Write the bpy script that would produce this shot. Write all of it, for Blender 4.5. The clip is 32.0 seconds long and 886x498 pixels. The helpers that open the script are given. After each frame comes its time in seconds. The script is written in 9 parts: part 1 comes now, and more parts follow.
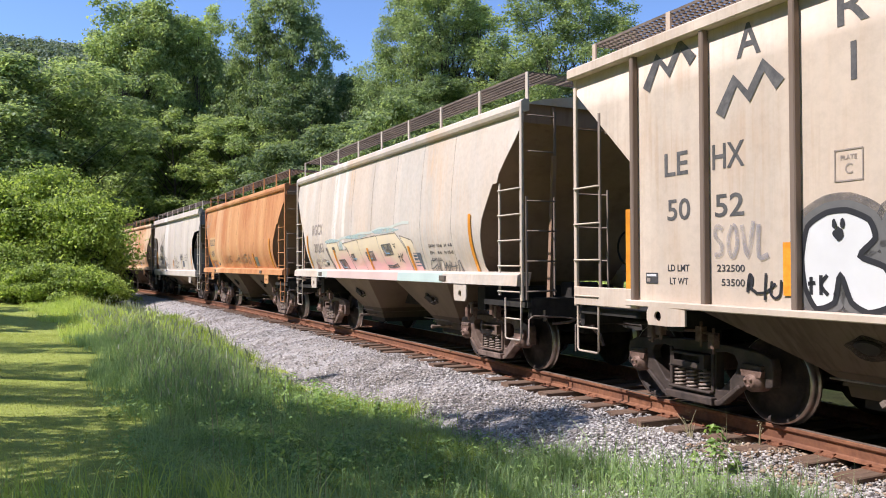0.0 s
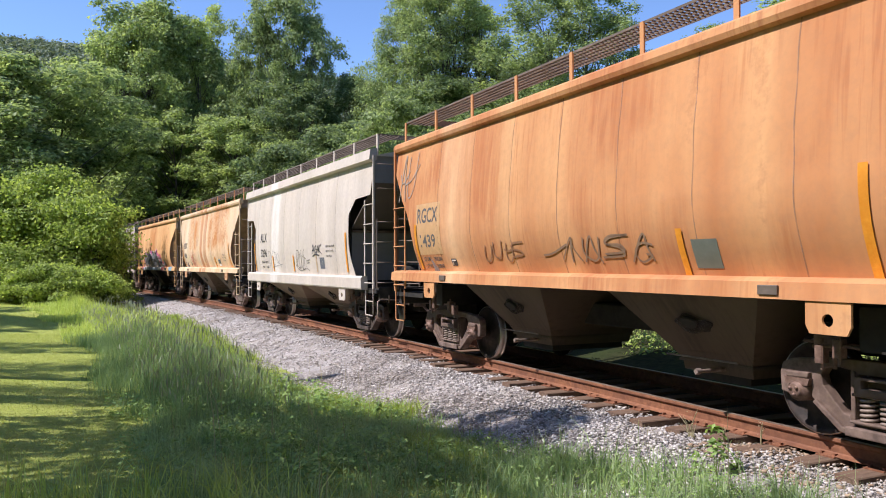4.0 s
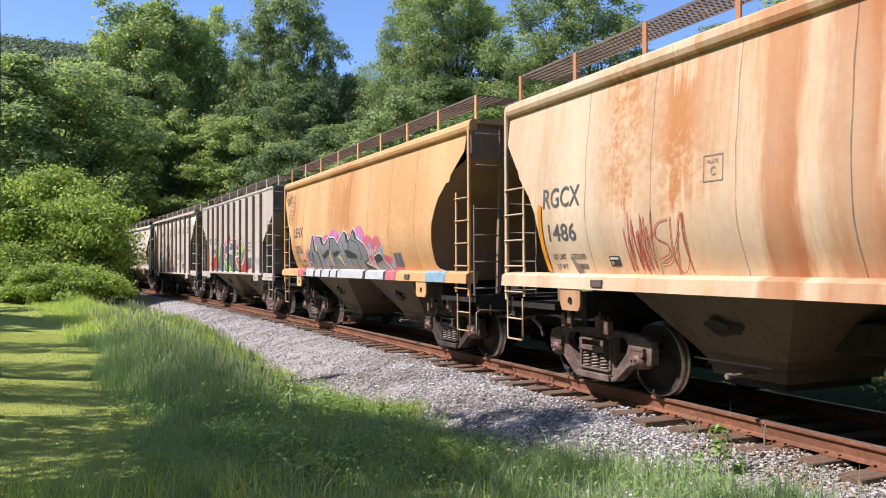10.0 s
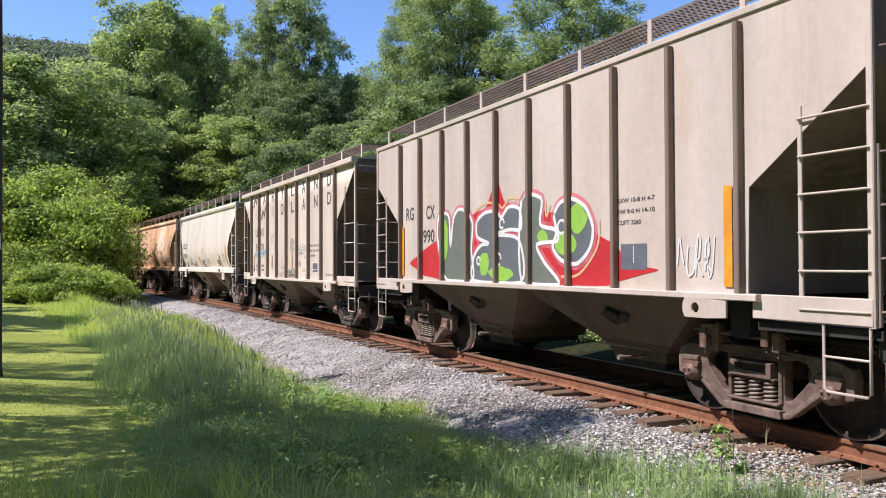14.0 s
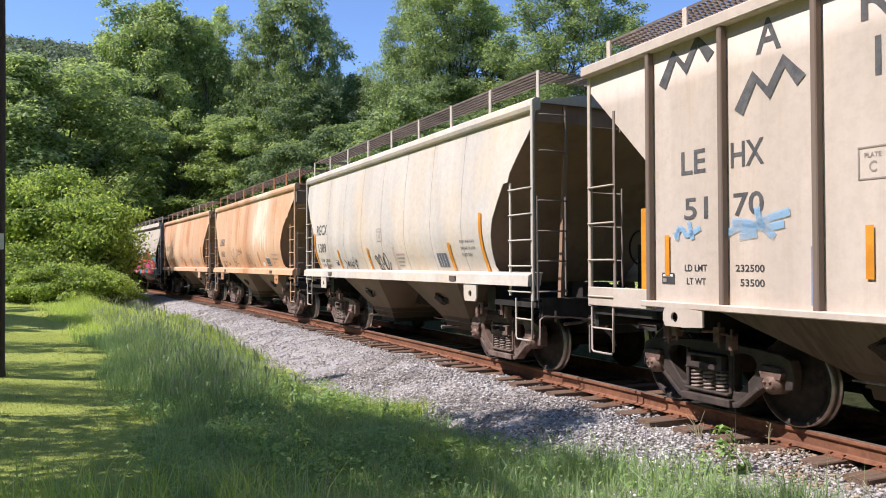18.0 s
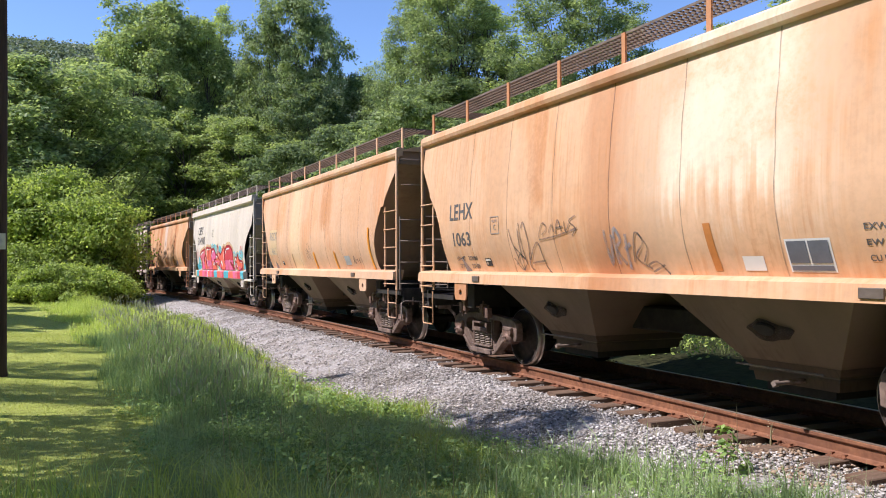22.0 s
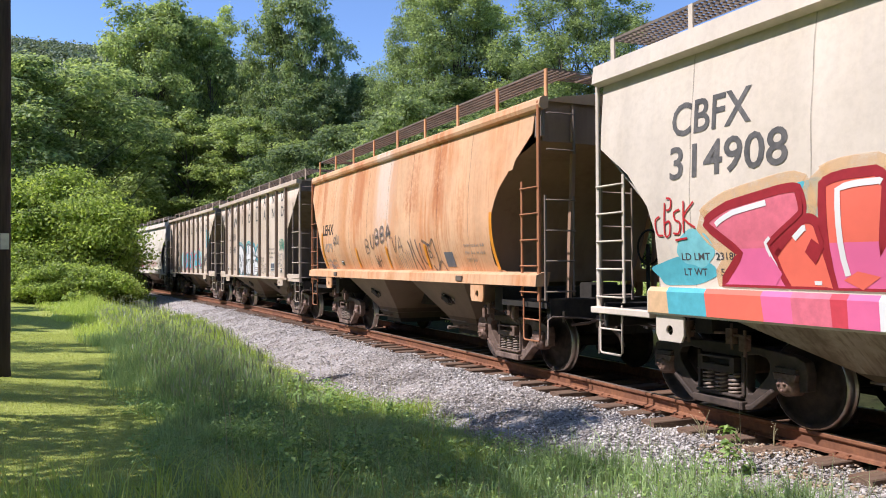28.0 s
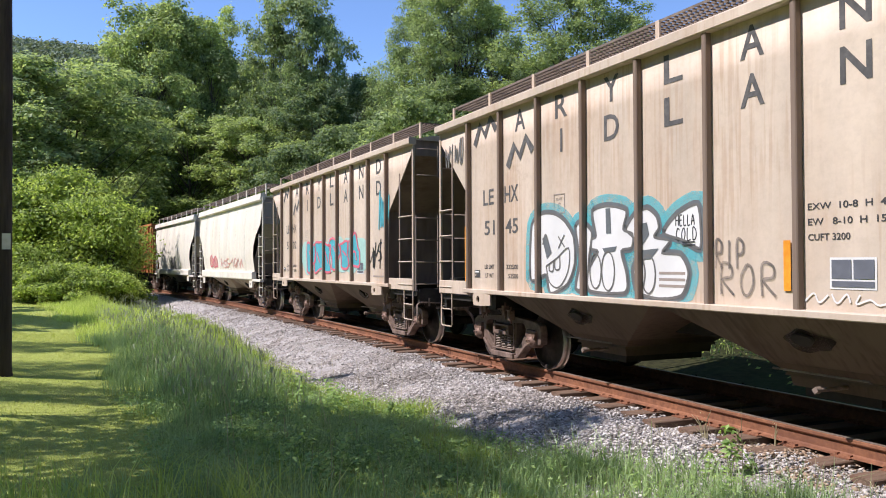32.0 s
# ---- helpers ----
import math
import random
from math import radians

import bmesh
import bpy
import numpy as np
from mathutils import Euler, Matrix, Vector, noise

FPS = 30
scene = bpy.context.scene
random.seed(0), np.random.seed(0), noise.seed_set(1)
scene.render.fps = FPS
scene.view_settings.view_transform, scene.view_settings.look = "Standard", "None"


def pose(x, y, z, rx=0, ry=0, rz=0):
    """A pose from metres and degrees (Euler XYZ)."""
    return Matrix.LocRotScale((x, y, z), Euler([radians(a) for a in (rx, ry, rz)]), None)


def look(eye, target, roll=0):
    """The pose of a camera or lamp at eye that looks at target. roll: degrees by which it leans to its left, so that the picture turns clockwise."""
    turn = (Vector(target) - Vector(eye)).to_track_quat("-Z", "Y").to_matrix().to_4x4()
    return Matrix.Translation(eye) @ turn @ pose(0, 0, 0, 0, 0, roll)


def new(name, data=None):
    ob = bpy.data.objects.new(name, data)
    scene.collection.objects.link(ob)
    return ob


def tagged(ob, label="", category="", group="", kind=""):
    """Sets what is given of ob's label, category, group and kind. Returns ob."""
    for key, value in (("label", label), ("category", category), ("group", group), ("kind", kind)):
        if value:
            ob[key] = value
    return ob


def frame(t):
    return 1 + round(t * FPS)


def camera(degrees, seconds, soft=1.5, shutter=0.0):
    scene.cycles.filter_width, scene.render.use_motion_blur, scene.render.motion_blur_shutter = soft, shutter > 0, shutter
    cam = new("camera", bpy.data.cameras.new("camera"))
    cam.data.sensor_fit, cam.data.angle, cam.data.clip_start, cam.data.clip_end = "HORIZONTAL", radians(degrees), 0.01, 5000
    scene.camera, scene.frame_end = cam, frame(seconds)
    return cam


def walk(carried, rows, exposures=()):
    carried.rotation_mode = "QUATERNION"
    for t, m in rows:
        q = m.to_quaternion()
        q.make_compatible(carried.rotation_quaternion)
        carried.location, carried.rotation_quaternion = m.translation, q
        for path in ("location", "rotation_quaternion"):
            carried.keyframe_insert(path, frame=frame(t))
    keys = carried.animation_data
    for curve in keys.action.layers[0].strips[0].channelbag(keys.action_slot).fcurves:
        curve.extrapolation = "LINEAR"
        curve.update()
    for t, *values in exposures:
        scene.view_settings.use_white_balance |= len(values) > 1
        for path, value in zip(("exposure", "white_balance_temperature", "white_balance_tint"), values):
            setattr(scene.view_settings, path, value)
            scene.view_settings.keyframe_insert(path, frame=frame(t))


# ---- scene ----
from mathutils import geometry

cam = camera(59.34, 32.0, soft=1.0)
EYE = Vector((0.0, 0.0, 1.66))


def aim(yaw):
    y, p = radians(yaw), radians(1.064)
    return look(EYE, EYE + 10 * Vector((math.sin(y) * math.cos(p), math.cos(y) * math.cos(p), math.sin(p))), -0.19)


walk(cam, [(t, aim(yaw)) for t, yaw in (
    (0.0, 25.623), (1.0, 25.623), (2.0, 25.581), (3.0, 25.548), (5.5, 25.531), (7.0, 25.473), (9.0, 25.381),
    (11.0, 25.277), (13.0, 25.257), (14.5, 25.173), (16.5, 25.09), (19.0, 25.007), (21.0, 24.965), (23.0, 24.898),
    (25.5, 24.819), (28.0, 24.736), (30.0, 24.703), (32.0, 24.649))], exposures=[(0.0, 0.60, 6320, 18), (32.0, 0.60, 6320, 18)])

# ---- light: clear morning sky, sun on the camera's side of the line ----
SUN_TO = Vector((-0.98, 0.17, 0.0)).normalized()
SUN_EL = radians(52)
world = bpy.data.worlds.new("sky")
scene.world = world
world.use_nodes = True
wn = world.node_tree.nodes
wn.clear()
sky = wn.new("ShaderNodeTexSky")
sky.sky_type, sky.sun_disc = "NISHITA", False
sky.sun_elevation = SUN_EL
sky.sun_rotation = math.atan2(SUN_TO.x, SUN_TO.y)
sky.air_density, sky.dust_density, sky.ozone_density = 0.8, 0.0, 6.0
bg = wn.new("ShaderNodeBackground")
bg.inputs["Strength"].default_value = 0.15
wo = wn.new("ShaderNodeOutputWorld")
world.node_tree.links.new(sky.outputs[0], bg.inputs[0])
world.node_tree.links.new(bg.outputs[0], wo.inputs[0])
sun_data = bpy.data.lights.new("sun", "SUN")
sun_data.energy, sun_data.angle, sun_data.color = 4.6, radians(0.5), (1.0, 0.96, 0.905)
sun = new("sun", sun_data)
sun.matrix_world = look((0, 0, 60), Vector((0, 0, 60)) - (SUN_TO * math.cos(SUN_EL) + Vector((0, 0, math.sin(SUN_EL)))))


# ---- materials ----
class Mat:
    def __init__(self, name):
        self.m = bpy.data.materials.new(name)
        self.m.use_nodes = True
        self.t = self.m.node_tree
        self.t.nodes.clear()
        self.out = self.add("ShaderNodeOutputMaterial")
        self.b = self.add("ShaderNodeBsdfPrincipled")
        self.link(self.b.outputs[0], self.out.inputs[0])
        self.tc = self.add("ShaderNodeTexCoord")

    def add(self, kind):
        return self.t.nodes.new(kind)

    def link(self, a, b):
        self.t.links.new(a, b)

    def mapping(self, scale=(1, 1, 1), loc=(0, 0, 0), source="Object"):
        n = self.add("ShaderNodeMapping")
        n.inputs["Scale"].default_value, n.inputs["Location"].default_value = scale, loc
        self.link(self.tc.outputs[source], n.inputs["Vector"])
        return n.outputs[0]

    def noise(self, vec, scale, detail=4.0, rough=0.55):
        n = self.add("ShaderNodeTexNoise")
        n.inputs["Scale"].default_value, n.inputs["Detail"].default_value, n.inputs["Roughness"].default_value = scale, detail, rough
        if vec is not None:
            self.link(vec, n.inputs["Vector"])
        return n.outputs["Fac"]

    def ramp(self, fac, stops):
        n = self.add("ShaderNodeValToRGB")
        e = n.color_ramp.elements
        while len(e) < len(stops):
            e.new(0.5)
        for el, (pos, col) in zip(e, stops):
            el.position = pos
            el.color = (*col, 1) if not isinstance(col, (int, float)) else (col, col, col, 1)
        self.link(fac, n.inputs[0])
        return n.outputs[0]

    def mix(self, fac, a, b, mode="MIX"):
        n = self.add("ShaderNodeMix")
        n.data_type, n.blend_type = "RGBA", mode
        for sock, val in ((n.inputs[0], fac), (n.inputs[6], a), (n.inputs[7], b)):
            if hasattr(val, "is_linked"):
                self.link(val, sock)
            elif isinstance(val, (int, float)):
                sock.default_value = val
            else:
                sock.default_value = (*val, 1)
        return n.outputs[2]

    def math(self, op, a, b):
        n = self.add("ShaderNodeMath")
        n.operation = op
        for sock, val in ((n.inputs[0], a), (n.inputs[1], b)):
            if hasattr(val, "is_linked"):
                self.link(val, sock)
            else:
                sock.default_value = val
        return n.outputs[0]

    def bump(self, height, strength, dist=0.02):
        n = self.add("ShaderNodeBump")
        n.inputs["Strength"].default_value, n.inputs["Distance"].default_value = strength, dist
        self.link(height, n.inputs["Height"])
        self.link(n.outputs[0], self.b.inputs["Normal"])

    def base(self, col, rough=0.7, metal=0.0, spec=0.5):
        if hasattr(col, "is_linked"):
            self.link(col, self.b.inputs["Base Color"])
        else:
            self.b.inputs["Base Color"].default_value = (*col, 1)
        if hasattr(rough, "is_linked"):
            self.link(rough, self.b.inputs["Roughness"])
        else:
            self.b.inputs["Roughness"].default_value = rough
        self.b.inputs["Metallic"].default_value = metal
        self.b.inputs["Specular IOR Level"].default_value = spec
        return self.m


def scaled(c, k):
    return tuple(min(1.0, v * k) for v in c)


def paint(name, col, rust=(0.32, 0.12, 0.04), amount=0.3, streak=0.5, seed=0.0, fade=None, bands=()):
    """Weathered car paint: faded patches, vertical rust streaks, dusty specks."""
    k = Mat(name)
    v1 = k.mapping((1.0, 0.3, 0.16), (seed, seed * 0.7, seed))
    v2 = k.mapping((1, 1, 1), (seed * 1.3, 0, seed))
    st = k.noise(v1, 1.5, 4, 0.5)
    st2 = k.noise(v1, 9.0, 3, 0.6)
    patch = k.noise(v2, 0.55, 6, 0.62)
    fine = k.noise(v2, 11, 6, 0.7)
    fade = fade or scaled(col, 1.14)
    c = k.mix(k.ramp(st, [(0.35, 0.0), (0.7, 1.0)]), scaled(col, 0.88), fade)
    wash = k.noise(k.mapping((0.55, 0.3, 0.14), (seed * 2.1, 0, seed * 0.4)), 1.6, 3, 0.55)
    c = k.mix(k.math("MULTIPLY", k.ramp(wash, [(0.42, 0.0), (0.66, 1.0)]), 0.30 + 0.5 * amount), c, tuple(0.5 * (a + 1.25 * b) for a, b in zip(col, rust)))
    c = k.mix(k.math("MULTIPLY", k.ramp(st2, [(0.50, 0.0), (0.75, 1.0)]), 0.10), c, scaled(rust, 1.6))
    lo = 0.74 - amount * 0.42
    m1 = k.math("ADD", k.math("MULTIPLY", st, streak), k.math("MULTIPLY", patch, 1 - streak))
    m1 = k.math("ADD", m1, k.math("MULTIPLY", k.math("SUBTRACT", fine, 0.5), 0.16))
    blot = k.ramp(k.noise(k.mapping((1, 1, 0.7), (seed * 0.6, 3.0, seed)), 0.9, 3, 0.5), [(0.57 - 0.14 * amount, 0.0), (0.70 - 0.14 * amount, 1.0)])
    drip = k.ramp(k.noise(k.mapping((1.0, 0.3, 0.035), (seed, 0, 0)), 11.0, 3, 0.6), [(0.38, 0.15), (0.62, 1.0)])
    c = k.mix(k.math("MULTIPLY", k.math("MULTIPLY", blot, drip), min(0.85, 0.12 + 1.7 * amount)), c, scaled(rust, 1.12))
    drops = k.ramp(k.noise(k.mapping((1.0, 0.3, 0.05), (seed * 1.7, 0, seed)), 21.0, 2, 0.5), [(0.50, 0.0), (0.66, 1.0)])
    c = k.mix(k.math("MULTIPLY", k.math("MULTIPLY", drops, k.ramp(patch, [(0.42, 0.0), (0.60, 1.0)])), min(0.6, 1.5 * amount)), c, scaled(rust, 1.05))
    c = k.mix(k.math("MULTIPLY", k.ramp(m1, [(lo, 0.0), (lo + 0.12, 1.0)]), min(1.0, 0.35 + amount)), c, rust)
    if bands:
        sep = k.add("ShaderNodeSeparateXYZ")
        k.link(k.tc.outputs["Object"], sep.inputs[0])
        wob = k.math("MULTIPLY", k.math("SUBTRACT", st2, 0.5), 0.35)
        x = k.math("ADD", sep.outputs[0], wob)
        for x0, x1, tint, how, *span in bands:
            mid, wide = (x0 + x1) / 2, (x1 - x0) / 2
            off = k.math("ABSOLUTE", k.math("SUBTRACT", x, mid), 0.0)
            m2 = k.ramp(k.math("DIVIDE", off, wide * 1.3), [(0.55, 1.0), (1.0, 0.0)])
            m2 = k.math("MULTIPLY", m2, k.math("MULTIPLY", k.ramp(st, [(0.30, 0.25), (0.6, 1.0)]), how))
            if span:
                z = k.math("ADD", sep.outputs[2], k.math("MULTIPLY", k.math("SUBTRACT", k.noise(v2, 2.2, 4, 0.6), 0.5), 1.1))
                z = k.math("ADD", z, k.math("MULTIPLY", k.math("SUBTRACT", drip, 0.5), -0.5))
                off = k.math("ABSOLUTE", k.math("SUBTRACT", z, (span[0] + span[1]) / 2), 0.0)
                m2 = k.math("MULTIPLY", m2, k.ramp(k.math("DIVIDE", off, span[1] - span[0]), [(0.36, 1.0), (0.62, 0.0)]))
                m2 = k.math("MULTIPLY", m2, k.ramp(k.math("ADD", k.math("MULTIPLY", fine, 0.4), k.math("MULTIPLY", patch, 0.6)), [(0.40, 0.15), (0.52, 1.0)]))
            c = k.mix(m2, c, tint)
    c = k.mix(k.math("MULTIPLY", k.ramp(fine, [(0.42, 0.0), (0.8, 1.0)]), 0.22), c, (0.20, 0.16, 0.12))
    k.bump(k.noise(v2, 1.7, 3), 0.22, 0.03)
    return k.base(c, k.ramp(fine, [(0.3, 0.60), (0.8, 0.85)]), 0.0, 0.18)


def speckle(name, a, b, scale, rough=0.8, metal=0.0, bump=0.4, dist=0.01, big=None, spec=0.4, source="Object", stretch=(1, 1, 1)):
    """Two colours broken up at a fine and a coarse scale."""
    k = Mat(name)
    v = k.mapping(stretch, (0, 0, 0), source)
    f = k.noise(v, scale, 6, 0.65)
    g = k.noise(v, scale * 0.11, 4, 0.6)
    c = k.mix(k.ramp(f, [(0.35, 0.0), (0.68, 1.0)]), a, b)
    c = k.mix(k.math("MULTIPLY", k.ramp(g, [(0.40, 0.0), (0.65, 1.0)]), 0.6), c, big or scaled(a, 0.6))
    k.bump(f, bump, dist)
    return k.base(c, rough, metal, spec)


def foliage(name, dark, mid, light, thin=0.5, clump=0.0):
    """Leaves: each one a little different, half of the light comes through."""
    k = Mat(name)
    g = k.add("ShaderNodeNewGeometry")
    oi = k.add("ShaderNodeObjectInfo")
    c = k.ramp(g.outputs["Random Per Island"], [(0.0, dark), (0.5, mid), (1.0, light)])
    big = k.noise(k.mapping((1, 1, 1)), 0.35, 3)
    c = k.mix(k.math("MULTIPLY", k.ramp(big, [(0.35, 0.0), (0.7, 1.0)]), 0.45), c, light)
    c = k.mix(k.math("MULTIPLY", k.ramp(k.noise(k.mapping((1, 1, 0.6)), 1.5, 3), [(0.45, 0.0), (0.68, 1.0)]), clump), c, dark)
    c = k.mix(k.math("MULTIPLY", oi.outputs["Random"], 0.25), c, dark)
    k.base(c, 0.55, 0.0, 0.35)
    tr = k.add("ShaderNodeBsdfTranslucent")
    k.link(k.mix(1.0, c, (1.0, 1.0, 0.6), "MULTIPLY"), tr.inputs[0])
    ms = k.add("ShaderNodeMixShader")
    ms.inputs[0].default_value = thin
    k.link(k.b.outputs[0], ms.inputs[1])
    k.link(tr.outputs[0], ms.inputs[2])
    k.link(ms.outputs[0], k.out.inputs[0])
    return k.m


def stone_mat():
    k = Mat("ballast_stone")
    g = k.add("ShaderNodeNewGeometry")
    c = k.ramp(g.outputs["Random Per Island"], [(0.0, (0.16, 0.145, 0.135)), (0.30, (0.43, 0.393, 0.368)), (0.75, (0.66, 0.612, 0.575)), (1.0, (0.82, 0.775, 0.735))])
    v = k.mapping()
    big = k.noise(v, 0.5, 4)
    c = k.mix(k.math("MULTIPLY", k.ramp(big, [(0.42, 0.0), (0.62, 1.0)]), 0.35), c, (0.25, 0.19, 0.14))
    c = k.mix(k.math("MULTIPLY", k.ramp(k.noise(v, 60, 4), [(0.4, 0.0), (0.8, 1.0)]), 0.4), c, (0.15, 0.145, 0.14))
    k.bump(k.noise(v, 45, 4), 0.4, 0.01)
    return k.base(c, 0.85, 0, 0.3)


def lawn_mat():
    k = Mat("lawn")
    v = k.mapping()
    c = k.ramp(k.noise(v, 14, 6, 0.7), [(0.25, (0.22, 0.25, 0.06)), (0.5, (0.36, 0.40, 0.095)), (0.75, (0.49, 0.525, 0.145))])
    c = k.mix(k.math("MULTIPLY", k.ramp(k.noise(v, 0.45, 4), [(0.4, 0.0), (0.65, 1.0)]), 0.5), c, (0.30, 0.345, 0.075))
    c = k.mix(k.math("MULTIPLY", k.ramp(k.noise(v, 1.7, 5), [(0.55, 0.0), (0.75, 1.0)]), 0.4), c, (0.15, 0.12, 0.055))
    k.bump(k.noise(v, 40, 5), 0.9, 0.05)
    return k.base(c, 0.9, 0, 0.1)


GREY_STONE = stone_mat()
M_LAWN = lawn_mat()
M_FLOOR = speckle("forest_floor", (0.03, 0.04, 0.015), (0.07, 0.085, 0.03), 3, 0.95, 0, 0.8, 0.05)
M_BED = speckle("ballast_dust", (0.31, 0.287, 0.268), (0.52, 0.483, 0.455), 30, 0.95, 0, 0.9, 0.03, (0.19, 0.15, 0.115))
# Bank strip: soil with the train's shade put into its dark colour.
M_DIRT_SHADE = speckle("bank_dirt_shade", (0.018, 0.018, 0.01), (0.048, 0.048, 0.022), 6, 0.95, 0, 0.8, 0.05, (0.03, 0.045, 0.015), spec=0.05)
M_SOIL = speckle("dry_soil", (0.30, 0.215, 0.145), (0.50, 0.38, 0.27), 14, 0.95, 0, 0.6, 0.01, (0.24, 0.15, 0.095))
# Near-black ballast: shade under and behind the train, put into the colour.
M_BED_SHADE = speckle("ballast_in_shade", (0.028, 0.025, 0.022), (0.075, 0.066, 0.058), 24, 0.95, 0, 0.9, 0.03, spec=0.05)
M_RAIL_SIDE = speckle("rail_rust", (0.17, 0.068, 0.035), (0.30, 0.13, 0.065), 14, 0.8, 0.0, 0.3, 0.004, (0.12, 0.05, 0.03))
M_RAIL_TOP = speckle("rail_head_steel", (0.34, 0.25, 0.20), (0.42, 0.34, 0.29), 8, 0.45, 0.5, 0.1, 0.002)
M_TIE = speckle("tie_wood", (0.10, 0.066, 0.044), (0.20, 0.135, 0.095), 22, 0.95, 0, 0.7, 0.012, (0.16, 0.075, 0.04), stretch=(1, 0.12, 1))
M_PLATE = speckle("tie_plate_rust", (0.16, 0.06, 0.03), (0.30, 0.13, 0.07), 30, 0.85)
M_TRUCK = speckle("truck_casting", (0.075, 0.052, 0.043), (0.27, 0.19, 0.155), 7, 0.75, 0.0, 0.35, 0.008, (0.12, 0.076, 0.056))
M_TRUCK_DARK = speckle("truck_casting_dark", (0.032, 0.025, 0.021), (0.10, 0.07, 0.057), 7, 0.65, 0.0, 0.35, 0.008, (0.05, 0.036, 0.03))
M_SPRING = speckle("spring_steel", (0.17, 0.125, 0.10), (0.34, 0.27, 0.225), 16, 0.6, 0.2, 0.2, 0.003)
M_CAP = speckle("bearing_cap", (0.12, 0.07, 0.053), (0.28, 0.18, 0.14), 14, 0.65, 0.2)
M_WHEEL = speckle("wheel_steel", (0.022, 0.016, 0.014), (0.068, 0.046, 0.038), 10, 0.75, 0.0, 0.2, 0.004)
M_TREAD = speckle("wheel_tread", (0.40, 0.36, 0.33), (0.55, 0.52, 0.50), 10, 0.3, 0.9, 0.1, 0.002)
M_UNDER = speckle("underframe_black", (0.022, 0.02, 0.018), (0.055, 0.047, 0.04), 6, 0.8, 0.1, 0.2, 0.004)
M_GRID = speckle("running_board_steel", (0.16, 0.125, 0.10), (0.27, 0.215, 0.175), 10, 0.6, 0.25)
M_ORANGE = speckle("reflective_strip", (0.75, 0.27, 0.02), (0.85, 0.36, 0.04), 20, 0.45, 0, 0.05)
M_INK = speckle("dark_grey_lettering", (0.045, 0.045, 0.05), (0.085, 0.08, 0.08), 12, 0.6, 0, 0.05)
M_INK_WORN = speckle("weathered_grey_lettering", (0.075, 0.073, 0.074), (0.155, 0.145, 0.138), 12, 0.7, 0, 0.05)
M_BARK = speckle("bark", (0.07, 0.055, 0.042), (0.17, 0.145, 0.115), 12, 0.95, 0, 0.9, 0.03, stretch=(1, 1, 0.2))
M_POLE = speckle("creosoted_pole", (0.035, 0.026, 0.02), (0.085, 0.066, 0.052), 18, 0.9, 0, 0.7, 0.012, stretch=(1, 1, 0.07))
M_TAG = speckle("white_tag", (0.65, 0.65, 0.64), (0.8, 0.8, 0.79), 20, 0.5)
LEAF_A = foliage("leaf_mid_green", (0.10, 0.145, 0.062), (0.285, 0.38, 0.165), (0.52, 0.62, 0.30), 0.6)
LEAF_B = foliage("leaf_light_green", (0.145, 0.205, 0.065), (0.38, 0.48, 0.16), (0.61, 0.71, 0.30), 0.6)
LEAF_BUSH = foliage("leaf_thicket_green", (0.10, 0.16, 0.035), (0.39, 0.505, 0.11), (0.65, 0.765, 0.24), 0.6, 0.35)
LEAF_C = foliage("leaf_deep_green", (0.075, 0.12, 0.058), (0.195, 0.275, 0.13), (0.38, 0.47, 0.235), 0.6)
LEAF_D = foliage("leaf_sunny_green", (0.13, 0.18, 0.07), (0.345, 0.44, 0.175), (0.57, 0.67, 0.31), 0.6)
LEAF_FAR = foliage("leaf_hillside", (0.115, 0.155, 0.105), (0.185, 0.235, 0.15), (0.26, 0.315, 0.20), 0.35)
GRASS_TALL = foliage("tall_grass_blades", (0.17, 0.265, 0.11), (0.335, 0.49, 0.21), (0.60, 0.73, 0.40), 0.45, 0.5)
GRASS_LAWN = foliage("lawn_blades", (0.27, 0.31, 0.07), (0.44, 0.50, 0.12), (0.60, 0.655, 0.19), 0.4, 0.1)
WEED = foliage("broad_weeds", (0.15, 0.25, 0.075), (0.285, 0.43, 0.13), (0.46, 0.60, 0.20), 0.45)
GRASS_BANK = foliage("bank_blades", (0.21, 0.30, 0.06), (0.38, 0.49, 0.11), (0.57, 0.67, 0.20), 0.45)
# Darker copy of the bank blades: shade behind the train put into the colour.
GRASS_FAR = foliage("far_bank_blades", (0.10, 0.15, 0.05), (0.22, 0.29, 0.095), (0.42, 0.48, 0.18), 0.4, 0.5)
GRASS_LUSH = foliage("lush_blades", (0.31, 0.42, 0.08), (0.55, 0.67, 0.155), (0.72, 0.81, 0.29), 0.45)
SEED = foliage("grass_heads", (0.22, 0.26, 0.17), (0.36, 0.40, 0.28), (0.54, 0.56, 0.42), 0.4)
STRAW = foliage("seed_stalks", (0.30, 0.26, 0.15), (0.42, 0.37, 0.22), (0.55, 0.50, 0.33), 0.3)


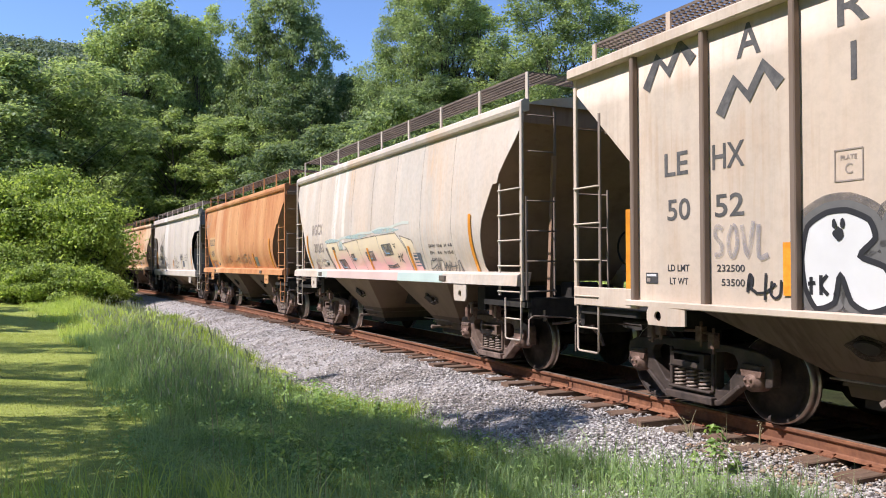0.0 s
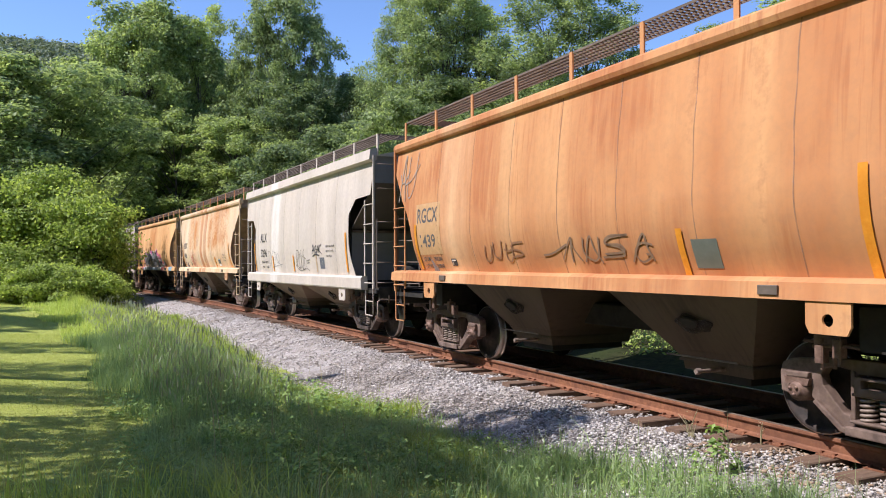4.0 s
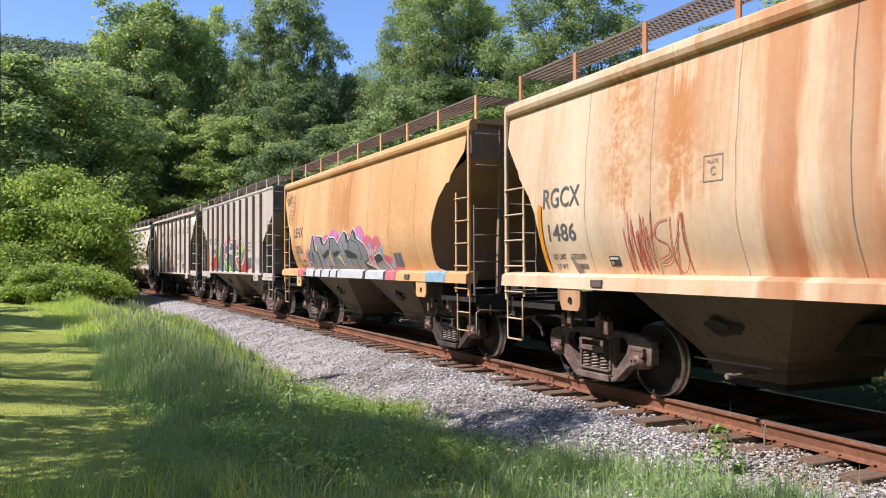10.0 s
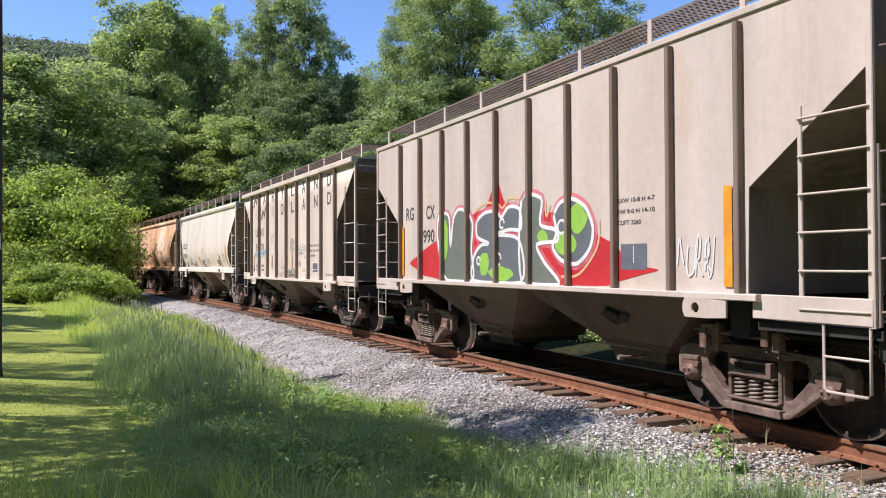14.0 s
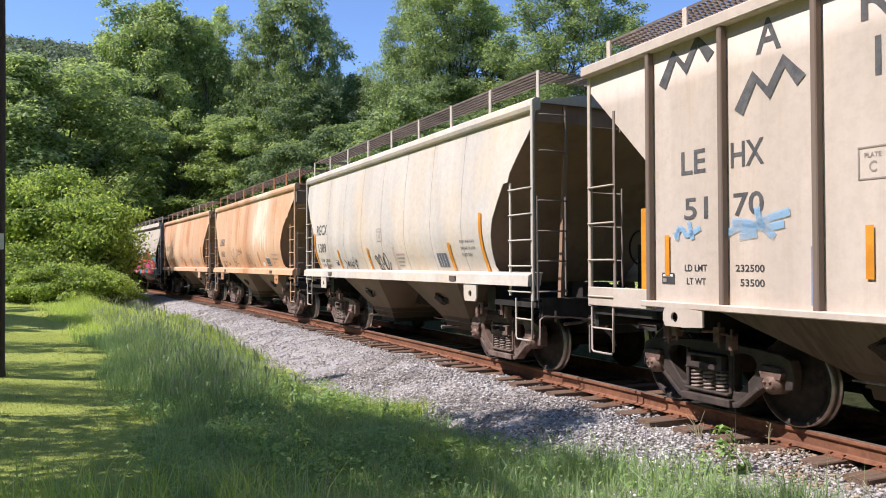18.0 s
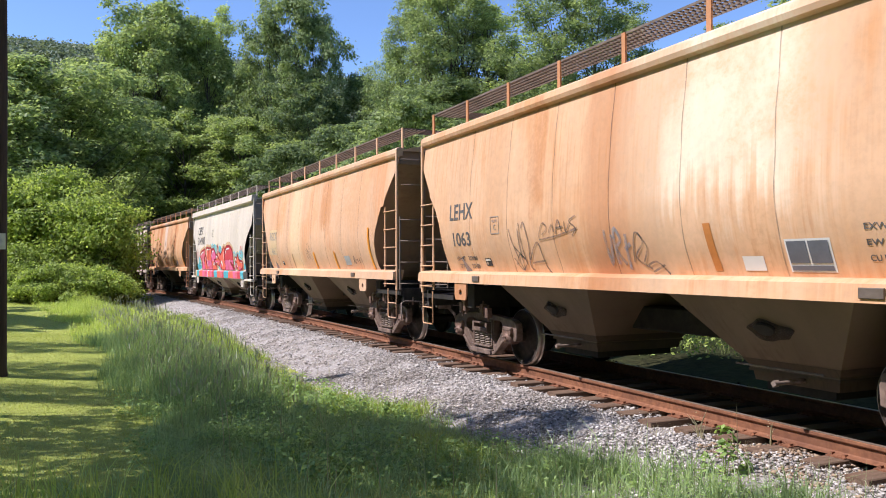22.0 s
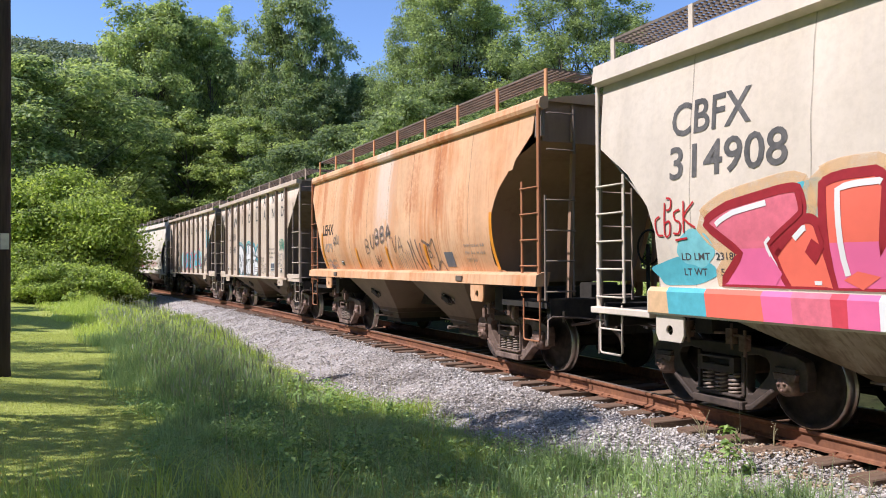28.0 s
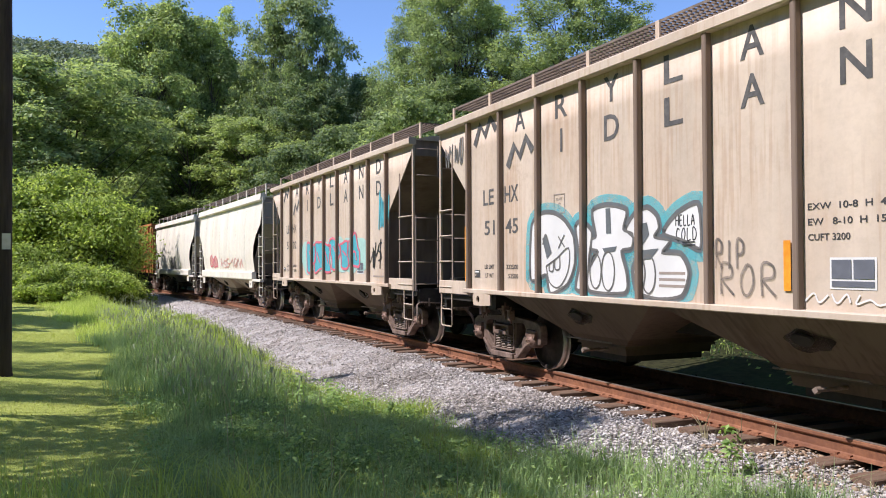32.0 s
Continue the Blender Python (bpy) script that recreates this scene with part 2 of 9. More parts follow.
# ---- mesh tools ----
class Geo:
    """Collects boxes, rods, plates and lofts into one mesh."""

    def __init__(self):
        self.v, self.f, self.s = [], [], []

    def add(self, verts, faces, smooth=False):
        o = len(self.v)
        self.v += [tuple(p) for p in verts]
        self.f += [[i + o for i in f] for f in faces]
        self.s += [smooth] * len(faces)
        return self

    def box(self, x0, x1, y0, y1, z0, z1, c=0.0):
        """A box; c: chamfer of its edges along the longest side."""
        if c <= 0:
            p = [(x, y, z) for x in (x0, x1) for y in (y0, y1) for z in (z0, z1)]
            return self.add(p, [(0, 1, 3, 2), (4, 6, 7, 5), (0, 4, 5, 1), (2, 3, 7, 6), (0, 2, 6, 4), (1, 5, 7, 3)])
        d = [(x1 - x0, 0), (y1 - y0, 1), (z1 - z0, 2)]
        ax = max(d)[1]
        lim = [(x0, x1), (y0, y1), (z0, z1)]
        i, j = [k for k in range(3) if k != ax]
        (a0, a1), (b0, b1) = lim[i], lim[j]
        ring = [(a0 + c, b0), (a1 - c, b0), (a1, b0 + c), (a1, b1 - c), (a1 - c, b1), (a0 + c, b1), (a0, b1 - c), (a0, b0 + c)]
        rows = []
        for end in lim[ax]:
            for a, b in ring:
                q = [0, 0, 0]
                q[ax], q[i], q[j] = end, a, b
                rows.append(tuple(q))
        fs = [(k, (k + 1) % 8, 8 + (k + 1) % 8, 8 + k) for k in range(8)] + [tuple(range(7, -1, -1)), tuple(range(8, 16))]
        return self.add(rows, fs)

    def rod(self, path, r, n=8, smooth=True):
        """A round bar along a path of points."""
        path = [Vector(p) for p in path]
        rings, up = [], None
        for k, p in enumerate(path):
            d = (path[min(k + 1, len(path) - 1)] - path[max(k - 1, 0)]).normalized()
            side = d.cross(Vector((0.13, 0.31, 0.94))) if abs(d.z) < 0.9 else d.cross(Vector((0.94, 0.31, 0.13)))
            side.normalize()
            other = d.cross(side)
            rad = r[k] if isinstance(r, (list, tuple)) else r
            rings += [p + rad * (math.cos(2 * math.pi * q / n) * side + math.sin(2 * math.pi * q / n) * other) for q in range(n)]
        fs = []
        for k in range(len(path) - 1):
            for q in range(n):
                fs.append((k * n + q, k * n + (q + 1) % n, (k + 1) * n + (q + 1) % n, (k + 1) * n + q))
        self.add(rings, fs, smooth)
        e = (len(path) - 1) * n
        return self.add(rings[:n] + rings[e:], [tuple(range(n - 1, -1, -1)), tuple(range(n, 2 * n))])

    def plate(self, poly, y0, y1, axis="y"):
        """A flat plate: a polygon of (x, z) points with thickness along y (or (y, z) along x)."""
        def at(p, d):
            return (p[0], d, p[1]) if axis == "y" else (d, p[0], p[1])
        n = len(poly)
        pts = [at(p, y0) for p in poly] + [at(p, y1) for p in poly]
        return self.add(pts, [tuple(range(n)), tuple(range(2 * n - 1, n - 1, -1))] + [(k, k + n, (k + 1) % n + n, (k + 1) % n) for k in range(n)])

    def lathe(self, prof, y_axis=True, n=28, centre=(0, 0, 0)):
        """Turns a profile of (radius, along) about the y axis."""
        pts = [(centre[0] + r * math.cos(2 * math.pi * q / n), centre[1] + a, centre[2] + r * math.sin(2 * math.pi * q / n)) for r, a in prof for q in range(n)]
        fs = [(k * n + q, (k + 1) * n + q, (k + 1) * n + (q + 1) % n, k * n + (q + 1) % n) for k in range(len(prof) - 1) for q in range(n)]
        return self.add(pts, fs, True)

    def sheet(self, rows, smooth=True):
        """A surface through rows of points."""
        n = len(rows[0])
        return self.add([p for r in rows for p in r], [(i * n + j, i * n + j + 1, (i + 1) * n + j + 1, (i + 1) * n + j) for i in range(len(rows) - 1) for j in range(n - 1)], smooth)

    def mesh(self, name="mesh", fix=True):
        me = bpy.data.meshes.new(name)
        me.from_pydata(self.v, [], self.f)
        me.polygons.foreach_set("use_smooth", self.s)
        if fix:
            bm = bmesh.new()
            bm.from_mesh(me)
            bmesh.ops.recalc_face_normals(bm, faces=bm.faces)
            bm.to_mesh(me)
            bm.free()
        me.materials.append(None)
        return me


KEEP = {}


def cached(key, make):
    if key not in KEEP:
        g = make()
        KEEP[key] = g.mesh(str(key[0]) if isinstance(key, tuple) else str(key)) if isinstance(g, Geo) else g
    return KEEP[key]


def part(name, me, material, parent=None, label="", m=None):
    """One mesh object under a thing or a part; alike parts share a mesh."""
    if isinstance(me, Geo):
        me = me.mesh(name)
    ob = new(name, me)
    if not me.materials:
        me.materials.append(None)
    ob.material_slots[0].link = "OBJECT"
    ob.material_slots[0].material = material
    ob.parent = parent
    if m is not None:
        ob.matrix_basis = m
    if label:
        ob["label"] = label
    return ob


def indexed_mesh(name, verts, faces, material, smooth=False):
    """A mesh from numpy verts (n, 3) and faces (m, k)."""
    me = bpy.data.meshes.new(name)
    me.vertices.add(len(verts))
    me.vertices.foreach_set("co", np.asarray(verts, dtype=np.float32).ravel())
    m, k = faces.shape
    me.loops.add(m * k)
    me.loops.foreach_set("vertex_index", faces.astype(np.int32).ravel())
    me.polygons.add(m)
    me.polygons.foreach_set("loop_start", np.arange(0, m * k, k, dtype=np.int32))
    if smooth:
        me.polygons.foreach_set("use_smooth", np.ones(m, dtype=bool))
    me.update(calc_edges=True)
    me.materials.append(material)
    return me


# ---- the line: a gentle left-hand curve; rail tops at z = 0 ----
RADIUS, LINE_X, LINE_Y = 465.4, 7.33, 10.0


def on_line(a, lat=0.0, z=0.0):
    th = (a - LINE_Y) / RADIUS
    r = RADIUS + lat
    return Vector((LINE_X - RADIUS + r * math.cos(th), LINE_Y + r * math.sin(th), z))


def line_pose(a, lat=0.0, z=0.0):
    """x points along the travel (towards the camera's end), y away from the camera's side."""
    p = on_line(a, lat, z)
    return pose(p.x, p.y, z, 0, 0, -90 + math.degrees((a - LINE_Y) / RADIUS))


def lateral(x, y):
    return np.hypot(x - (LINE_X - RADIUS), y - LINE_Y) - RADIUS


LAT_Z = ((-400, 0.4), (-60, -0.2), (-9, -0.12), (-6.8, -0.30), (-5.2, -0.46), (-3.6, -0.56), (-3.2, -0.58), (-2.2, -0.62), (2.2, -0.6), (3.4, -0.5), (5.5, -0.25), (9, 0.4), (16, 2.2), (40, 7.0), (100, 14.0), (2500, 14.0))


def ground_z(x, y):
    lat = lateral(x, y)
    z = np.interp(lat, [p[0] for p in LAT_Z], [p[1] for p in LAT_Z])
    far = np.clip((np.abs(lat) - 3.0) / 3.0, 0, 1)
    # the ridge behind the valley
    d, b = np.hypot(x, y), np.degrees(np.arctan2(x, y))
    t = np.clip((d - 150) / 290, 0, 1)
    rise = np.interp(b, [-120, -60, -4, 8, 20, 32, 50, 90, 130], [0, 66, 90, 91, 80, 70, 60, 50, 0])
    z = z + rise * t * t * (3 - 2 * t)
    return z + far * (0.05 * np.sin(x * 0.9 + 1.3 * np.sin(y * 0.37)) + 0.04 * np.sin(y * 0.71 + x * 0.4))


def graded(lo, hi, fine0, fine1, step, growth=1.22):
    out = list(np.arange(fine0, fine1 + 1e-6, step))
    d = step
    while out[-1] < hi:
        d *= growth
        out.append(out[-1] + d)
    d = step
    while out[0] > lo:
        d *= growth
        out.insert(0, out[0] - d)
    return np.array(out)


def make_ground():
    xs, ys = graded(-2500, 2500, -6, 20, 0.4), graded(-1500, 3500, -2, 60, 0.7)
    X, Y = np.meshgrid(xs, ys)
    Z = ground_z(X, Y)
    v = np.stack([X, Y, Z], -1).reshape(-1, 3)
    n = len(xs)
    i, j = np.meshgrid(np.arange(len(ys) - 1), np.arange(n - 1), indexing="ij")
    q = (i * n + j).ravel()
    f = np.stack([q, q + 1, q + n + 1, q + n], 1)
    me = indexed_mesh("ground", v, f, M_LAWN, True)
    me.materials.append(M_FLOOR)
    me.materials.append(M_DIRT_SHADE)
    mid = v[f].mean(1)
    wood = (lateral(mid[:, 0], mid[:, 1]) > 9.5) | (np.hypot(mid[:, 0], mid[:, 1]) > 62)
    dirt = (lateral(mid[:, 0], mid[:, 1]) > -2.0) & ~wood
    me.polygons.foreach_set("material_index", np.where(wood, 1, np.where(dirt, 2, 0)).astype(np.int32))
    ob = new("ground", me)
    tagged(ob, "mown green lawn and rough verge beside the railway", "ground", kind="structure")


make_ground()

BED = ((-3.7, -0.66), (-3.25, -0.56), (-2.6, -0.40), (-1.95, -0.24), (-1.6, -0.205), (-1.25, -0.215), (-1.0, -0.235), (1.0, -0.235), (1.6, -0.205), (2.0, -0.25), (2.7, -0.42), (3.6, -0.66))


def bed_z(lat):
    return np.interp(lat, [p[0] for p in BED], [p[1] for p in BED])


def make_bed():
    g = Geo()
    g.sheet([[on_line(a, l, z - 0.03) for l, z in BED] for a in np.arange(-40, 250, 2.0)])
    ob = part("ballast_bed", g, M_BED)
    tagged(ob, "grey crushed stone ballast bed under the track", "track bed", kind="structure")
    return ob


ballast_bed = make_bed()
# dark sheets where the train's shade lies, painted by their own colour
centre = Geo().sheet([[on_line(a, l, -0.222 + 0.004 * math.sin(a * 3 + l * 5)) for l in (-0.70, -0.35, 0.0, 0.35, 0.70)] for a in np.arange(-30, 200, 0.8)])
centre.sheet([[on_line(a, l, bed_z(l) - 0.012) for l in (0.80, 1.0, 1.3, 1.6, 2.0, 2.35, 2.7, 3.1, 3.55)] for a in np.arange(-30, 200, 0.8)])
tagged(part("ballast_centre", centre, M_BED_SHADE), "dark ballast between and behind the rails, the train's shade put into its colour", "track bed", kind="structure")


def ballast_edge(y):
    """Where the stones give way to grass, across the line's middle."""
    return np.interp(y, [5, 7.6, 9.8, 11.6, 13.6, 16.5, 23, 41, 60], [-3.2, -3.4, -3.1, -3.35, -4.0, -3.9, -3.4, -2.8, -2.8])


def stones(name, spots, size_lo, size_hi, seed, material=None):
    """Broken stones: squashed, jittered octahedra."""
    r = np.random.RandomState(seed)
    n = len(spots)
    unit = np.array([(1, 0, 0), (-1, 0, 0), (0, 1, 0), (0, -1, 0), (0, 0, 1), (0, 0, -1)], float)
    tri = np.array([(0, 2, 4), (2, 1, 4), (1, 3, 4), (3, 0, 4), (2, 0, 5), (1, 2, 5), (3, 1, 5), (0, 3, 5)])
    q = r.normal(size=(n, 4))
    q /= np.linalg.norm(q, axis=1)[:, None]
    w, x, y, z = q.T
    rot = np.stack([1 - 2 * (y * y + z * z), 2 * (x * y - z * w), 2 * (x * z + y * w), 2 * (x * y + z * w), 1 - 2 * (x * x + z * z), 2 * (y * z - x * w), 2 * (x * z - y * w), 2 * (y * z + x * w), 1 - 2 * (x * x + y * y)], 1).reshape(n, 3, 3)
    s = (size_lo + (size_hi - size_lo) * r.uniform(0, 1, (n, 1, 1)) ** 1.6) * r.uniform(0.35, 1.45, (n, 1, 3))
    v = unit[None] * s * r.uniform(0.7, 1.3, (n, 6, 1)) + r.normal(0, 0.12, (n, 6, 3)) * s
    v = np.einsum("nij,nkj->nki", rot, v) * np.array([1.15, 1.15, 0.6]) + spots[:, None, :]
    f = tri[None] + (np.arange(n) * 6)[:, None, None]
    return indexed_mesh(name, v.reshape(-1, 3), f.reshape(-1, 3), material or GREY_STONE)


def make_ballast():
    r = np.random.RandomState(3)
    def band(n, a0, a1, l0, l1):
        a, l = r.uniform(a0, a1, n), r.uniform(l0, l1, n)
        th, rad = (a - LINE_Y) / RADIUS, RADIUS + l
        z = np.where(l < -3.3, np.maximum(bed_z(l), np.interp(l, [p[0] for p in LAT_Z], [p[1] for p in LAT_Z]) + 0.02), bed_z(l)) + r.uniform(-0.03, 0.012, n) + 0.02 * np.sin(a * 2.1 + l * 3) + 0.015 * np.sin(a * 5.3 - l * 4.1)
        return np.stack([LINE_X - RADIUS + rad * np.cos(th), LINE_Y + rad * np.sin(th), z], 1)
    spots = np.concatenate([band(62000, 2, 15, -3.4, -0.85), band(20000, 15, 34, -3.4, -0.85), band(9000, 34, 60, -3.4, -0.85), band(8500, 11.8, 19.5, -4.0, -3.35), band(5000, -8, 2, -3.3, -0.85)])
    tagged(new("ballast_stones", stones("ballast_stones", spots, 0.008, 0.027, 5)), "loose grey crushed stones heaped beside the track", "gravel", kind="stuff")
    tagged(new("dark_stones", stones("dark_stones", band(4000, 0, 26, 0.9, 3.3), 0.010, 0.03, 7, M_BED_SHADE)), "dark stones on the far shoulder, the train's shade put into their colour", "gravel", kind="stuff")
    crumbs = band(2600, 3.4, 6.0, -1.75, -0.80)
    crumbs = crumbs[np.sin(crumbs[:, 0] * 3.1 + 2 * np.sin(crumbs[:, 1] * 2.3)) + r.normal(0, 0.5, len(crumbs)) > -0.2] + np.array([0, 0, 0.012])
    tagged(new("soil_crumbs", stones("soil_crumbs", crumbs, 0.010, 0.034, 6, M_SOIL)), "tan dry soil and splintered tie wood among the stones", "soil", kind="stuff")


make_ballast()


def make_track():
    track = tagged(new("railway_track"), "single rusty railway track on weathered wooden ties", "track", kind="structure")
    head = [(-0.036, -0.006), (-0.03, 0.0), (0.03, 0.0), (0.036, -0.006), (0.036, -0.032), (0.03, -0.042), (0.009, -0.052), (0.008, -0.14), (0.02, -0.152), (0.068, -0.162), (0.07, -0.172), (-0.07, -0.172), (-0.068, -0.162), (-0.02, -0.152), (-0.008, -0.14), (-0.009, -0.052), (-0.03, -0.042), (-0.036, -0.032)]
    for side in (-0.7535, 0.7535):
        g = Geo()
        stations = np.arange(-40, 240, 1.5)
        loop = [[on_line(a, side + l, z) for l, z in head + head[:1]] for a in stations]
        g.sheet(loop, False)
        rail = part("rail", g, M_RAIL_SIDE, track, "rust-brown steel rail")
        g = Geo()
        g.sheet([[on_line(a, side + l, 0.0025) for l in (-0.03, 0.03)] for a in stations], False)
        part("rail_head", g, M_RAIL_TOP, rail, "worn shiny running surface")
    r = random.Random(4)
    def tie_geo(seed):
        q = random.Random(seed)
        g = Geo()
        g.box(-0.115, 0.115, -1.3 + q.uniform(-0.04, 0.04), 1.3, -0.36, -0.18, 0.012)
        return g
    def plate_geo():
        g = Geo()
        g.box(-0.1, 0.1, -0.16, 0.16, -0.179, -0.168)
        for sx in (-0.07, 0.07):
            for sy in (-0.10, 0.10):
                g.box(sx - 0.012, sx + 0.012, sy - 0.02, sy + 0.02, -0.17, -0.145)
        return g
    a = -6.0
    n = 0
    while a < 140:
        m = line_pose(a + r.uniform(-0.03, 0.03), r.uniform(-0.05, 0.05), r.uniform(-0.006, 0.006)) @ pose(0, 0, 0, 0, 0, r.uniform(-1.6, 1.6))
        tie = part("tie", cached(("tie", n % 3), lambda: tie_geo(n % 3)), M_TIE, track, "", m)
        if a < 45:
            for s in (-0.7535, 0.7535):
                part("tie_plate", cached("tie_plate", plate_geo), M_PLATE, tie, "", pose(0, s, 0.0))
        a += 0.53
        n += 1


make_track()


# ---- the train ----
WHEEL_R = 0.457
TRUCK_IN = 1.65

LAT = {
    "round": ((1.3, 1.33), (1.5, 1.38), (1.8, 1.52), (2.2, 1.60), (2.9, 1.57), (3.4, 1.52), (4.1, 1.43)),
    "smooth": ((1.2, 1.49), (1.5, 1.53), (2.0, 1.59), (2.5, 1.60), (3.2, 1.57), (4.1, 1.47)),
    "ribbed": ((1.0, 1.50), (4.3, 1.50)),
}
EDGE = {
    "round": ((1.45, 1.06), (1.6, 1.05), (1.8, 1.05), (2.1, 1.02), (2.35, 0.95), (2.6, 0.78), (2.88, 0.50), (2.97, 0.46), (3.42, 0.08), (3.95, 0.06)),
    "notched": ((1.30, 1.10), (1.41, 1.14), (1.7, 1.30), (2.08, 1.39), (2.79, 1.39), (3.10, 0.99), (3.14, 0.10), (3.95, 0.0)),
    "plain": ((1.35, 1.2), (1.44, 1.2), (2.0, 1.19), (2.3, 1.07), (2.69, 0.72), (3.06, 0.17), (3.95, 0.12)),
    "ribbed": ((1.22, 1.22), (2.76, 1.20), (3.82, 0.05), (4.08, 0.04)),
    "grey": ((1.34, 1.33), (2.38, 1.31), (3.31, 0.01), (4.10, 0.0)),
}
# the brake end's outline, further in
EDGE["round_wide"] = EDGE["round"]
EDGE_B = dict(EDGE)
EDGE_B["round_wide"] = ((1.45, 1.20), (1.54, 1.22), (1.57, 1.42), (1.62, 1.47), (1.70, 1.485), (2.08, 1.43), (2.40, 1.37), (2.62, 1.27), (2.80, 1.15), (3.05, 0.86), (3.06, 0.75), (3.18, 0.70), (3.54, 0.27), (3.95, 0.25))
EDGE_B["round"] = ((1.45, 1.24), (1.52, 1.20), (1.6, 1.25), (1.8, 1.23), (2.1, 1.17), (2.35, 1.09), (2.6, 0.95), (2.86, 0.79), (2.87, 0.66), (3.0, 0.62), (3.2, 0.46), (3.5, 0.20), (3.7, 0.06), (3.95, 0.05))
EDGE_B["ribbed"] = ((1.22, 1.38), (2.76, 1.31), (3.82, 0.15), (4.08, 0.05))


def lat_at(kind, z):
    zs, ls = [p[0] for p in LAT[kind]], [p[1] for p in LAT[kind]]
    if kind == "ribbed":
        return float(np.interp(z, zs, ls))
    reach = max(0.0, min(0.20, z - zs[0], zs[-1] - z))
    return float(np.mean(np.interp(z + np.linspace(-reach, reach, 9), zs, ls)))


def ladder(car, colour, x0, x1, y, z0, z1, tall, rungs, axis="x", label="", top_rung=None, inner=None):
    """Two flat stiles and round rungs; x0, x1: where the stiles stand along the axis, the first goes up to tall."""
    def put(u, w):
        return (u, w) if axis == "x" else (w, u)
    g = Geo()
    (ax, ay) = put(x0, y)
    wide = 0.03 if axis == "x" else 0.014
    g.box(ax - wide, ax + wide, ay - 0.022, ay + 0.022, z0 - 0.12, tall, 0.008)
    lad = part("ladder", g, colour, car, label)
    g = Geo()
    (bx, by) = put(x1, y)
    wide = min(wide, 0.022)
    g.box(bx - wide, bx + wide, by - 0.014, by + 0.014, z0 - 0.06, z1, 0.006)
    part("stile", g, inner or colour, lad)
    for k in range(rungs):
        z = z0 + ((top_rung or z1 - 0.12) - z0) * k / max(1, rungs - 1)
        out = -0.035 if y < 0 and axis == "x" else 0.035
        if axis == "x":
            pts = [(x0, y, z), (x0, y + out, z + 0.004), (x1, y + out, z + 0.004), (x1, y, z)]
        else:
            s = 0.04 if y > 0 else -0.04
            pts = [(y, x0, z), (y + s, x0, z + 0.004), (y + s, x1, z + 0.004), (y, x1, z)]
        part("rung", Geo().rod(pts, 0.012, 6), colour, lad)
    return lad


def stirrup(car, colour, x0, x1, y, z0, z1):
    g = Geo()
    g.rod([(x0, y, z1), (x0, y, z0 + 0.03), (x0 + 0.03 * (1 if x1 > x0 else -1), y, z0), (x1 - 0.03 * (1 if x1 > x0 else -1), y, z0), (x1, y, z0 + 0.03), (x1, y, z1)], 0.014, 6)
    g.rod([(x0, y, (z0 + z1) / 2), (x1, y, (z0 + z1) / 2)], 0.012, 6)
    part("sill_step", g, colour, car)


def plate_with_hole(x0, x1, z0, z1, y0, y1, hx, hz, r):
    g = Geo()
    n = 16
    outer, inner = [], []
    for k in range(n):
        t = 2 * math.pi * (k + 0.5) / n
        c, s = math.cos(t), math.sin(t)
        inner.append((hx + r * c, hz + r * s))
        f = min((x1 - hx if c > 0 else hx - x0) / max(abs(c), 1e-6), (z1 - hz if s > 0 else hz - z0) / max(abs(s), 1e-6))
        outer.append((hx + f * c, hz + f * s))
    pts = [(x, y, z) for y in (y0, y1) for ring in (outer, inner) for x, z in ring]
    fs = []
    for k in range(n):
        q = (k + 1) % n
        fs += [(k, q, n + q, n + k), (2 * n + k, 3 * n + k, 3 * n + q, 2 * n + q), (n + k, n + q, 3 * n + q, 3 * n + k), (k, 2 * n + k, 2 * n + q, q)]
    return g.add(pts, fs)


def wheelset_mesh():
    g = Geo()
    for s in (-1, 1):
        prof = [(0.085, 0.60), (0.13, 0.61), (0.14, 0.68), (0.38, 0.70), (0.40, 0.66), (0.470, 0.672), (0.482, 0.685), (0.478, 0.70), (0.462, 0.712), (WHEEL_R, 0.73), (WHEEL_R - 0.004, 0.80), (0.44, 0.805), (0.395, 0.80), (0.385, 0.765), (0.30, 0.745), (0.16, 0.77), (0.14, 0.80), (0.085, 0.805)]
        g.lathe([(r, s * a) for r, a in prof], n=32)
    g.lathe([(0.0, -1.06), (0.075, -1.06), (0.08, -0.8), (0.085, -0.5), (0.085, 0.5), (0.08, 0.8), (0.075, 1.06), (0.0, 1.06)], n=16)
    me = g.mesh("wheelset")
    me.materials.append(M_TREAD)
    for poly in me.polygons:
        c = poly.center
        rr = math.hypot(c.x, c.z)
        if rr > 0.435 and 0.70 < abs(c.y) < 0.81:
            poly.material_index = 1
    return me


def holed_plate(outer, holes, y0, y1):
    """A plate with thickness along y: an outline of (x, z) points with holes in it."""
    rings = [outer] + holes
    flat = [p for ring in rings for p in ring]
    n = len(flat)
    tris = geometry.tessellate_polygon([[Vector((p[0], p[1], 0)) for p in ring] for ring in rings])
    fs = [tuple(t) for t in tris] + [tuple(q + n for q in reversed(t)) for t in tris]
    o = 0
    for ring in rings:
        m = len(ring)
        fs += [(o + k, o + (k + 1) % m, o + (k + 1) % m + n, o + k + n) for k in range(m)]
        o += m
    return Geo().add([(x, y0, z) for x, z in flat] + [(x, y1, z) for x, z in flat], fs)


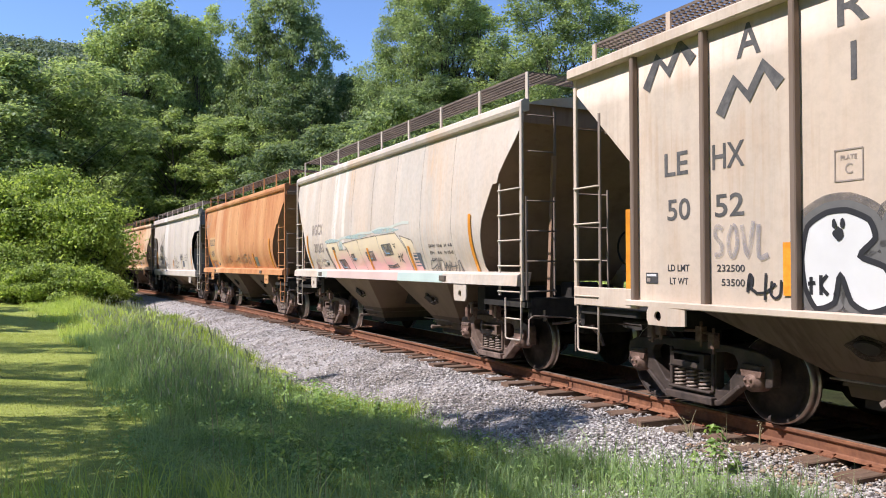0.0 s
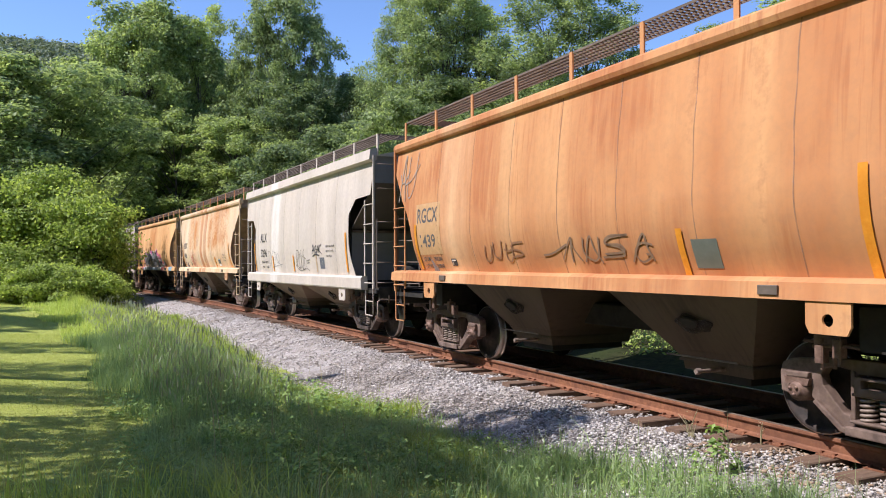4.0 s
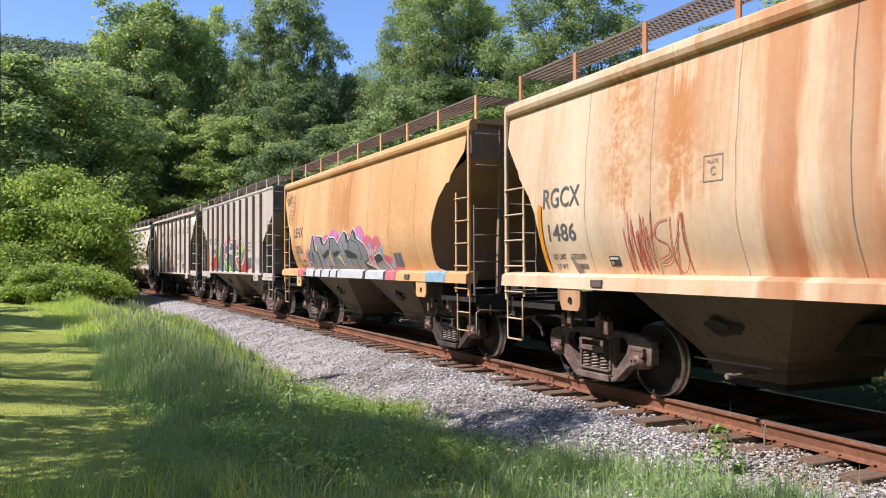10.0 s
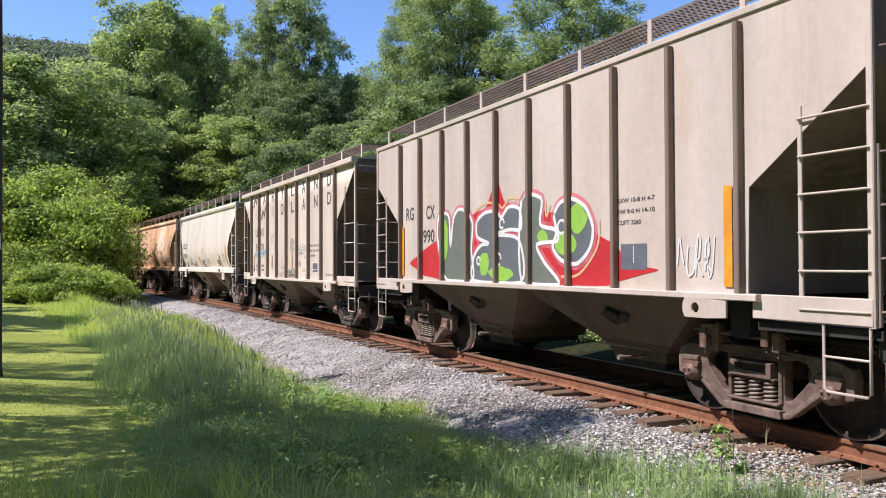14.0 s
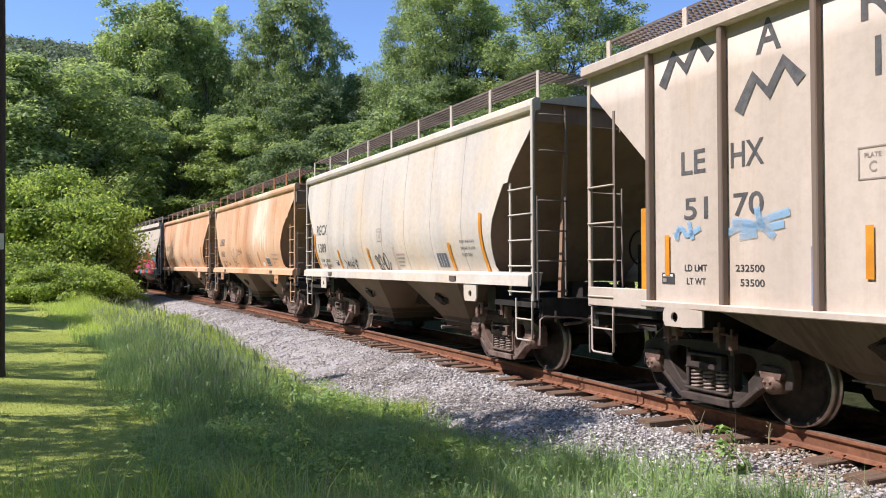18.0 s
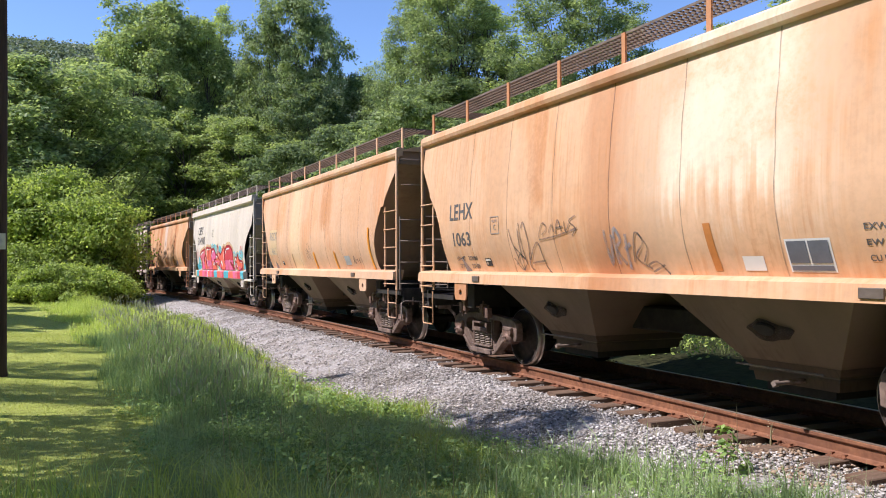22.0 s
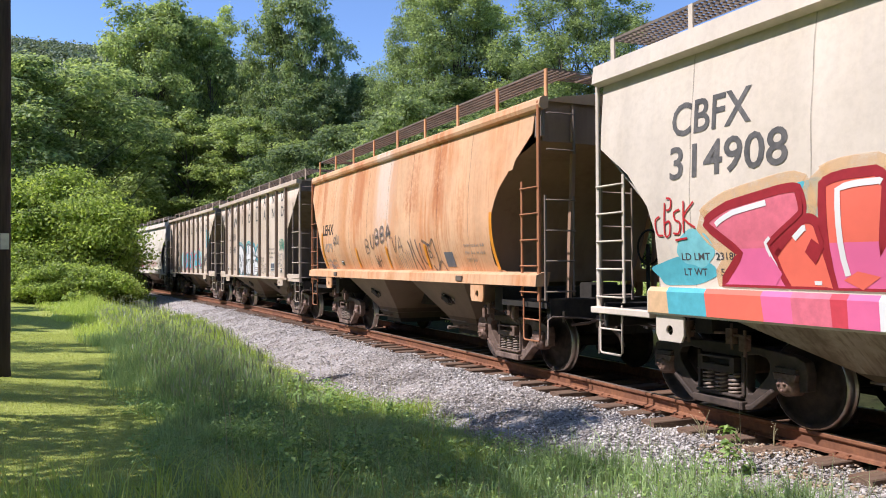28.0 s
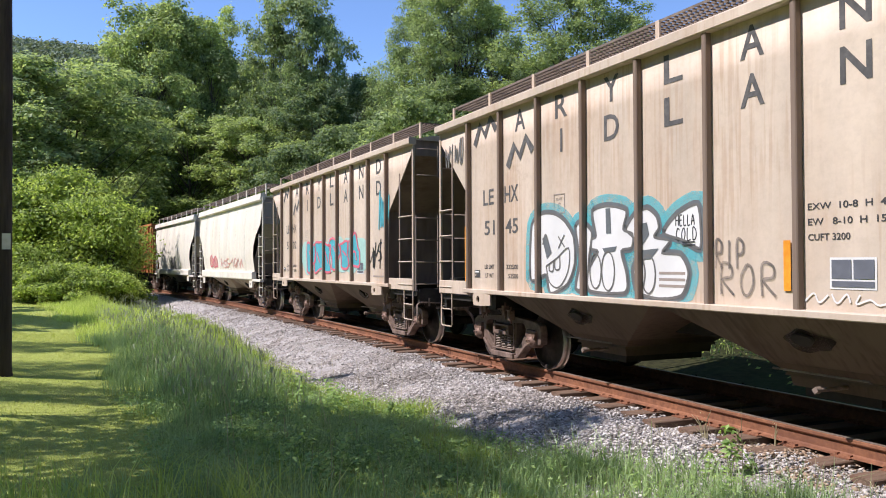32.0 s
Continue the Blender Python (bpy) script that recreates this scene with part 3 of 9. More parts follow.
def side_frame_mesh():
    """A cast side frame: deep top chord, bolster window, two rounded triangular windows, open pedestals."""
    half = [(0.0, 0.80), (0.34, 0.80), (0.70, 0.775), (0.98, 0.745), (1.09, 0.70), (1.12, 0.60), (1.11, 0.42), (1.02, 0.40), (1.005, 0.565), (0.775, 0.575), (0.765, 0.40), (0.71, 0.365), (0.44, 0.155), (0.36, 0.13), (0.0, 0.13)]
    outer = half + [(-x, z) for x, z in reversed(half[1:-1])]
    tri = [(0.36, 0.70), (0.50, 0.715), (0.62, 0.69), (0.665, 0.62), (0.64, 0.53), (0.54, 0.42), (0.43, 0.31), (0.375, 0.30), (0.355, 0.36)]
    window = [(-0.285, 0.67), (0.285, 0.67), (0.30, 0.27), (-0.30, 0.27)]
    g = holed_plate(outer, [window, tri, [(-x, z) for x, z in reversed(tri)]], 0.95, 1.075)
    # flanges that stiffen the arms and the spring seat
    for m in (-1, 1):
        g.plate([(m * x, z) for x, z in ((0.37, 0.13), (0.45, 0.145), (0.73, 0.365), (0.70, 0.40), (0.42, 0.195), (0.36, 0.19))], 1.07, 1.115)
        g.plate([(m * x, z) for x, z in ((0.77, 0.58), (1.01, 0.57), (1.02, 0.625), (0.76, 0.635))], 0.93, 1.125)
        g.plate([(m * x, z) for x, z in ((0.30, 0.27), (0.345, 0.27), (0.345, 0.70), (0.30, 0.70))], 1.07, 1.10)
    g.plate([(-0.37, 0.13), (0.37, 0.13), (0.36, 0.215), (-0.36, 0.215)], 0.88, 1.155)
    g.plate([(-0.33, 0.245), (0.33, 0.245), (0.33, 0.275), (-0.33, 0.275)], 0.88, 1.14)
    return g


def bolster_end_mesh():
    """The bolster's end block over the springs, with a pocket in its face."""
    g = holed_plate([(-0.265, 0.505), (0.265, 0.505), (0.265, 0.66), (-0.265, 0.66)], [[(-0.20, 0.565), (-0.20, 0.635), (0.20, 0.635), (0.20, 0.565)]], 1.05, 1.16)
    g.box(-0.25, 0.25, 0.90, 1.06, 0.51, 0.655)
    g.box(-0.30, 0.30, 0.92, 1.15, 0.488, 0.51, 0.006)
    return g


def rounded(geo, size):
    """The same shape with its sharp edges eased."""
    me = geo.mesh("rounded")
    bm = bmesh.new()
    bm.from_mesh(me)
    sharp = [e for e in bm.edges if len(e.link_faces) == 2 and e.calc_face_angle(0) > 0.6]
    bmesh.ops.bevel(bm, geom=sharp, offset=size, segments=2, affect="EDGES", profile=0.5, clamp_overlap=True)
    bm.to_mesh(me)
    bm.free()
    return me


def spring_mesh():
    g = Geo()
    pts = [(0.068 * math.cos(t), 0.068 * math.sin(t), 0.21 * t / (2 * math.pi * 5)) for t in np.linspace(0, 2 * math.pi * 5, 41)]
    return g.rod(pts, 0.0145, 6).rod([(0, 0, 0), (0, 0, 0.21)], 0.034, 8)


def cap_mesh():
    g = Geo()
    g.lathe([(0.0, 0.165), (0.055, 0.165), (0.07, 0.155), (0.08, 0.12), (0.105, 0.115), (0.11, 0.02), (0.11, -0.06), (0.0, -0.06)], n=20)
    for k in range(3):
        t = 2 * math.pi * k / 3 + 0.4
        g.lathe([(0.0, 0.182), (0.016, 0.182), (0.018, 0.16)], n=6, centre=(0.042 * math.cos(t), 0, 0.042 * math.sin(t)))
    g.plate([(-0.12, 0.05), (0.12, 0.05), (0.14, 0.115), (-0.14, 0.115)], -0.06, 0.13)
    return g


def truck_bolster():
    g = Geo()
    g.box(-0.19, 0.19, -0.93, 0.93, 0.46, 0.70, 0.03)
    g.rod([(0, 0, 0.68), (0, 0, 0.86)], 0.2, 16)
    for s in (-1, 1):
        g.box(s * 0.40 - 0.05, s * 0.40 + 0.05, -0.72, 0.72, 0.40, 0.50, 0.02)
        for q in (-0.7535, 0.7535):
            g.plate([(s * 0.40, 0.30), (s * 0.425, 0.30), (s * 0.44, 0.60), (s * 0.40, 0.60)], q - 0.045, q + 0.045)
    return g


WHEELSETS = []


def truck(car, x, tone):
    tk = part("truck", cached("truck", truck_bolster), M_TRUCK, car, "rusty brown cast steel four-wheel truck", pose(x, 0, 0))
    for s in (1, -1):
        m = pose(0, 0, 0, 0, 0, 0 if s > 0 else 180)
        part("side_frame", cached("side_frame", lambda: rounded(side_frame_mesh(), 0.014)), tone, tk, "", m)
        part("bolster_end", cached("bolster_end", lambda: rounded(bolster_end_mesh(), 0.008)), tone, tk, "", m)
        for sx in (-0.19, 0.0, 0.19):
            part("spring", cached("spring", spring_mesh), M_SPRING, tk, "", m @ pose(sx, 1.055, 0.278))
        for sx in (-0.889, 0.889):
            part("bearing_cap", cached("bearing_cap", cap_mesh), M_CAP, tk, "", m @ pose(sx, 1.0, WHEEL_R))
    for sx in (-0.889, 0.889):
        w = part("wheelset", cached("wheelset", wheelset_mesh), M_WHEEL, tk, "", pose(sx, 0, WHEEL_R))
        WHEELSETS.append((w, sx))
    return tk


def coupler(car, s, half):
    g = Geo()
    g.box(half - 0.25, half + 0.42, -0.075, 0.075, 0.80, 0.94, 0.015)
    g.plate([(half + 0.36, 0.72), (half + 0.50, 0.70), (half + 0.66, 0.74), (half + 0.66, 1.0), (half + 0.50, 1.04), (half + 0.36, 1.0)], -0.03, 0.14)
    g.plate([(half + 0.44, 0.76), (half + 0.60, 0.76), (half + 0.60, 0.98), (half + 0.44, 0.98)], -0.15, -0.03)
    g.rod([(half + 0.02, 0.3 * s, 0.98), (half + 0.24, 0.34 * s, 0.86), (half + 0.50, 0.22 * s, 0.56), (half + 0.645, 0.06 * s, 0.50)], 0.026, 7)
    m = pose(0, 0, 0, 0, 0, 0 if s > 0 else 180)
    part("coupler", g, M_UNDER, car, "black coupler with hanging air hose", m)
    for q in (-1, 1):
        g = Geo()
        g.rod([(half + 0.05, q * 1.46, 0.52), (half + 0.05, q * 1.46, 0.86), (half + 0.05, q * 1.38, 0.90), (half + 0.09, q * 0.95, 0.88), (half + 0.30, q * 0.22, 0.78), (half + 0.44, q * 0.06, 0.98)], 0.013, 6)
        g.rod([(half + 0.05, q * 1.20, 0.82), (half + 0.05, q * 1.20, 0.98)], 0.02, 6)
        part("uncoupling_lever", g, M_SPRING, car, "pale steel uncoupling rod with a hanging handle", m)
    g = Geo()
    g.box(half + 0.02, half + 0.12, -0.62, -0.36, 0.72, 0.90, 0.02)
    g.rod([(half + 0.07, -0.58, 0.86), (half + 0.10, -0.80, 0.80), (half + 0.04, -1.05, 0.78)], 0.022, 7)
    g.rod([(half + 0.07, -0.40, 0.74), (half + 0.16, -0.30, 0.60), (half + 0.20, -0.26, 0.44)], 0.03, 7)
    part("brake_valve", g, M_TRUCK, car, "rusty angle cock and brake pipe", m)
    g = Geo()
    for k, (dx, z0, z1) in enumerate(((1.20, 0.80, 0.98), (1.34, 0.84, 1.02), (1.98, 0.82, 0.98), (2.16, 0.76, 0.92))):
        g.box(half - dx - 0.045, half - dx + 0.045, -1.25 * s - 0.05, -1.25 * s + 0.05, z0, z1, 0.012)
        g.rod([(half - dx, -1.25 * s, z0 - 0.06), (half - dx, -1.25 * s, z1 + 0.05)], 0.016, 6)
    g.rod([(half - 2.24, -1.26 * s, 0.90), (half - 1.9, -1.26 * s, 0.93), (half - 1.15, -1.24 * s, 0.90)], 0.017, 6)
    g.rod([(half - 1.45, -1.22 * s, 1.0), (half - 1.28, -1.22 * s, 0.80), (half - 1.10, -1.22 * s, 0.76)], 0.014, 6)
    part("brake_gear", g, M_CAP, car, "rusty brake levers and brackets", m)


def grid_board(length, width):
    g = Geo()
    for k in range(6):
        y = width * k / 5
        g.box(0, length, y - 0.006, y + 0.006, -0.03, 0.0)
    n = int(length / 0.075)
    for k in range(n + 1):
        x = length * k / n
        g.box(x - 0.004, x + 0.004, 0, width, -0.022, -0.004)
    return g


def hopper_mesh(levels):
    """A funnel through levels of (height, half length, half width), with a thick-rimmed outlet below."""
    g = Geo()
    z, l, w = levels[-1]
    levels = levels + [(z - 0.12, l * 0.97, w * 0.97)]
    pts = [(sx * l, sy * w, z) for z, l, w in levels for sx, sy in ((-1, -1), (1, -1), (1, 1), (-1, 1))]
    n = len(levels)
    e = 4 * (n - 1)
    g.add(pts, [(4 * k + q, 4 * k + (q + 1) % 4, 4 * k + 4 + (q + 1) % 4, 4 * k + 4 + q) for k in range(n - 1) for q in range(4)] + [(e, e + 1, e + 2, e + 3), (3, 2, 1, 0)])
    g.box(-l - 0.03, l + 0.03, -w - 0.03, w + 0.03, z - 0.02, z + 0.01)
    return g


def side_sheet(kind, edge, half, z_lo, z_hi, seams, far=False):
    zs = sorted({z_lo, z_hi, *[z for z, _ in EDGE[edge] + EDGE_B[edge] if z_lo < z < z_hi], z_lo + 0.012, z_hi - 0.012, *np.linspace(z_lo, z_hi, 12 if kind == "ribbed" else 32)})
    g = Geo()
    xs_in = []
    for s in seams:
        xs_in += [(s - 0.012, 0), (s, 0.004), (s + 0.012, 0)]
    xs_in = sorted(xs_in + [(x, 0) for x in np.linspace(-half + 1.62, half - 1.62, 9)])
    front, back = [], []
    for z in zs:
        e = float(np.interp(z, [p[0] for p in EDGE[edge]], [p[1] for p in EDGE[edge]]))
        y = lat_at(kind, z)
        eb = float(np.interp(z, [p[0] for p in EDGE_B[edge]], [p[1] for p in EDGE_B[edge]]))
        x0, x1 = -half + (eb if far else e), half - (e if far else eb)
        cols = [(x0, 0), (x0 + 0.012, 0)] + xs_in + [(x1 - 0.012, 0), (x1, 0)]
        front.append([(x, -(y - d), z) for x, d in cols])
        back.append([(x, -(y - d - 0.012), z) for x, d in cols])
    g.sheet(front).sheet(back)
    rim = [r[0] for r in front] + [front[-1][-1]] + [r[-1] for r in reversed(front)] + [front[0][0]]
    rim2 = [r[0] for r in back] + [back[-1][-1]] + [r[-1] for r in reversed(back)] + [back[0][0]]
    g.sheet([rim, rim2], False)
    return g


def hopper_car(kind, edge, length, colour, tone=None, under=None, label="", ladder_tone=None, roofc=None):
    """A two-bay covered hopper car. kind: its side's section; edge: the outline of its side's ends."""
    tone, under = tone or M_TRUCK, under or colour
    lc = ladder_tone or colour
    half = length / 2
    ribbed = kind == "ribbed"
    modern = kind == "smooth"
    car = tagged(new("covered_hopper"), label, "hopper car", "cars of the train")
    z_lo = EDGE[edge][0][0]
    z_hi = EDGE[edge][-1][0]
    seams = [] if ribbed else [-half + 1.77 + 1.515 * k for k in range(6)] if modern else [x for x in np.arange(-half + 2.15, half - 2.0, (length - 4.3) / 6)]
    for s in (0, 180):
        sheet = cached(("side_sheet", kind, edge, length, s), lambda: side_sheet(kind, edge, half, z_lo, z_hi, seams, s == 180))
        body = part("side_sheet", sheet, colour, car, "", pose(0, 0, 0, 0, 0, s))
        if ribbed:
            n, first = (10, 1.40) if edge == "grey" else (9, 1.25)
            for k in range(n):
                x = -half + first + (length - 2 * first - 0.13 * (edge == "ribbed")) * k / (n - 1)
                top = 4.0 if edge == "grey" else 4.03
                part("rib", cached(("rib", edge), lambda: Geo().box(-0.032, 0.032, -1.585, -1.502, z_lo + 0.01, top, 0.01)), RIB_SHADE, body, "", pose(x, 0, 0))
    # roof and its edge
    lt = lat_at(kind, z_hi)
    arch = [(-lt, z_hi + 0.02), (-lt * 0.8, z_hi + 0.10), (-lt * 0.4, z_hi + 0.19), (0, z_hi + 0.22), (lt * 0.4, z_hi + 0.19), (lt * 0.8, z_hi + 0.10), (lt, z_hi + 0.02)]
    g = Geo()
    g.sheet([[(x, y, z) for y, z in arch] for x in (-half + 0.04, half - 0.04)])
    g.plate([(y, z) for y, z in arch], -half + 0.03, -half + 0.042, "x").plate([(y, z) for y, z in arch], half - 0.042, half - 0.03, "x")
    part("roof", g, roofc or colour, car)
    for s in (0, 180):
        g = Geo()
        if ribbed and edge != "grey":
            g.box(-half, half, -lt - 0.11, -lt + 0.05, z_hi - 0.07, z_hi + 0.06, 0.015)
        elif ribbed:
            g.box(-half, half, -lt - 0.025, -lt + 0.05, z_hi - 0.05, z_hi + 0.03, 0.01)
        elif modern:
            g.plate([(-lt - 0.03, z_hi - 0.10), (-lt - 0.13, z_hi - 0.06), (-lt - 0.10, z_hi + 0.16), (-lt + 0.06, z_hi + 0.20), (-lt + 0.06, z_hi - 0.06)], -half + 0.04, half - 0.04, "x")
        else:
            g.plate([(-lt - 0.02, z_hi - 0.11), (-lt - 0.075, z_hi - 0.085), (-lt - 0.095, z_hi - 0.03), (-lt - 0.08, z_hi + 0.05), (-lt - 0.02, z_hi + 0.09), (-lt + 0.06, z_hi + 0.08), (-lt + 0.06, z_hi - 0.08)], -half + 0.02, half - 0.02, "x")
        part("roof_edge", g, roofc or colour, car, "", pose(0, 0, 0, 0, 0, s))
    # ends: upright sheet above, slope sheet below
    z_s = [z for z, e in EDGE[edge] if e < 0.2][0]
    low = 1.35
    d_low = 2.05
    for s in (0, 180):
        m = pose(0, 0, 0, 0, 0, s)
        w = min(lt, 1.46)
        brake = edge in ("round", "round_wide") and s == 0
        z_e = 3.72 if brake and edge == "round" else 3.42 if edge == "notched" else z_s
        # darker than the body paint: the ends' shade is put into these colours
        end_tone = END_TAN if brake else END_GREY if edge == "notched" else END_PALE if edge == "plain" else END_SHADE_TAUPE
        slope_tone = END_TAN if brake else END_SHADE if edge == "notched" else END_PALE if edge == "plain" else END_SHADE_TAUPE if edge == "grey" else END_SHADE_BROWN
        end = part("end_sheet", Geo().box(half - 0.10, half - 0.085, -w, w, z_e - 0.02, z_hi + 0.04), end_tone, car, "", m)
        for q in (-0.95, 0.0, 0.95) if not ribbed else (-0.5, 0.5):
            part("stiffener", Geo().box(half - 0.086, half - 0.03, q - 0.03, q + 0.03, z_e, z_hi, 0.006), end_tone, end)
        g = Geo()
        if brake:
            line = [(half - 0.10, z_e)] + [(half - e - 0.09, z) for z, e in reversed(EDGE_B[edge]) if 1.6 < z < z_e - 0.01 and z not in (2.87, 3.06)] + [(half - 1.60, 1.35)]
            for off in (0.0, 0.012):
                g.sheet([[(x - off, q * (lat_at(kind, z) - 0.02), z) for x, z in line] for q in (-1, 1)])
        elif ribbed:
            rim = EDGE_B[edge] if s == 0 else EDGE[edge]
            line = [(half - 0.10, z_s)] + [(half - e - 0.015, z) for z, e in reversed(rim) if z < z_s - 0.01]
            for off in (0.0, 0.012):
                g.sheet([[(x - off, q * 1.486, z) for x, z in line] for q in (-1, 1)], False)
        elif edge == "notched":
            g.plate([(half - 0.10, z_e), (half - 0.09, z_e - 0.02), (half - 1.56, 2.44), (half - 1.58, 2.46)], -1.46, 1.46)
        else:
            g.plate([(half - 0.10, z_s), (half - 0.09, z_s - 0.02), (half - d_low, low - 0.02), (half - d_low - 0.02, low)], -1.46 if modern else -1.485, 1.46 if modern else 1.485)
        slope = part("slope_sheet", g, slope_tone, car, "", m)
        if brake:
            pass
        elif edge == "notched":
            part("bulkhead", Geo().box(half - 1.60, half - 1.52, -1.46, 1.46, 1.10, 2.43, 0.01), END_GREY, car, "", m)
            part("bulkhead_flange", Geo().box(half - 1.515, half - 1.46, -1.46, 1.46, 2.38, 2.44, 0.01), END_SHADE_BROWN, car, "", m)
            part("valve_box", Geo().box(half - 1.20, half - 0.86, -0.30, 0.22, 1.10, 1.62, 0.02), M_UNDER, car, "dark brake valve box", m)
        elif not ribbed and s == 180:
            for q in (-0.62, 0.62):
                part("end_post", Geo().box(half - 1.02, half - 0.90, q - 0.05, q + 0.05, 1.08, 2.35, 0.012), END_SHADE_BROWN, car, "", m)
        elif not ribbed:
            part("bulkhead", Geo().box(half - 1.32, half - 1.24, -1.36, 1.36, 1.30, 2.1), END_SHADE_BROWN, car, "", m)
        for q in (-0.8, 0.8) if not ribbed and edge != "notched" else ():
            part("brace", Geo().plate([(half - 0.30, z_s - 0.15), (half - 0.24, z_s - 0.15), (half - 0.36, 1.1), (half - 0.44, 1.1)], q - 0.03, q + 0.03), slope_tone, slope)
        g = Geo()
        g.box(half - 1.25, half + 0.02, -1.46, 1.46, 1.02, 1.10)
        g.box(half - 0.06, half + 0.03, -1.40, 1.40, 0.86, 1.16, 0.015)
        g.box(half - 1.75, half - 1.5, -1.30, 1.30, 0.90, 1.28, 0.02)
        g.box(half - 1.45, half - 0.04, -0.44, 0.44, 0.60, 1.03, 0.02)
        g.rod([(half - 1.40, -0.95, 0.93), (half - 0.10, -0.80, 0.90)], 0.03, 8)
        g.rod([(half - 1.40, 0.95, 0.93), (half - 0.10, 0.80, 0.90)], 0.03, 8)
        if modern:
            g.rod([(half - 0.62, -0.55, 1.42), (half - 0.62, 0.15, 1.42)], 0.19, 14)
        else:
            g.box(half - 0.75, half - 0.45, -0.35, 0.15, 1.10, 1.36, 0.03)
        if s == 0:
            g.rod([(half - 0.30, 0.62, 1.10), (half - 0.30, 0.62, 1.95)], 0.03, 8)
            g.lathe([(0.26, -0.02), (0.285, 0.0), (0.26, 0.02)], n=20, centre=(half - 0.28, 0.62, 1.9))
        part("end_platform", g, M_UNDER, car, "dark end sill and platform with brake gear", m)
    if edge == "round_wide":
        for sy in (-1, 1):
            part("corner_post", Geo().box(half - 0.30, half - 0.06, sy * 1.44 - 0.02, sy * 1.44 + 0.02, 3.48, z_hi, 0.01), END_SHADE_TAUPE, car)
    # sills
    for s in (0, 180):
        m = pose(0, 0, 0, 0, 0, s)
        g = Geo()
        if ribbed:
            g.box(-half + 1.15, half - 1.15, -1.60, -1.44, z_lo - 0.05, z_lo + 0.02, 0.01)
            z0, z1 = 1.10, 1.34
            for q in (-1, 1):
                xs = sorted((q * (half - 1.25), q * (half - 0.02)))
                g.box(xs[0], xs[1], -1.53, -1.47, z0 + 0.03, z1 + 0.02, 0.008)
        elif modern:
            ins = 0.49 if edge == "notched" else 1.12
            if edge == "plain":
                for q in (-1, 1):
                    xs = sorted((q * (half - 1.13), q * half))
                    g.box(xs[0], xs[1], -1.62, -1.50, 1.04, 1.12, 0.01)
            g.plate([(-1.48, 1.39), (-1.60, 1.39), (-1.64, 1.345), (-1.64, 1.12), (-1.62, 1.09), (-1.48, 1.09)], -half + ins, half - ins, "x")
        else:
            g.plate([(-1.36, 1.53), (-1.52, 1.52), (-1.60, 1.485), (-1.615, 1.33), (-1.40, 1.33)], -half + 0.03, half - 0.03, "x")
        part("side_sill", g, colour, car, "", m)
        for q in (-1, 1):
            xc = q * (half - (1.44 if edge == "plain" else 1.82))
            zt = z_lo - 0.04 if ribbed else (1.10 if modern else 1.34)
            part("jacking_plate", cached(("jack", zt), lambda: plate_with_hole(-0.30, 0.30, zt - 0.20, zt, -1.60, -1.575, -0.12, zt - 0.10, 0.055) if ribbed else plate_with_hole(-0.22, 0.22, zt - 0.29, zt, -1.60, -1.575, 0.0, zt - 0.17, 0.055)), colour, car, "", m @ pose(xc, 0, 0))
    # hopper bays
    top = z_lo - 0.02 if ribbed else (1.12 if modern else 1.36)
    for q in (-1, 1):
        x = q * (half - 2.0) / 2
        hl = (half - 2.0) / 2 - 0.01
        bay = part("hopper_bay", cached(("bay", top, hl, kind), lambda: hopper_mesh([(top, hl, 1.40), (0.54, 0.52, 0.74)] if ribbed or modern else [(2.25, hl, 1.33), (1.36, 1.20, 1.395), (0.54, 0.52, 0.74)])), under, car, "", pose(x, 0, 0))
        part("gate_shaft", cached("gate_shaft", lambda: Geo().rod([(0, -1.16, 0), (0, -0.70, 0)], 0.022, 8).rod([(0, -1.165, 0), (0, -1.10, 0)], 0.036, 4)), M_SPRING, bay, "pale steel outlet gate shaft", pose(0.12, 0, 0.47))
        part("access_cover", cached("access_cover", lambda: Geo().plate([(0.12 * math.cos(t) * (1 + 0.12 * math.sin(3 * t)), 0.075 * math.sin(t)) for t in np.linspace(0, 2 * math.pi, 15)[:-1]], -0.018, 0.018)), M_UNDER, bay, "dark oily inspection cover", pose(0.0, -1.40 + 0.66 * (0.38 if ribbed else 0.42), top - (top - 0.54) * (0.38 if ribbed else 0.42) - 0.02, 0, 0, 0) @ pose(0, -0.02, 0, 39, 0, 0))
        t0 = 0.38 if ribbed else 0.42
        part("oil_stain", cached("oil_stain", lambda: Geo().plate([(0.25 * math.cos(t) * (1 + 0.16 * math.sin(2 * t + 1) + 0.12 * math.sin(5 * t)) + 0.05, 0.14 * math.sin(t) * (1 + 0.2 * math.sin(3 * t + 2)) - 0.02) for t in np.linspace(0, 2 * math.pi, 33)[:-1]], -0.003, 0.003)), M_SMEAR, bay, "dark oily smear", pose(0.0, -1.40 + 0.66 * t0, top - (top - 0.54) * t0 - 0.02) @ pose(0, -0.012, 0, 39, 0, 0))
        hx, z1 = (hl, top) if ribbed or modern else (1.20, 1.36)
        f = (0.64 - 0.54) / (z1 - 0.54)
        # added collar: shade low on the bay is put into its darker colour
        part("outlet_collar", cached(("collar", top, hl, kind), lambda: hopper_mesh([(0.64, 0.526 + f * (hx - 0.52), 0.746 + f * (1.40 - 0.74)), (0.525, 0.53, 0.75)])), GRIME_SHADE_D, bay, "collar added at the outlet, underside shade put into its dark colour")
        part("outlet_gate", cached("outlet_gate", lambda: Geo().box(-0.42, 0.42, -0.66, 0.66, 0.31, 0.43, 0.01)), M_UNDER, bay)
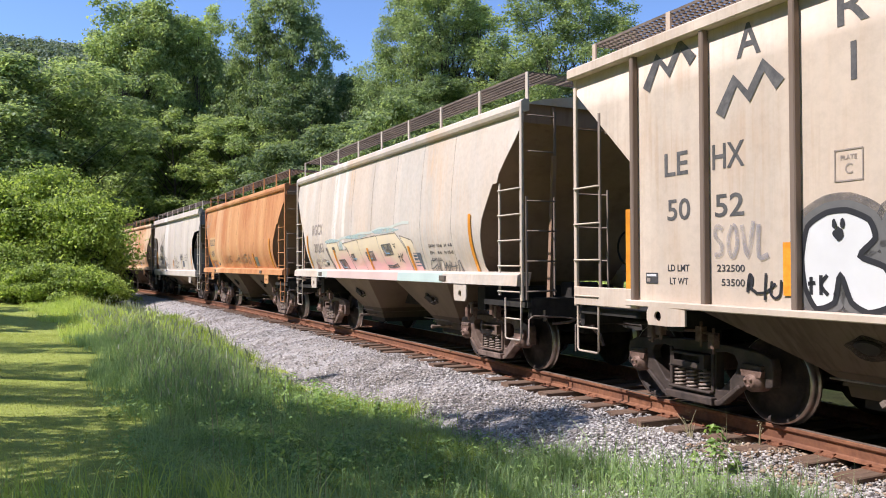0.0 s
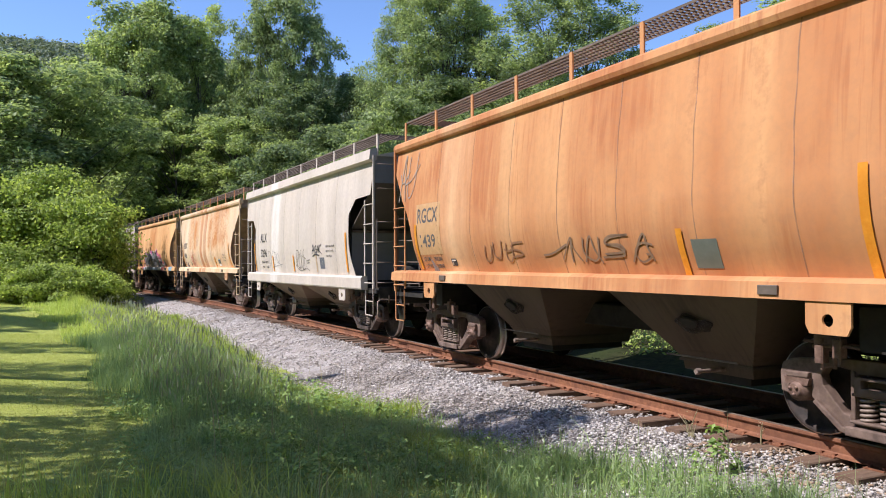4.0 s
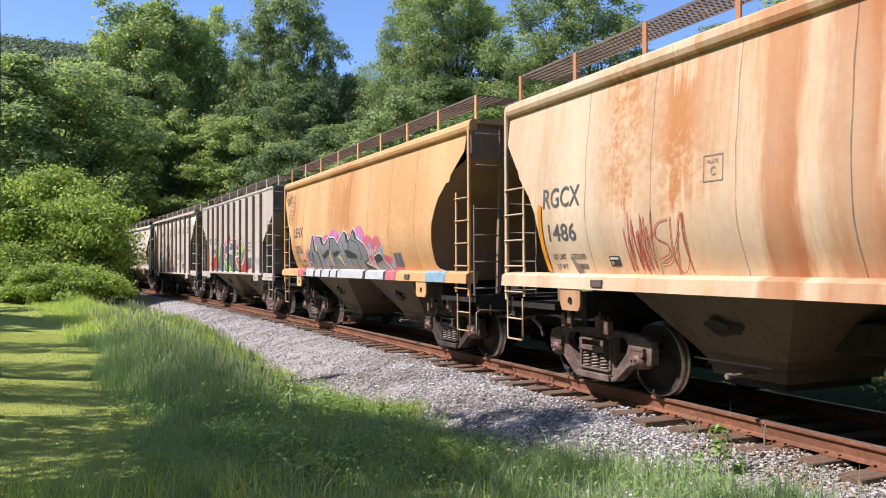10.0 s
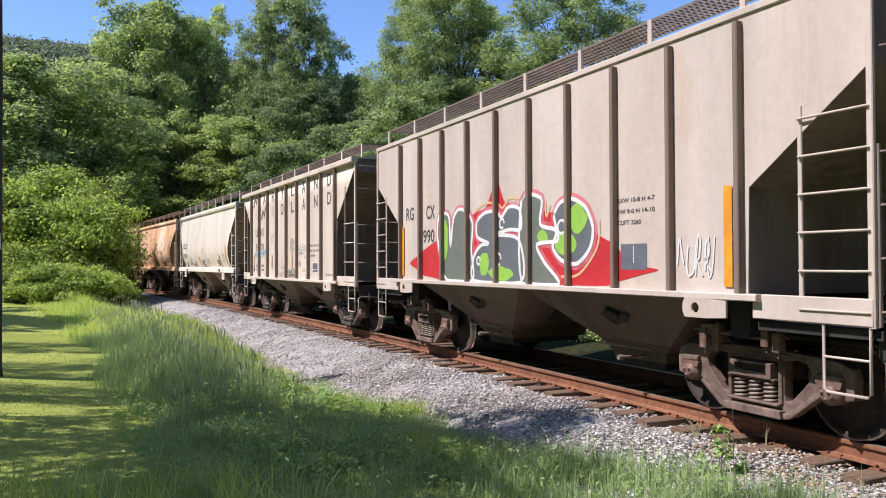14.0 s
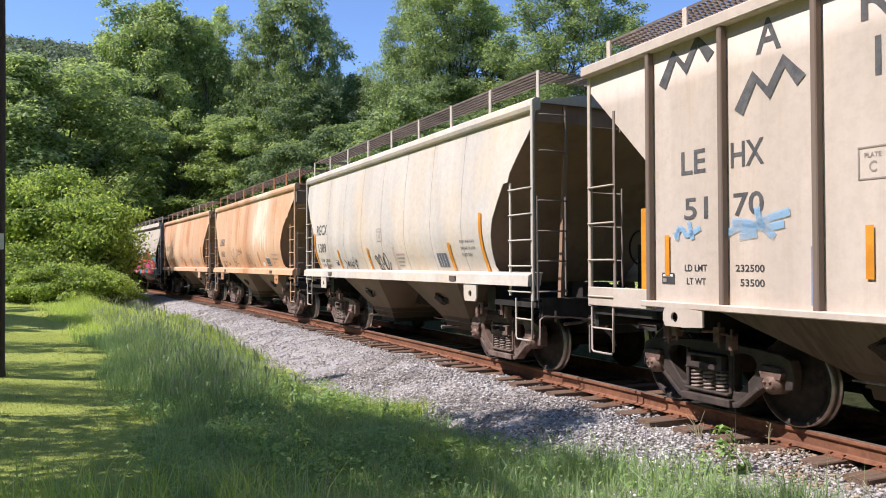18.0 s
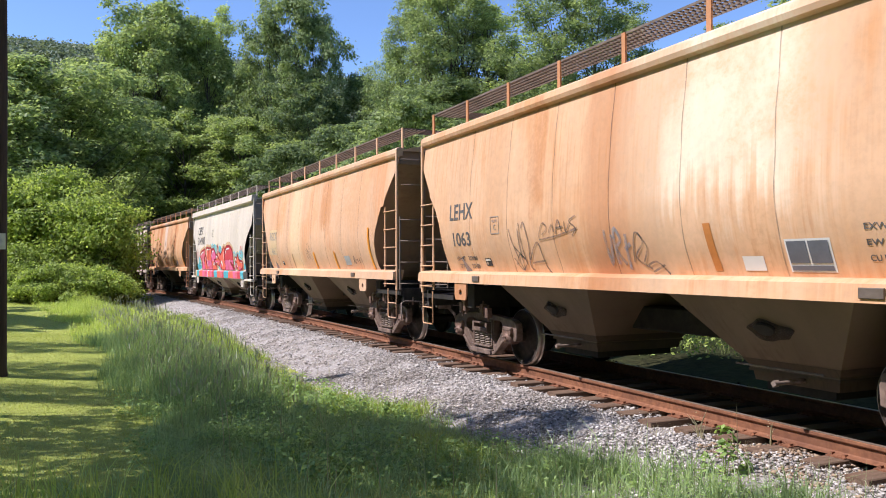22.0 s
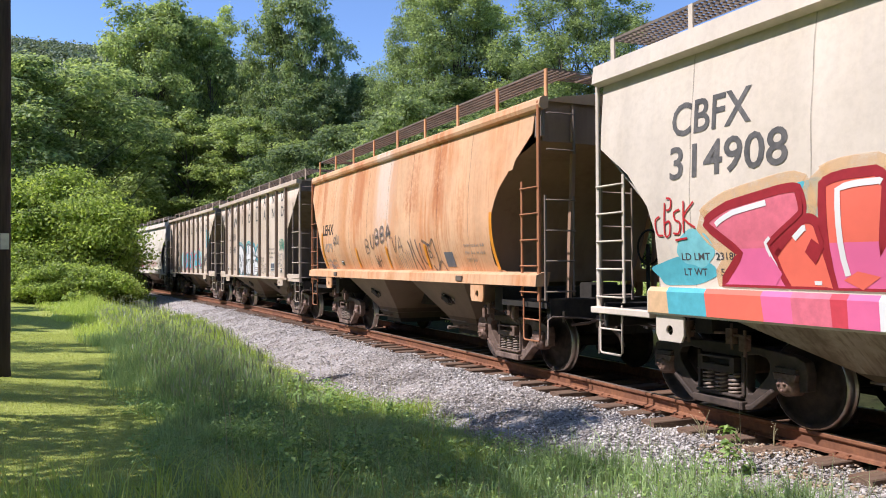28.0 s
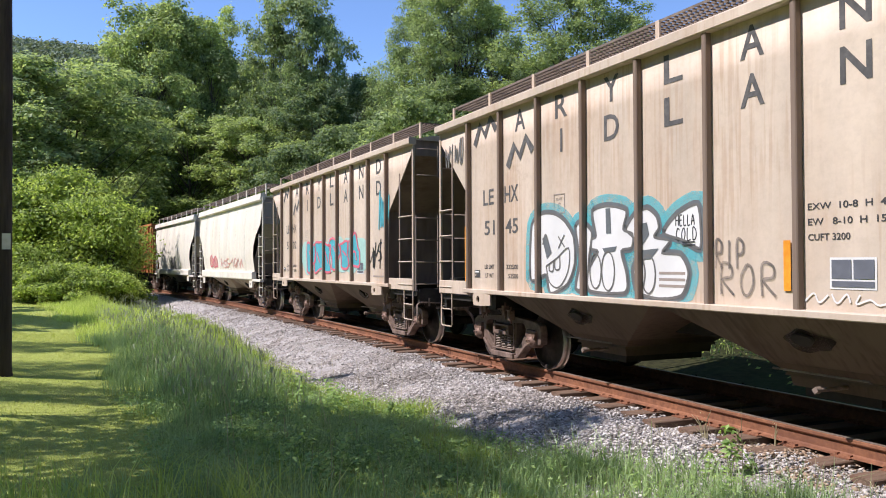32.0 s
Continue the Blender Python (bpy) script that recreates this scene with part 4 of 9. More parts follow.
        part("gate_bar", cached("gate_bar", lambda: Geo().rod([(-0.50, -1.02, 0.60), (0.58, -1.02, 0.60)], 0.011, 6)), M_SPRING, bay, "thin pale steel bar")
    for q in (-1, 1):
        g = Geo()
        g.box(half - 2.30, half - 2.04, -1.18, -1.08, 0.86, 1.0, 0.01)
        g.rod([(half - 2.45, -1.12, 0.93), (half - 1.2, -1.12, 0.93)], 0.016, 6)
        g.rod([(half - 2.12, -1.13, 0.70), (half - 2.12, -1.13, 1.02)], 0.02, 6)
        part("brake_rigging", g, M_CAP, car, "rusty brake rods and lever", pose(0, 0, 0, 0, 0, 0 if q > 0 else 180))
        if not ribbed and not modern:
            part("placard_holder", cached("placard_holder", lambda: Geo().box(-0.11, 0.11, -1.632, -1.606, 1.365, 1.455, 0.006)), M_GRID, car, "", pose(q * (half - 2.42), 0, 0))
    g = Geo()
    g.box(-half - 0.02, half + 0.02, -0.27, 0.27, 0.74, 1.06, 0.02)
    part("centre_sill", g, M_UNDER, car)
    # running boards
    zb = z_hi + (0.52 if not ribbed else 0.40)
    yb = lt - (0.12 if not ribbed else 0.22)
    board = cached(("board", length), lambda: grid_board(length - 0.25, 0.50))
    for s in (0, 180):
        m = pose(0, 0, 0, 0, 0, s)
        rb = part("running_board", board, M_GRID, car, "steel mesh running board on the roof", m @ pose(-half + 0.12, -yb, zb))
        for k in range(9):
            x = -half + 0.16 + (length - 0.32) * k / 8
            part("post", cached(("post", zb, z_hi), lambda: Geo().box(-0.035, 0.035, -0.012, 0.012, z_hi + 0.05 - zb, -0.004)), colour, rb, "", pose(half - 0.12 + x, -0.008, 0))
    for q in (-1, 1):
        part("end_board", cached(("end_board", yb), lambda: grid_board(0.5, 2 * yb - 1.04)), M_GRID, car, "", pose(q * (half - 0.40) - 0.25, -yb + 0.52, zb))["kind"] = "stuff"
    # ladders and steps
    lz = lt if ribbed else 1.52
    lz = min(lz, 1.52)
    for sx in (-1, 1):
        for sy in (-1, 1):
            e0, e1 = sx * (half - (0.08 if sx > 0 and edge == "round_wide" else 0.035)), sx * (half - (0.54 if sx < 0 or modern or edge == "round_wide" else 0.66 if not ribbed else 0.72))
            ytop = sy * lz
            top_short = 2.86 if kind == "round" else (3.05 if edge == "notched" else 2.72 if edge == "plain" else 3.50 if edge == "ribbed" else 3.05)
            if edge == "ribbed":
                ladder(car, lc, e0, e1, ytop, 1.24, top_short, z_hi + 0.02, 4, top_rung=2.60, inner=END_SHADE_TAUPE)
            else:
                ladder(car, lc, e0, e1, ytop, 1.24, top_short, z_hi + 0.02, 5 if kind != "ribbed" else 6)
            stirrup(car, lc, sx * (half - 0.06), sx * (half - 0.50), ytop, 0.55, 1.15)
        ladder(car, END_SHADE_TAUPE, -1.46, -0.98, sx * (half - 0.0), 1.25, 2.62, 2.62, 4, "y", top_rung=2.55)
        g = Geo().box(*sorted((sx * (half + 0.005), sx * (half + 0.03))), -1.0, -0.96, z_hi - 0.72, z_hi - 0.08, 0.006)
        for z in (z_hi - 0.68, z_hi - 0.16):
            g.rod([(sx * half, -1.44, z), (sx * (half + 0.045), -1.42, z), (sx * (half + 0.045), -1.0, z)], 0.011, 6)
        part("grab_iron", g, END_SHADE_TAUPE, car)
    for sx in (-1, 1):
        truck(car, sx * (half - TRUCK_IN), tone)
        coupler(car, sx, half)
    car["half"] = half
    for x in seams:
        wrap(car, kind, "weld_seam", *ribbon([(x + 0.006 * math.sin(9 * z + x), z) for z in np.linspace(z_lo + 0.06, z_hi - 0.10, 24)], 0.014), M_SEAM, "", 0.0032)
    return car


# ---- what is painted on the cars ----
def surf(kind, x, z, lift=0.008):
    return (x, -lat_at(kind, z) - lift, z)


def wrap(car, kind, name, geo_pts, faces, material, label="", lift=0.008):
    me = bpy.data.meshes.new(name)
    me.from_pydata([surf(kind, x, z, lift) for x, z in geo_pts], [], faces)
    me.materials.append(None)
    return part(name, me, material, car, label)


TEXTS = {}


def text_points(words):
    if words not in TEXTS:
        cu = bpy.data.curves.new("text", "FONT")
        cu.body, cu.resolution_u, cu.offset = words, 3, 0.014
        ob = bpy.data.objects.new("text", cu)
        me = bpy.data.meshes.new_from_object(ob)
        TEXTS[words] = ([(v.co.x, v.co.y) for v in me.vertices], [tuple(p.vertices) for p in me.polygons])
        bpy.data.objects.remove(ob)
        bpy.data.curves.remove(cu)
        bpy.data.meshes.remove(me)
    return TEXTS[words]


def letter(car, kind, words, x, z, w, h, material=None, name="lettering"):
    """Words painted on the side that the camera sees; x, z: the upper left corner."""
    pts, fs = text_points(words)
    xs, ys = [p[0] for p in pts], [p[1] for p in pts]
    x0, x1, y0, y1 = min(xs), max(xs), min(ys), max(ys)
    k = [(x + (px - x0) / (x1 - x0) * w, z - h + (py - y0) / (y1 - y0) * h) for px, py in pts]
    lift = 0.004 if kind == "ribbed" else 0.0055
    if h < 0.15:
        return wrap(car, kind, name, k, fs, material or M_INK, "", lift)
    # one piece a character
    group = list(range(len(k)))
    def root(i):
        while group[i] != i:
            i = group[i]
        return i
    for f in fs:
        for i in f[1:]:
            group[root(i)] = root(f[0])
    for top in sorted({root(f[0]) for f in fs}):
        own = [f for f in fs if root(f[0]) == top]
        used = sorted({i for f in own for i in f})
        at = {i: q for q, i in enumerate(used)}
        wrap(car, kind, "letter", [k[i] for i in used], [tuple(at[i] for i in f) for f in own], material or M_INK, "", lift)


def patch(car, kind, name, x, z, w, h, material, label="", lift=0.006, skew=0.0, n=3):
    """A painted rectangle; skew: how far its foot stands to the right of its top."""
    n = max(n, int(h / 0.05))
    pts, fs = [], []
    for k in range(n + 1):
        zz = z - h * k / n
        pts += [(x + skew * k / n, zz), (x + w + skew * k / n, zz)]
    for k in range(n):
        fs.append((2 * k, 2 * k + 2, 2 * k + 3, 2 * k + 1))
    return wrap(car, kind, name, pts, fs, material, label, lift)


def ribbon(path, width):
    """A painted line of some width along a path of (x, z)."""
    pts, fs = [], []
    n = len(path)
    for k, (x, z) in enumerate(path):
        (ax, az), (bx, bz) = path[max(k - 1, 0)], path[min(k + 1, n - 1)]
        dx, dz = bx - ax, bz - az
        d = math.hypot(dx, dz) or 1.0
        w = width / 2
        pts += [(x - dz / d * w, z + dx / d * w), (x + dz / d * w, z - dx / d * w)]
        if k:
            fs.append((2 * k - 2, 2 * k - 1, 2 * k + 1, 2 * k))
    return pts, fs


def join_flat(items):
    pts, fs = [], []
    for p, f in items:
        o = len(pts)
        pts += p
        fs += [tuple(i + o for i in q) for q in f]
    return pts, fs


def curve_path(knots, steps=8, closed=False):
    """A smooth path through (x, z) knots."""
    out, n = [], len(knots)
    for i in range(n if closed else n - 1):
        p = [knots[(i + k) % n] if closed else knots[min(max(i + k, 0), n - 1)] for k in (-1, 0, 1, 2)]
        for s in range(steps):
            t = s / steps
            out.append(tuple(0.5 * (2 * p[1][q] + (p[2][q] - p[0][q]) * t + (2 * p[0][q] - 5 * p[1][q] + 4 * p[2][q] - p[3][q]) * t * t + (3 * p[1][q] - p[0][q] - 3 * p[2][q] + p[3][q]) * t ** 3) for q in (0, 1)))
    out.append(knots[0] if closed else knots[-1])
    return out


def scrawl(car, kind, x, z, w, h, material, seed, strokes=5, width=0.03, label="spray-painted scribble"):
    """Loose spray-can loops inside a box; x, z: upper left corner."""
    r = random.Random(seed)
    forms = (((0.1, 0.1), (0.2, 0.95), (0.45, 0.9), (0.4, 0.55), (0.15, 0.5), (0.8, 0.05)), ((0.9, 0.95), (0.3, 0.9), (0.15, 0.6), (0.7, 0.45), (0.75, 0.15), (0.1, 0.05)),
             ((0.1, 0.9), (0.3, 0.05), (0.5, 0.75), (0.7, 0.0), (0.95, 1.0)), ((0.8, 0.85), (0.4, 1.0), (0.1, 0.5), (0.4, 0.05), (0.85, 0.3), (0.55, 0.45)),
             ((0.5, 1.0), (0.45, 0.5), (0.5, 0.0)), ((0.0, 0.25), (0.5, 0.35), (1.1, 0.8)), ((0.1, 0.0), (0.45, 1.0), (0.6, 0.55), (0.85, 0.0)),
             ((0.2, 0.95), (0.15, 0.3), (0.45, 0.02), (0.75, 0.3), (0.8, 0.98)), ((0.0, 0.6), (0.35, 0.45), (0.9, 0.62)))
    made = []
    for k in range(strokes):
        for q in range(r.choice((1, 2, 2))):
            tall = h * r.uniform(0.6, 1.0)
            base = z - h + (h - tall) * r.random()
            wide = w / strokes * r.uniform(0.85, 1.35)
            x0 = x + (w - wide) * k / max(1, strokes - 1)
            lean = r.uniform(0.0, 0.25) * wide
            form = [(x0 + u * wide + lean * v + r.uniform(-0.05, 0.05) * wide, base + tall * (v + r.uniform(-0.05, 0.05))) for u, v in r.choice(forms)]
            made.append(ribbon(curve_path(form, 6), width * r.uniform(0.75, 1.1)))
    pts, fs = join_flat(made)
    pts = [(min(max(a, x - 0.1), x + w + 0.1), min(max(b, z - h), z)) for a, b in pts]
    return wrap(car, kind, "graffiti", pts, fs, material, label, 0.011)


STROKES = {
    "V": [[(0, 1), (0.4, 0), (0.85, 1.1)]], "A": [[(0, 0), (0.4, 1), (0.85, 0)], [(0.1, 0.35), (0.9, 0.42)]],
    "W": [[(0, 1), (0.2, 0), (0.45, 0.7), (0.65, 0), (0.9, 1)]], "H": [[(0.05, 1), (0.0, 0)], [(0.8, 1.05), (0.75, 0)], [(0, 0.5), (0.8, 0.55)]],
    "B": [[(0.1, 0), (0.1, 1), (0.6, 0.95), (0.65, 0.65), (0.15, 0.52), (0.75, 0.45), (0.75, 0.1), (0.1, 0)]], "U": [[(0.05, 1), (0.1, 0.2), (0.4, 0.0), (0.7, 0.2), (0.75, 1)]],
    "R": [[(0.1, 0), (0.1, 1), (0.65, 0.95), (0.65, 0.6), (0.15, 0.5), (0.8, 0.0)]], "I": [[(0.4, 1), (0.38, 0)]], "P": [[(0.1, 0), (0.12, 1), (0.7, 0.9), (0.65, 0.55), (0.12, 0.5)]],
    "E": [[(0.75, 1), (0.1, 0.95), (0.1, 0), (0.75, 0.02)], [(0.1, 0.5), (0.6, 0.52)]], "L": [[(0.1, 1), (0.1, 0), (0.75, 0.04)]], "C": [[(0.75, 0.85), (0.4, 1), (0.1, 0.5), (0.4, 0), (0.8, 0.15)]],
    "O": [[(0.4, 1), (0.1, 0.6), (0.15, 0.15), (0.45, 0), (0.75, 0.4), (0.65, 0.9), (0.4, 1)]], "D": [[(0.1, 0), (0.1, 1), (0.6, 0.85), (0.75, 0.4), (0.5, 0.05), (0.1, 0)]],
    "K": [[(0.1, 1), (0.1, 0)], [(0.7, 1), (0.12, 0.5), (0.75, 0)]], "S": [[(0.75, 0.9), (0.3, 1), (0.15, 0.7), (0.65, 0.4), (0.6, 0.1), (0.1, 0.05)]],
    "T": [[(0.0, 0.95), (0.8, 1.0)], [(0.4, 1), (0.38, 0)]], "+": [[(0.3, 0.9), (0.28, 0)], [(0.0, 0.55), (0.7, 0.6)]], ".": [[(0.2, 0.0), (0.3, 0.08)]]}


def tag(car, kind, word, x, z, w, h, material, width=0.035, climb=0.0, label="sprayed letters"):
    """A sprayed word in single strokes; x, z: upper left corner; climb: how far the last letter stands above the first."""
    made = []
    for k, ch in enumerate(word):
        for st in STROKES[ch]:
            made.append(ribbon(curve_path([(x + w * (k + u * 0.9) / len(word), z - h + h * v + climb * (k + u) / len(word)) for u, v in st], 4), width))
    return wrap(car, kind, "graffiti", *join_flat(made), material, label, 0.012)


def pen(car, kind, x, z, w, h, material, width, strokes, label):
    """Hand-drawn strokes in a box; x, z: upper left corner, strokes in shares of the box."""
    made = [ribbon(curve_path([(x + w * u, z - h + h * v) for u, v in st], 5), width) for st in strokes]
    return wrap(car, kind, "graffiti", *join_flat(made), material, label, 0.012)


def fill_shape(loops, lo=-9.0, hi=9.0, step=0.06):
    """Fills closed outlines of (x, z), holes left open, in level slices so that they follow a bowed side; cut to lo..hi."""
    edges = [(a, b) for loop in loops for a, b in zip(loop, loop[1:] + loop[:1]) if abs(a[1] - b[1]) > 1e-6]
    zs = {p[1] for loop in loops for p in loop}
    a, b = max(lo, min(zs)), min(hi, max(zs))
    if b <= a:
        return [], []
    levels = sorted({round(q, 5) for q in zs if a <= q <= b} | {round(float(q), 5) for q in np.linspace(a, b, max(2, int((b - a) / step) + 1))})
    pts, fs = [], []
    for z0, z1 in zip(levels, levels[1:]):
        mid = (z0 + z1) / 2
        cut = []
        for (ax, az), (bx, bz) in edges:
            if min(az, bz) < mid < max(az, bz):
                k = (bx - ax) / (bz - az)
                cut.append((ax + k * (mid - az), ax + k * (z0 - az), ax + k * (z1 - az)))
        cut.sort()
        for left, right in zip(cut[::2], cut[1::2]):
            n = len(pts)
            pts += [(left[1], z0), (right[1], z0), (right[2], z1), (left[2], z1)]
            fs.append((n, n + 1, n + 2, n + 3))
    return pts, fs


def letters(car, kind, shapes, x0, fills, line, line_w, rim=None, rim_w=0.0, halo=None, halo_w=0.0, shine=None, low=None, lo=1.30, words="letter", ease=0.6):
    """A row of sprayed letters, each an outline of (distance along, height): halo, rim, fill, darker foot, outline, glints."""
    for k, shape in enumerate(shapes):
        knots = [(x0 + d, z) for d, z in shape]
        loop = []
        n = len(knots)
        for i, p in enumerate(curve_path(knots, 5, True)[:-1]):
            a, b = knots[i // 5], knots[(i // 5 + 1) % n]
            t = (i % 5) / 5
            loop.append((p[0] * ease + (a[0] + (b[0] - a[0]) * t) * (1 - ease), max(lo, p[1] * ease + (a[1] + (b[1] - a[1]) * t) * (1 - ease))))
        e = 0.0002 * k
        def ring(width, clip=lo):
            p, f = ribbon(loop + loop[:2], width)
            return [(u, max(clip, v)) for u, v in p], f
        if halo:
            wrap(car, kind, "graffiti", *ring(halo_w), halo, "soft sprayed halo round a " + words, 0.0045 + e)
        if rim:
            wrap(car, kind, "graffiti", *ring(rim_w), rim, "sprayed rim round a " + words, 0.007 + e)
        wrap(car, kind, "graffiti", *fill_shape([loop]), fills[k % len(fills)], "sprayed fill of a " + words, 0.009 + e)
        zs = [p[1] for p in loop]
        top, foot = max(zs), min(zs)
        if low:
            wrap(car, kind, "graffiti", *fill_shape([loop], foot, foot + 0.42 * (top - foot)), low[k % len(low)], "second colour in a " + words, 0.0105 + e)
        wrap(car, kind, "graffiti", *ring(line_w), line, "sprayed outline of a " + words, 0.012 + e)
        if shine:
            mx, mz = sum(p[0] for p in loop) / len(loop), sum(zs) / len(zs)
            cut = [(mx + (p[0] - mx) * 0.80, mz + (p[1] - mz) * 0.80) for p in loop]
            m = len(cut)
            best = max(range(m), key=lambda i: cut[i][1] - 0.3 * cut[i][0])
            runs = [ribbon([cut[(best + j) % m] for j in range(-(m // 9), m // 9)], line_w * 1.1)]
            runs.append(ribbon([cut[(best + m // 2 + j) % m] for j in range(-(m // 14), m // 14)], line_w * 0.7))
            wrap(car, kind, "graffiti", *join_flat(runs), shine, "white glints", 0.014 + e)


def clouds(car, kind, x0, spots, materials, seed, lo=1.42, label="sprayed cloud", lift=0.0035):
    """Lumpy round clouds of spray: spots of (distance along, height, half width, half height)."""
    r = random.Random(seed)
    for k, (d, z, rx, rz) in enumerate(spots):
        ring = [(x0 + d + rx * math.cos(t) * r.uniform(0.8, 1.18), max(lo, z + rz * math.sin(t) * r.uniform(0.8, 1.18))) for t in np.linspace(0, 2 * math.pi, 12)[:-1]]
        wrap(car, kind, "graffiti", *fill_shape([curve_path(ring, 4, True)[:-1]]), materials[k % len(materials)], label, lift + 0.0002 * k)


def blob(knots, rings=4):
    """A filled smooth outline round its middle."""
    path = curve_path(knots, 6, True)[:-1]
    n = len(path)
    cx, cz = sum(p[0] for p in path) / n, sum(p[1] for p in path) / n
    pts = [(cx, cz)]
    for k in range(1, rings + 1):
        pts += [(cx + (p[0] - cx) * k / rings, cz + (p[1] - cz) * k / rings) for p in path]
    fs = [(0, 1 + q, 1 + (q + 1) % n) for q in range(n)]
    for k in range(rings - 1):
        for q in range(n):
            a, b = 1 + k * n + q, 1 + k * n + (q + 1) % n
            fs.append((a, a + n, b + n, b))
    return pts, fs


def bubble(car, kind, x, z, w, h, n, fill, line, back=None, seed=0, spiky=0.12, line_w=0.045, shine=None, label="spray-painted block letters", sharp=False, halo=None):
    """A row of fat, unreadable letter shapes with an outline, on a cloud of back colour; x, z: upper left corner."""
    r = random.Random(seed)
    fills, lines, shines = [], [], []
    for k in range(n):
        cx, cz = x + w * (k + 0.5) / n, z - h / 2 + r.uniform(-0.06, 0.06) * h
        a, b = w / n * 0.56, h * 0.44
        m = 9
        knots = []
        for q in range(m):
            t = 2 * math.pi * q / m + r.uniform(-0.15, 0.15)
            f = 1 + r.uniform(-spiky, spiky) * 1.6
            c, s = math.cos(t), math.sin(t)
            knots.append((cx + a * f * math.copysign(abs(c) ** 0.7, c), cz + b * f * math.copysign(abs(s) ** 0.7, s)))
        if sharp:
            tall = [(-0.9, -1), (-1, -0.2), (-0.75, 0.55), (-0.55, 1.05), (-0.2, 0.45), (0.1, 0.75), (0.5, 1.1), (0.8, 0.5), (1.0, 0.1), (0.75, -0.35), (1.05, -1), (0.4, -0.85), (0.05, -0.45), (-0.35, -0.95)]
            knots = [(cx + a * (u * flip + r.uniform(-spiky, spiky)), cz + b * (q + r.uniform(-spiky, spiky))) for flip in (r.choice((-1, 1)),) for u, q in tall]
            edge = [(knots[i][0] + (knots[(i + 1) % 14][0] - knots[i][0]) * q / 3, knots[i][1] + (knots[(i + 1) % 14][1] - knots[i][1]) * q / 3) for i in range(14) for q in range(3)]
            fills.append(blob(edge))
            lines.append(ribbon(edge + edge[:1], line_w))
            outer = edge
        else:
            fills.append(blob(knots))
            lines.append(ribbon(curve_path(knots, 6, True), line_w))
            outer = knots
        if halo:
            big = [(cx + (u - cx) * 1.17, max(1.30, cz + (q - cz) * 1.17)) for u, q in outer]
            wrap(car, kind, "graffiti", *blob(big), halo, "sprayed coloured halo", 0.007)
        lines.append(ribbon(curve_path([(cx - a * 0.35, cz + b * r.uniform(0.1, 0.5)), (cx + a * r.uniform(-0.1, 0.2), cz + b * r.uniform(-0.2, 0.25)), (cx + a * 0.35, cz - b * r.uniform(0.1, 0.5))], 5), line_w * 0.9))
        shines.append(ribbon(curve_path([(cx - a * 0.55, cz + b * 0.15), (cx - a * 0.4, cz + b * 0.55), (cx + a * 0.1, cz + b * 0.7)], 4), line_w * 0.9))
    if back:
        items = []
        for q in range(n + 1):
            cx = x + w * q / n
            items.append(blob([(cx + w / n * 0.75 * math.cos(2 * math.pi * t / 8) * r.uniform(0.8, 1.15), z - h / 2 + h * 0.56 * math.sin(2 * math.pi * t / 8) * r.uniform(0.8, 1.15)) for t in range(8)]))
        p, f = join_flat(items)
        lo = LAT[kind][0][0] + 0.05 if kind != "ribbed" else 1.30
        wrap(car, kind, "graffiti", [(a, max(lo, b)) for a, b in p], f, back, "spray-painted coloured ground", 0.006)
    for k in range(n):
        wrap(car, kind, "graffiti", *fills[k], fill, label, 0.011)
        wrap(car, kind, "graffiti", *lines[2 * k], line, "spray-painted outline", 0.016)
        wrap(car, kind, "graffiti", *lines[2 * k + 1], line, "", 0.017)
        if shine:
            wrap(car, kind, "graffiti", *shines[k], shine, "", 0.020)


def spray(name, c, k=0.7):
    return speckle("spray_" + name, scaled(c, k * 1.1), c, 9, 0.55, 0, 0.05, 0.004, scaled(c, 0.8))


def haze(name, c, cover=0.5):
    """Thin overspray that lets the paint below show, unevenly."""
    k = Mat("haze_" + name)
    v = k.mapping()
    f = k.math("ADD", k.math("MULTIPLY", k.noise(v, 160, 2, 0.6), 0.5), k.math("MULTIPLY", k.noise(v, 5, 3, 0.5), 0.5))
    k.base(c, 0.6, 0.0, 0.3)
    clear, ms = k.add("ShaderNodeBsdfTransparent"), k.add("ShaderNodeMixShader")
    k.link(k.ramp(f, [(0.34, 0.15 * cover), (0.50, cover), (0.66, min(1.0, 1.35 * cover))]), ms.inputs[0])
    k.link(clear.outputs[0], ms.inputs[1])
    k.link(k.b.outputs[0], ms.inputs[2])
    k.link(ms.outputs[0], k.out.inputs[0])
    return k.m


H_PEACH = haze("peach", (0.72, 0.46, 0.24), 0.55)
H_TEAL = haze("teal", (0.12, 0.46, 0.52), 0.6)
H_GREY = haze("grey", (0.10, 0.10, 0.105), 0.55)
H_PINK = haze("pink", (0.72, 0.20, 0.24), 0.62)
H_MAG = haze("magenta", (0.70, 0.16, 0.42), 0.75)
H_TAG = haze("worn_tag", (0.09, 0.085, 0.085), 0.6)
H_FAINT = haze("worn_grey_tag", (0.27, 0.26, 0.28), 0.55)
M_SEAM = haze("weld_line", (0.22, 0.18, 0.15), 0.42)
S_BLACK = spray("black", (0.03, 0.03, 0.035))
S_GREY = spray("grey", (0.16, 0.155, 0.15))
S_WHITE = spray("white", (0.70, 0.695, 0.69), 0.88)
S_RED = spray("red", (0.55, 0.03, 0.035))
S_PINK = spray("pink", (0.70, 0.16, 0.22))
S_GREEN = spray("green", (0.30, 0.55, 0.09))
S_SAGE = spray("sage", (0.16, 0.18, 0.15))
S_TEAL = spray("teal", (0.09, 0.42, 0.50))
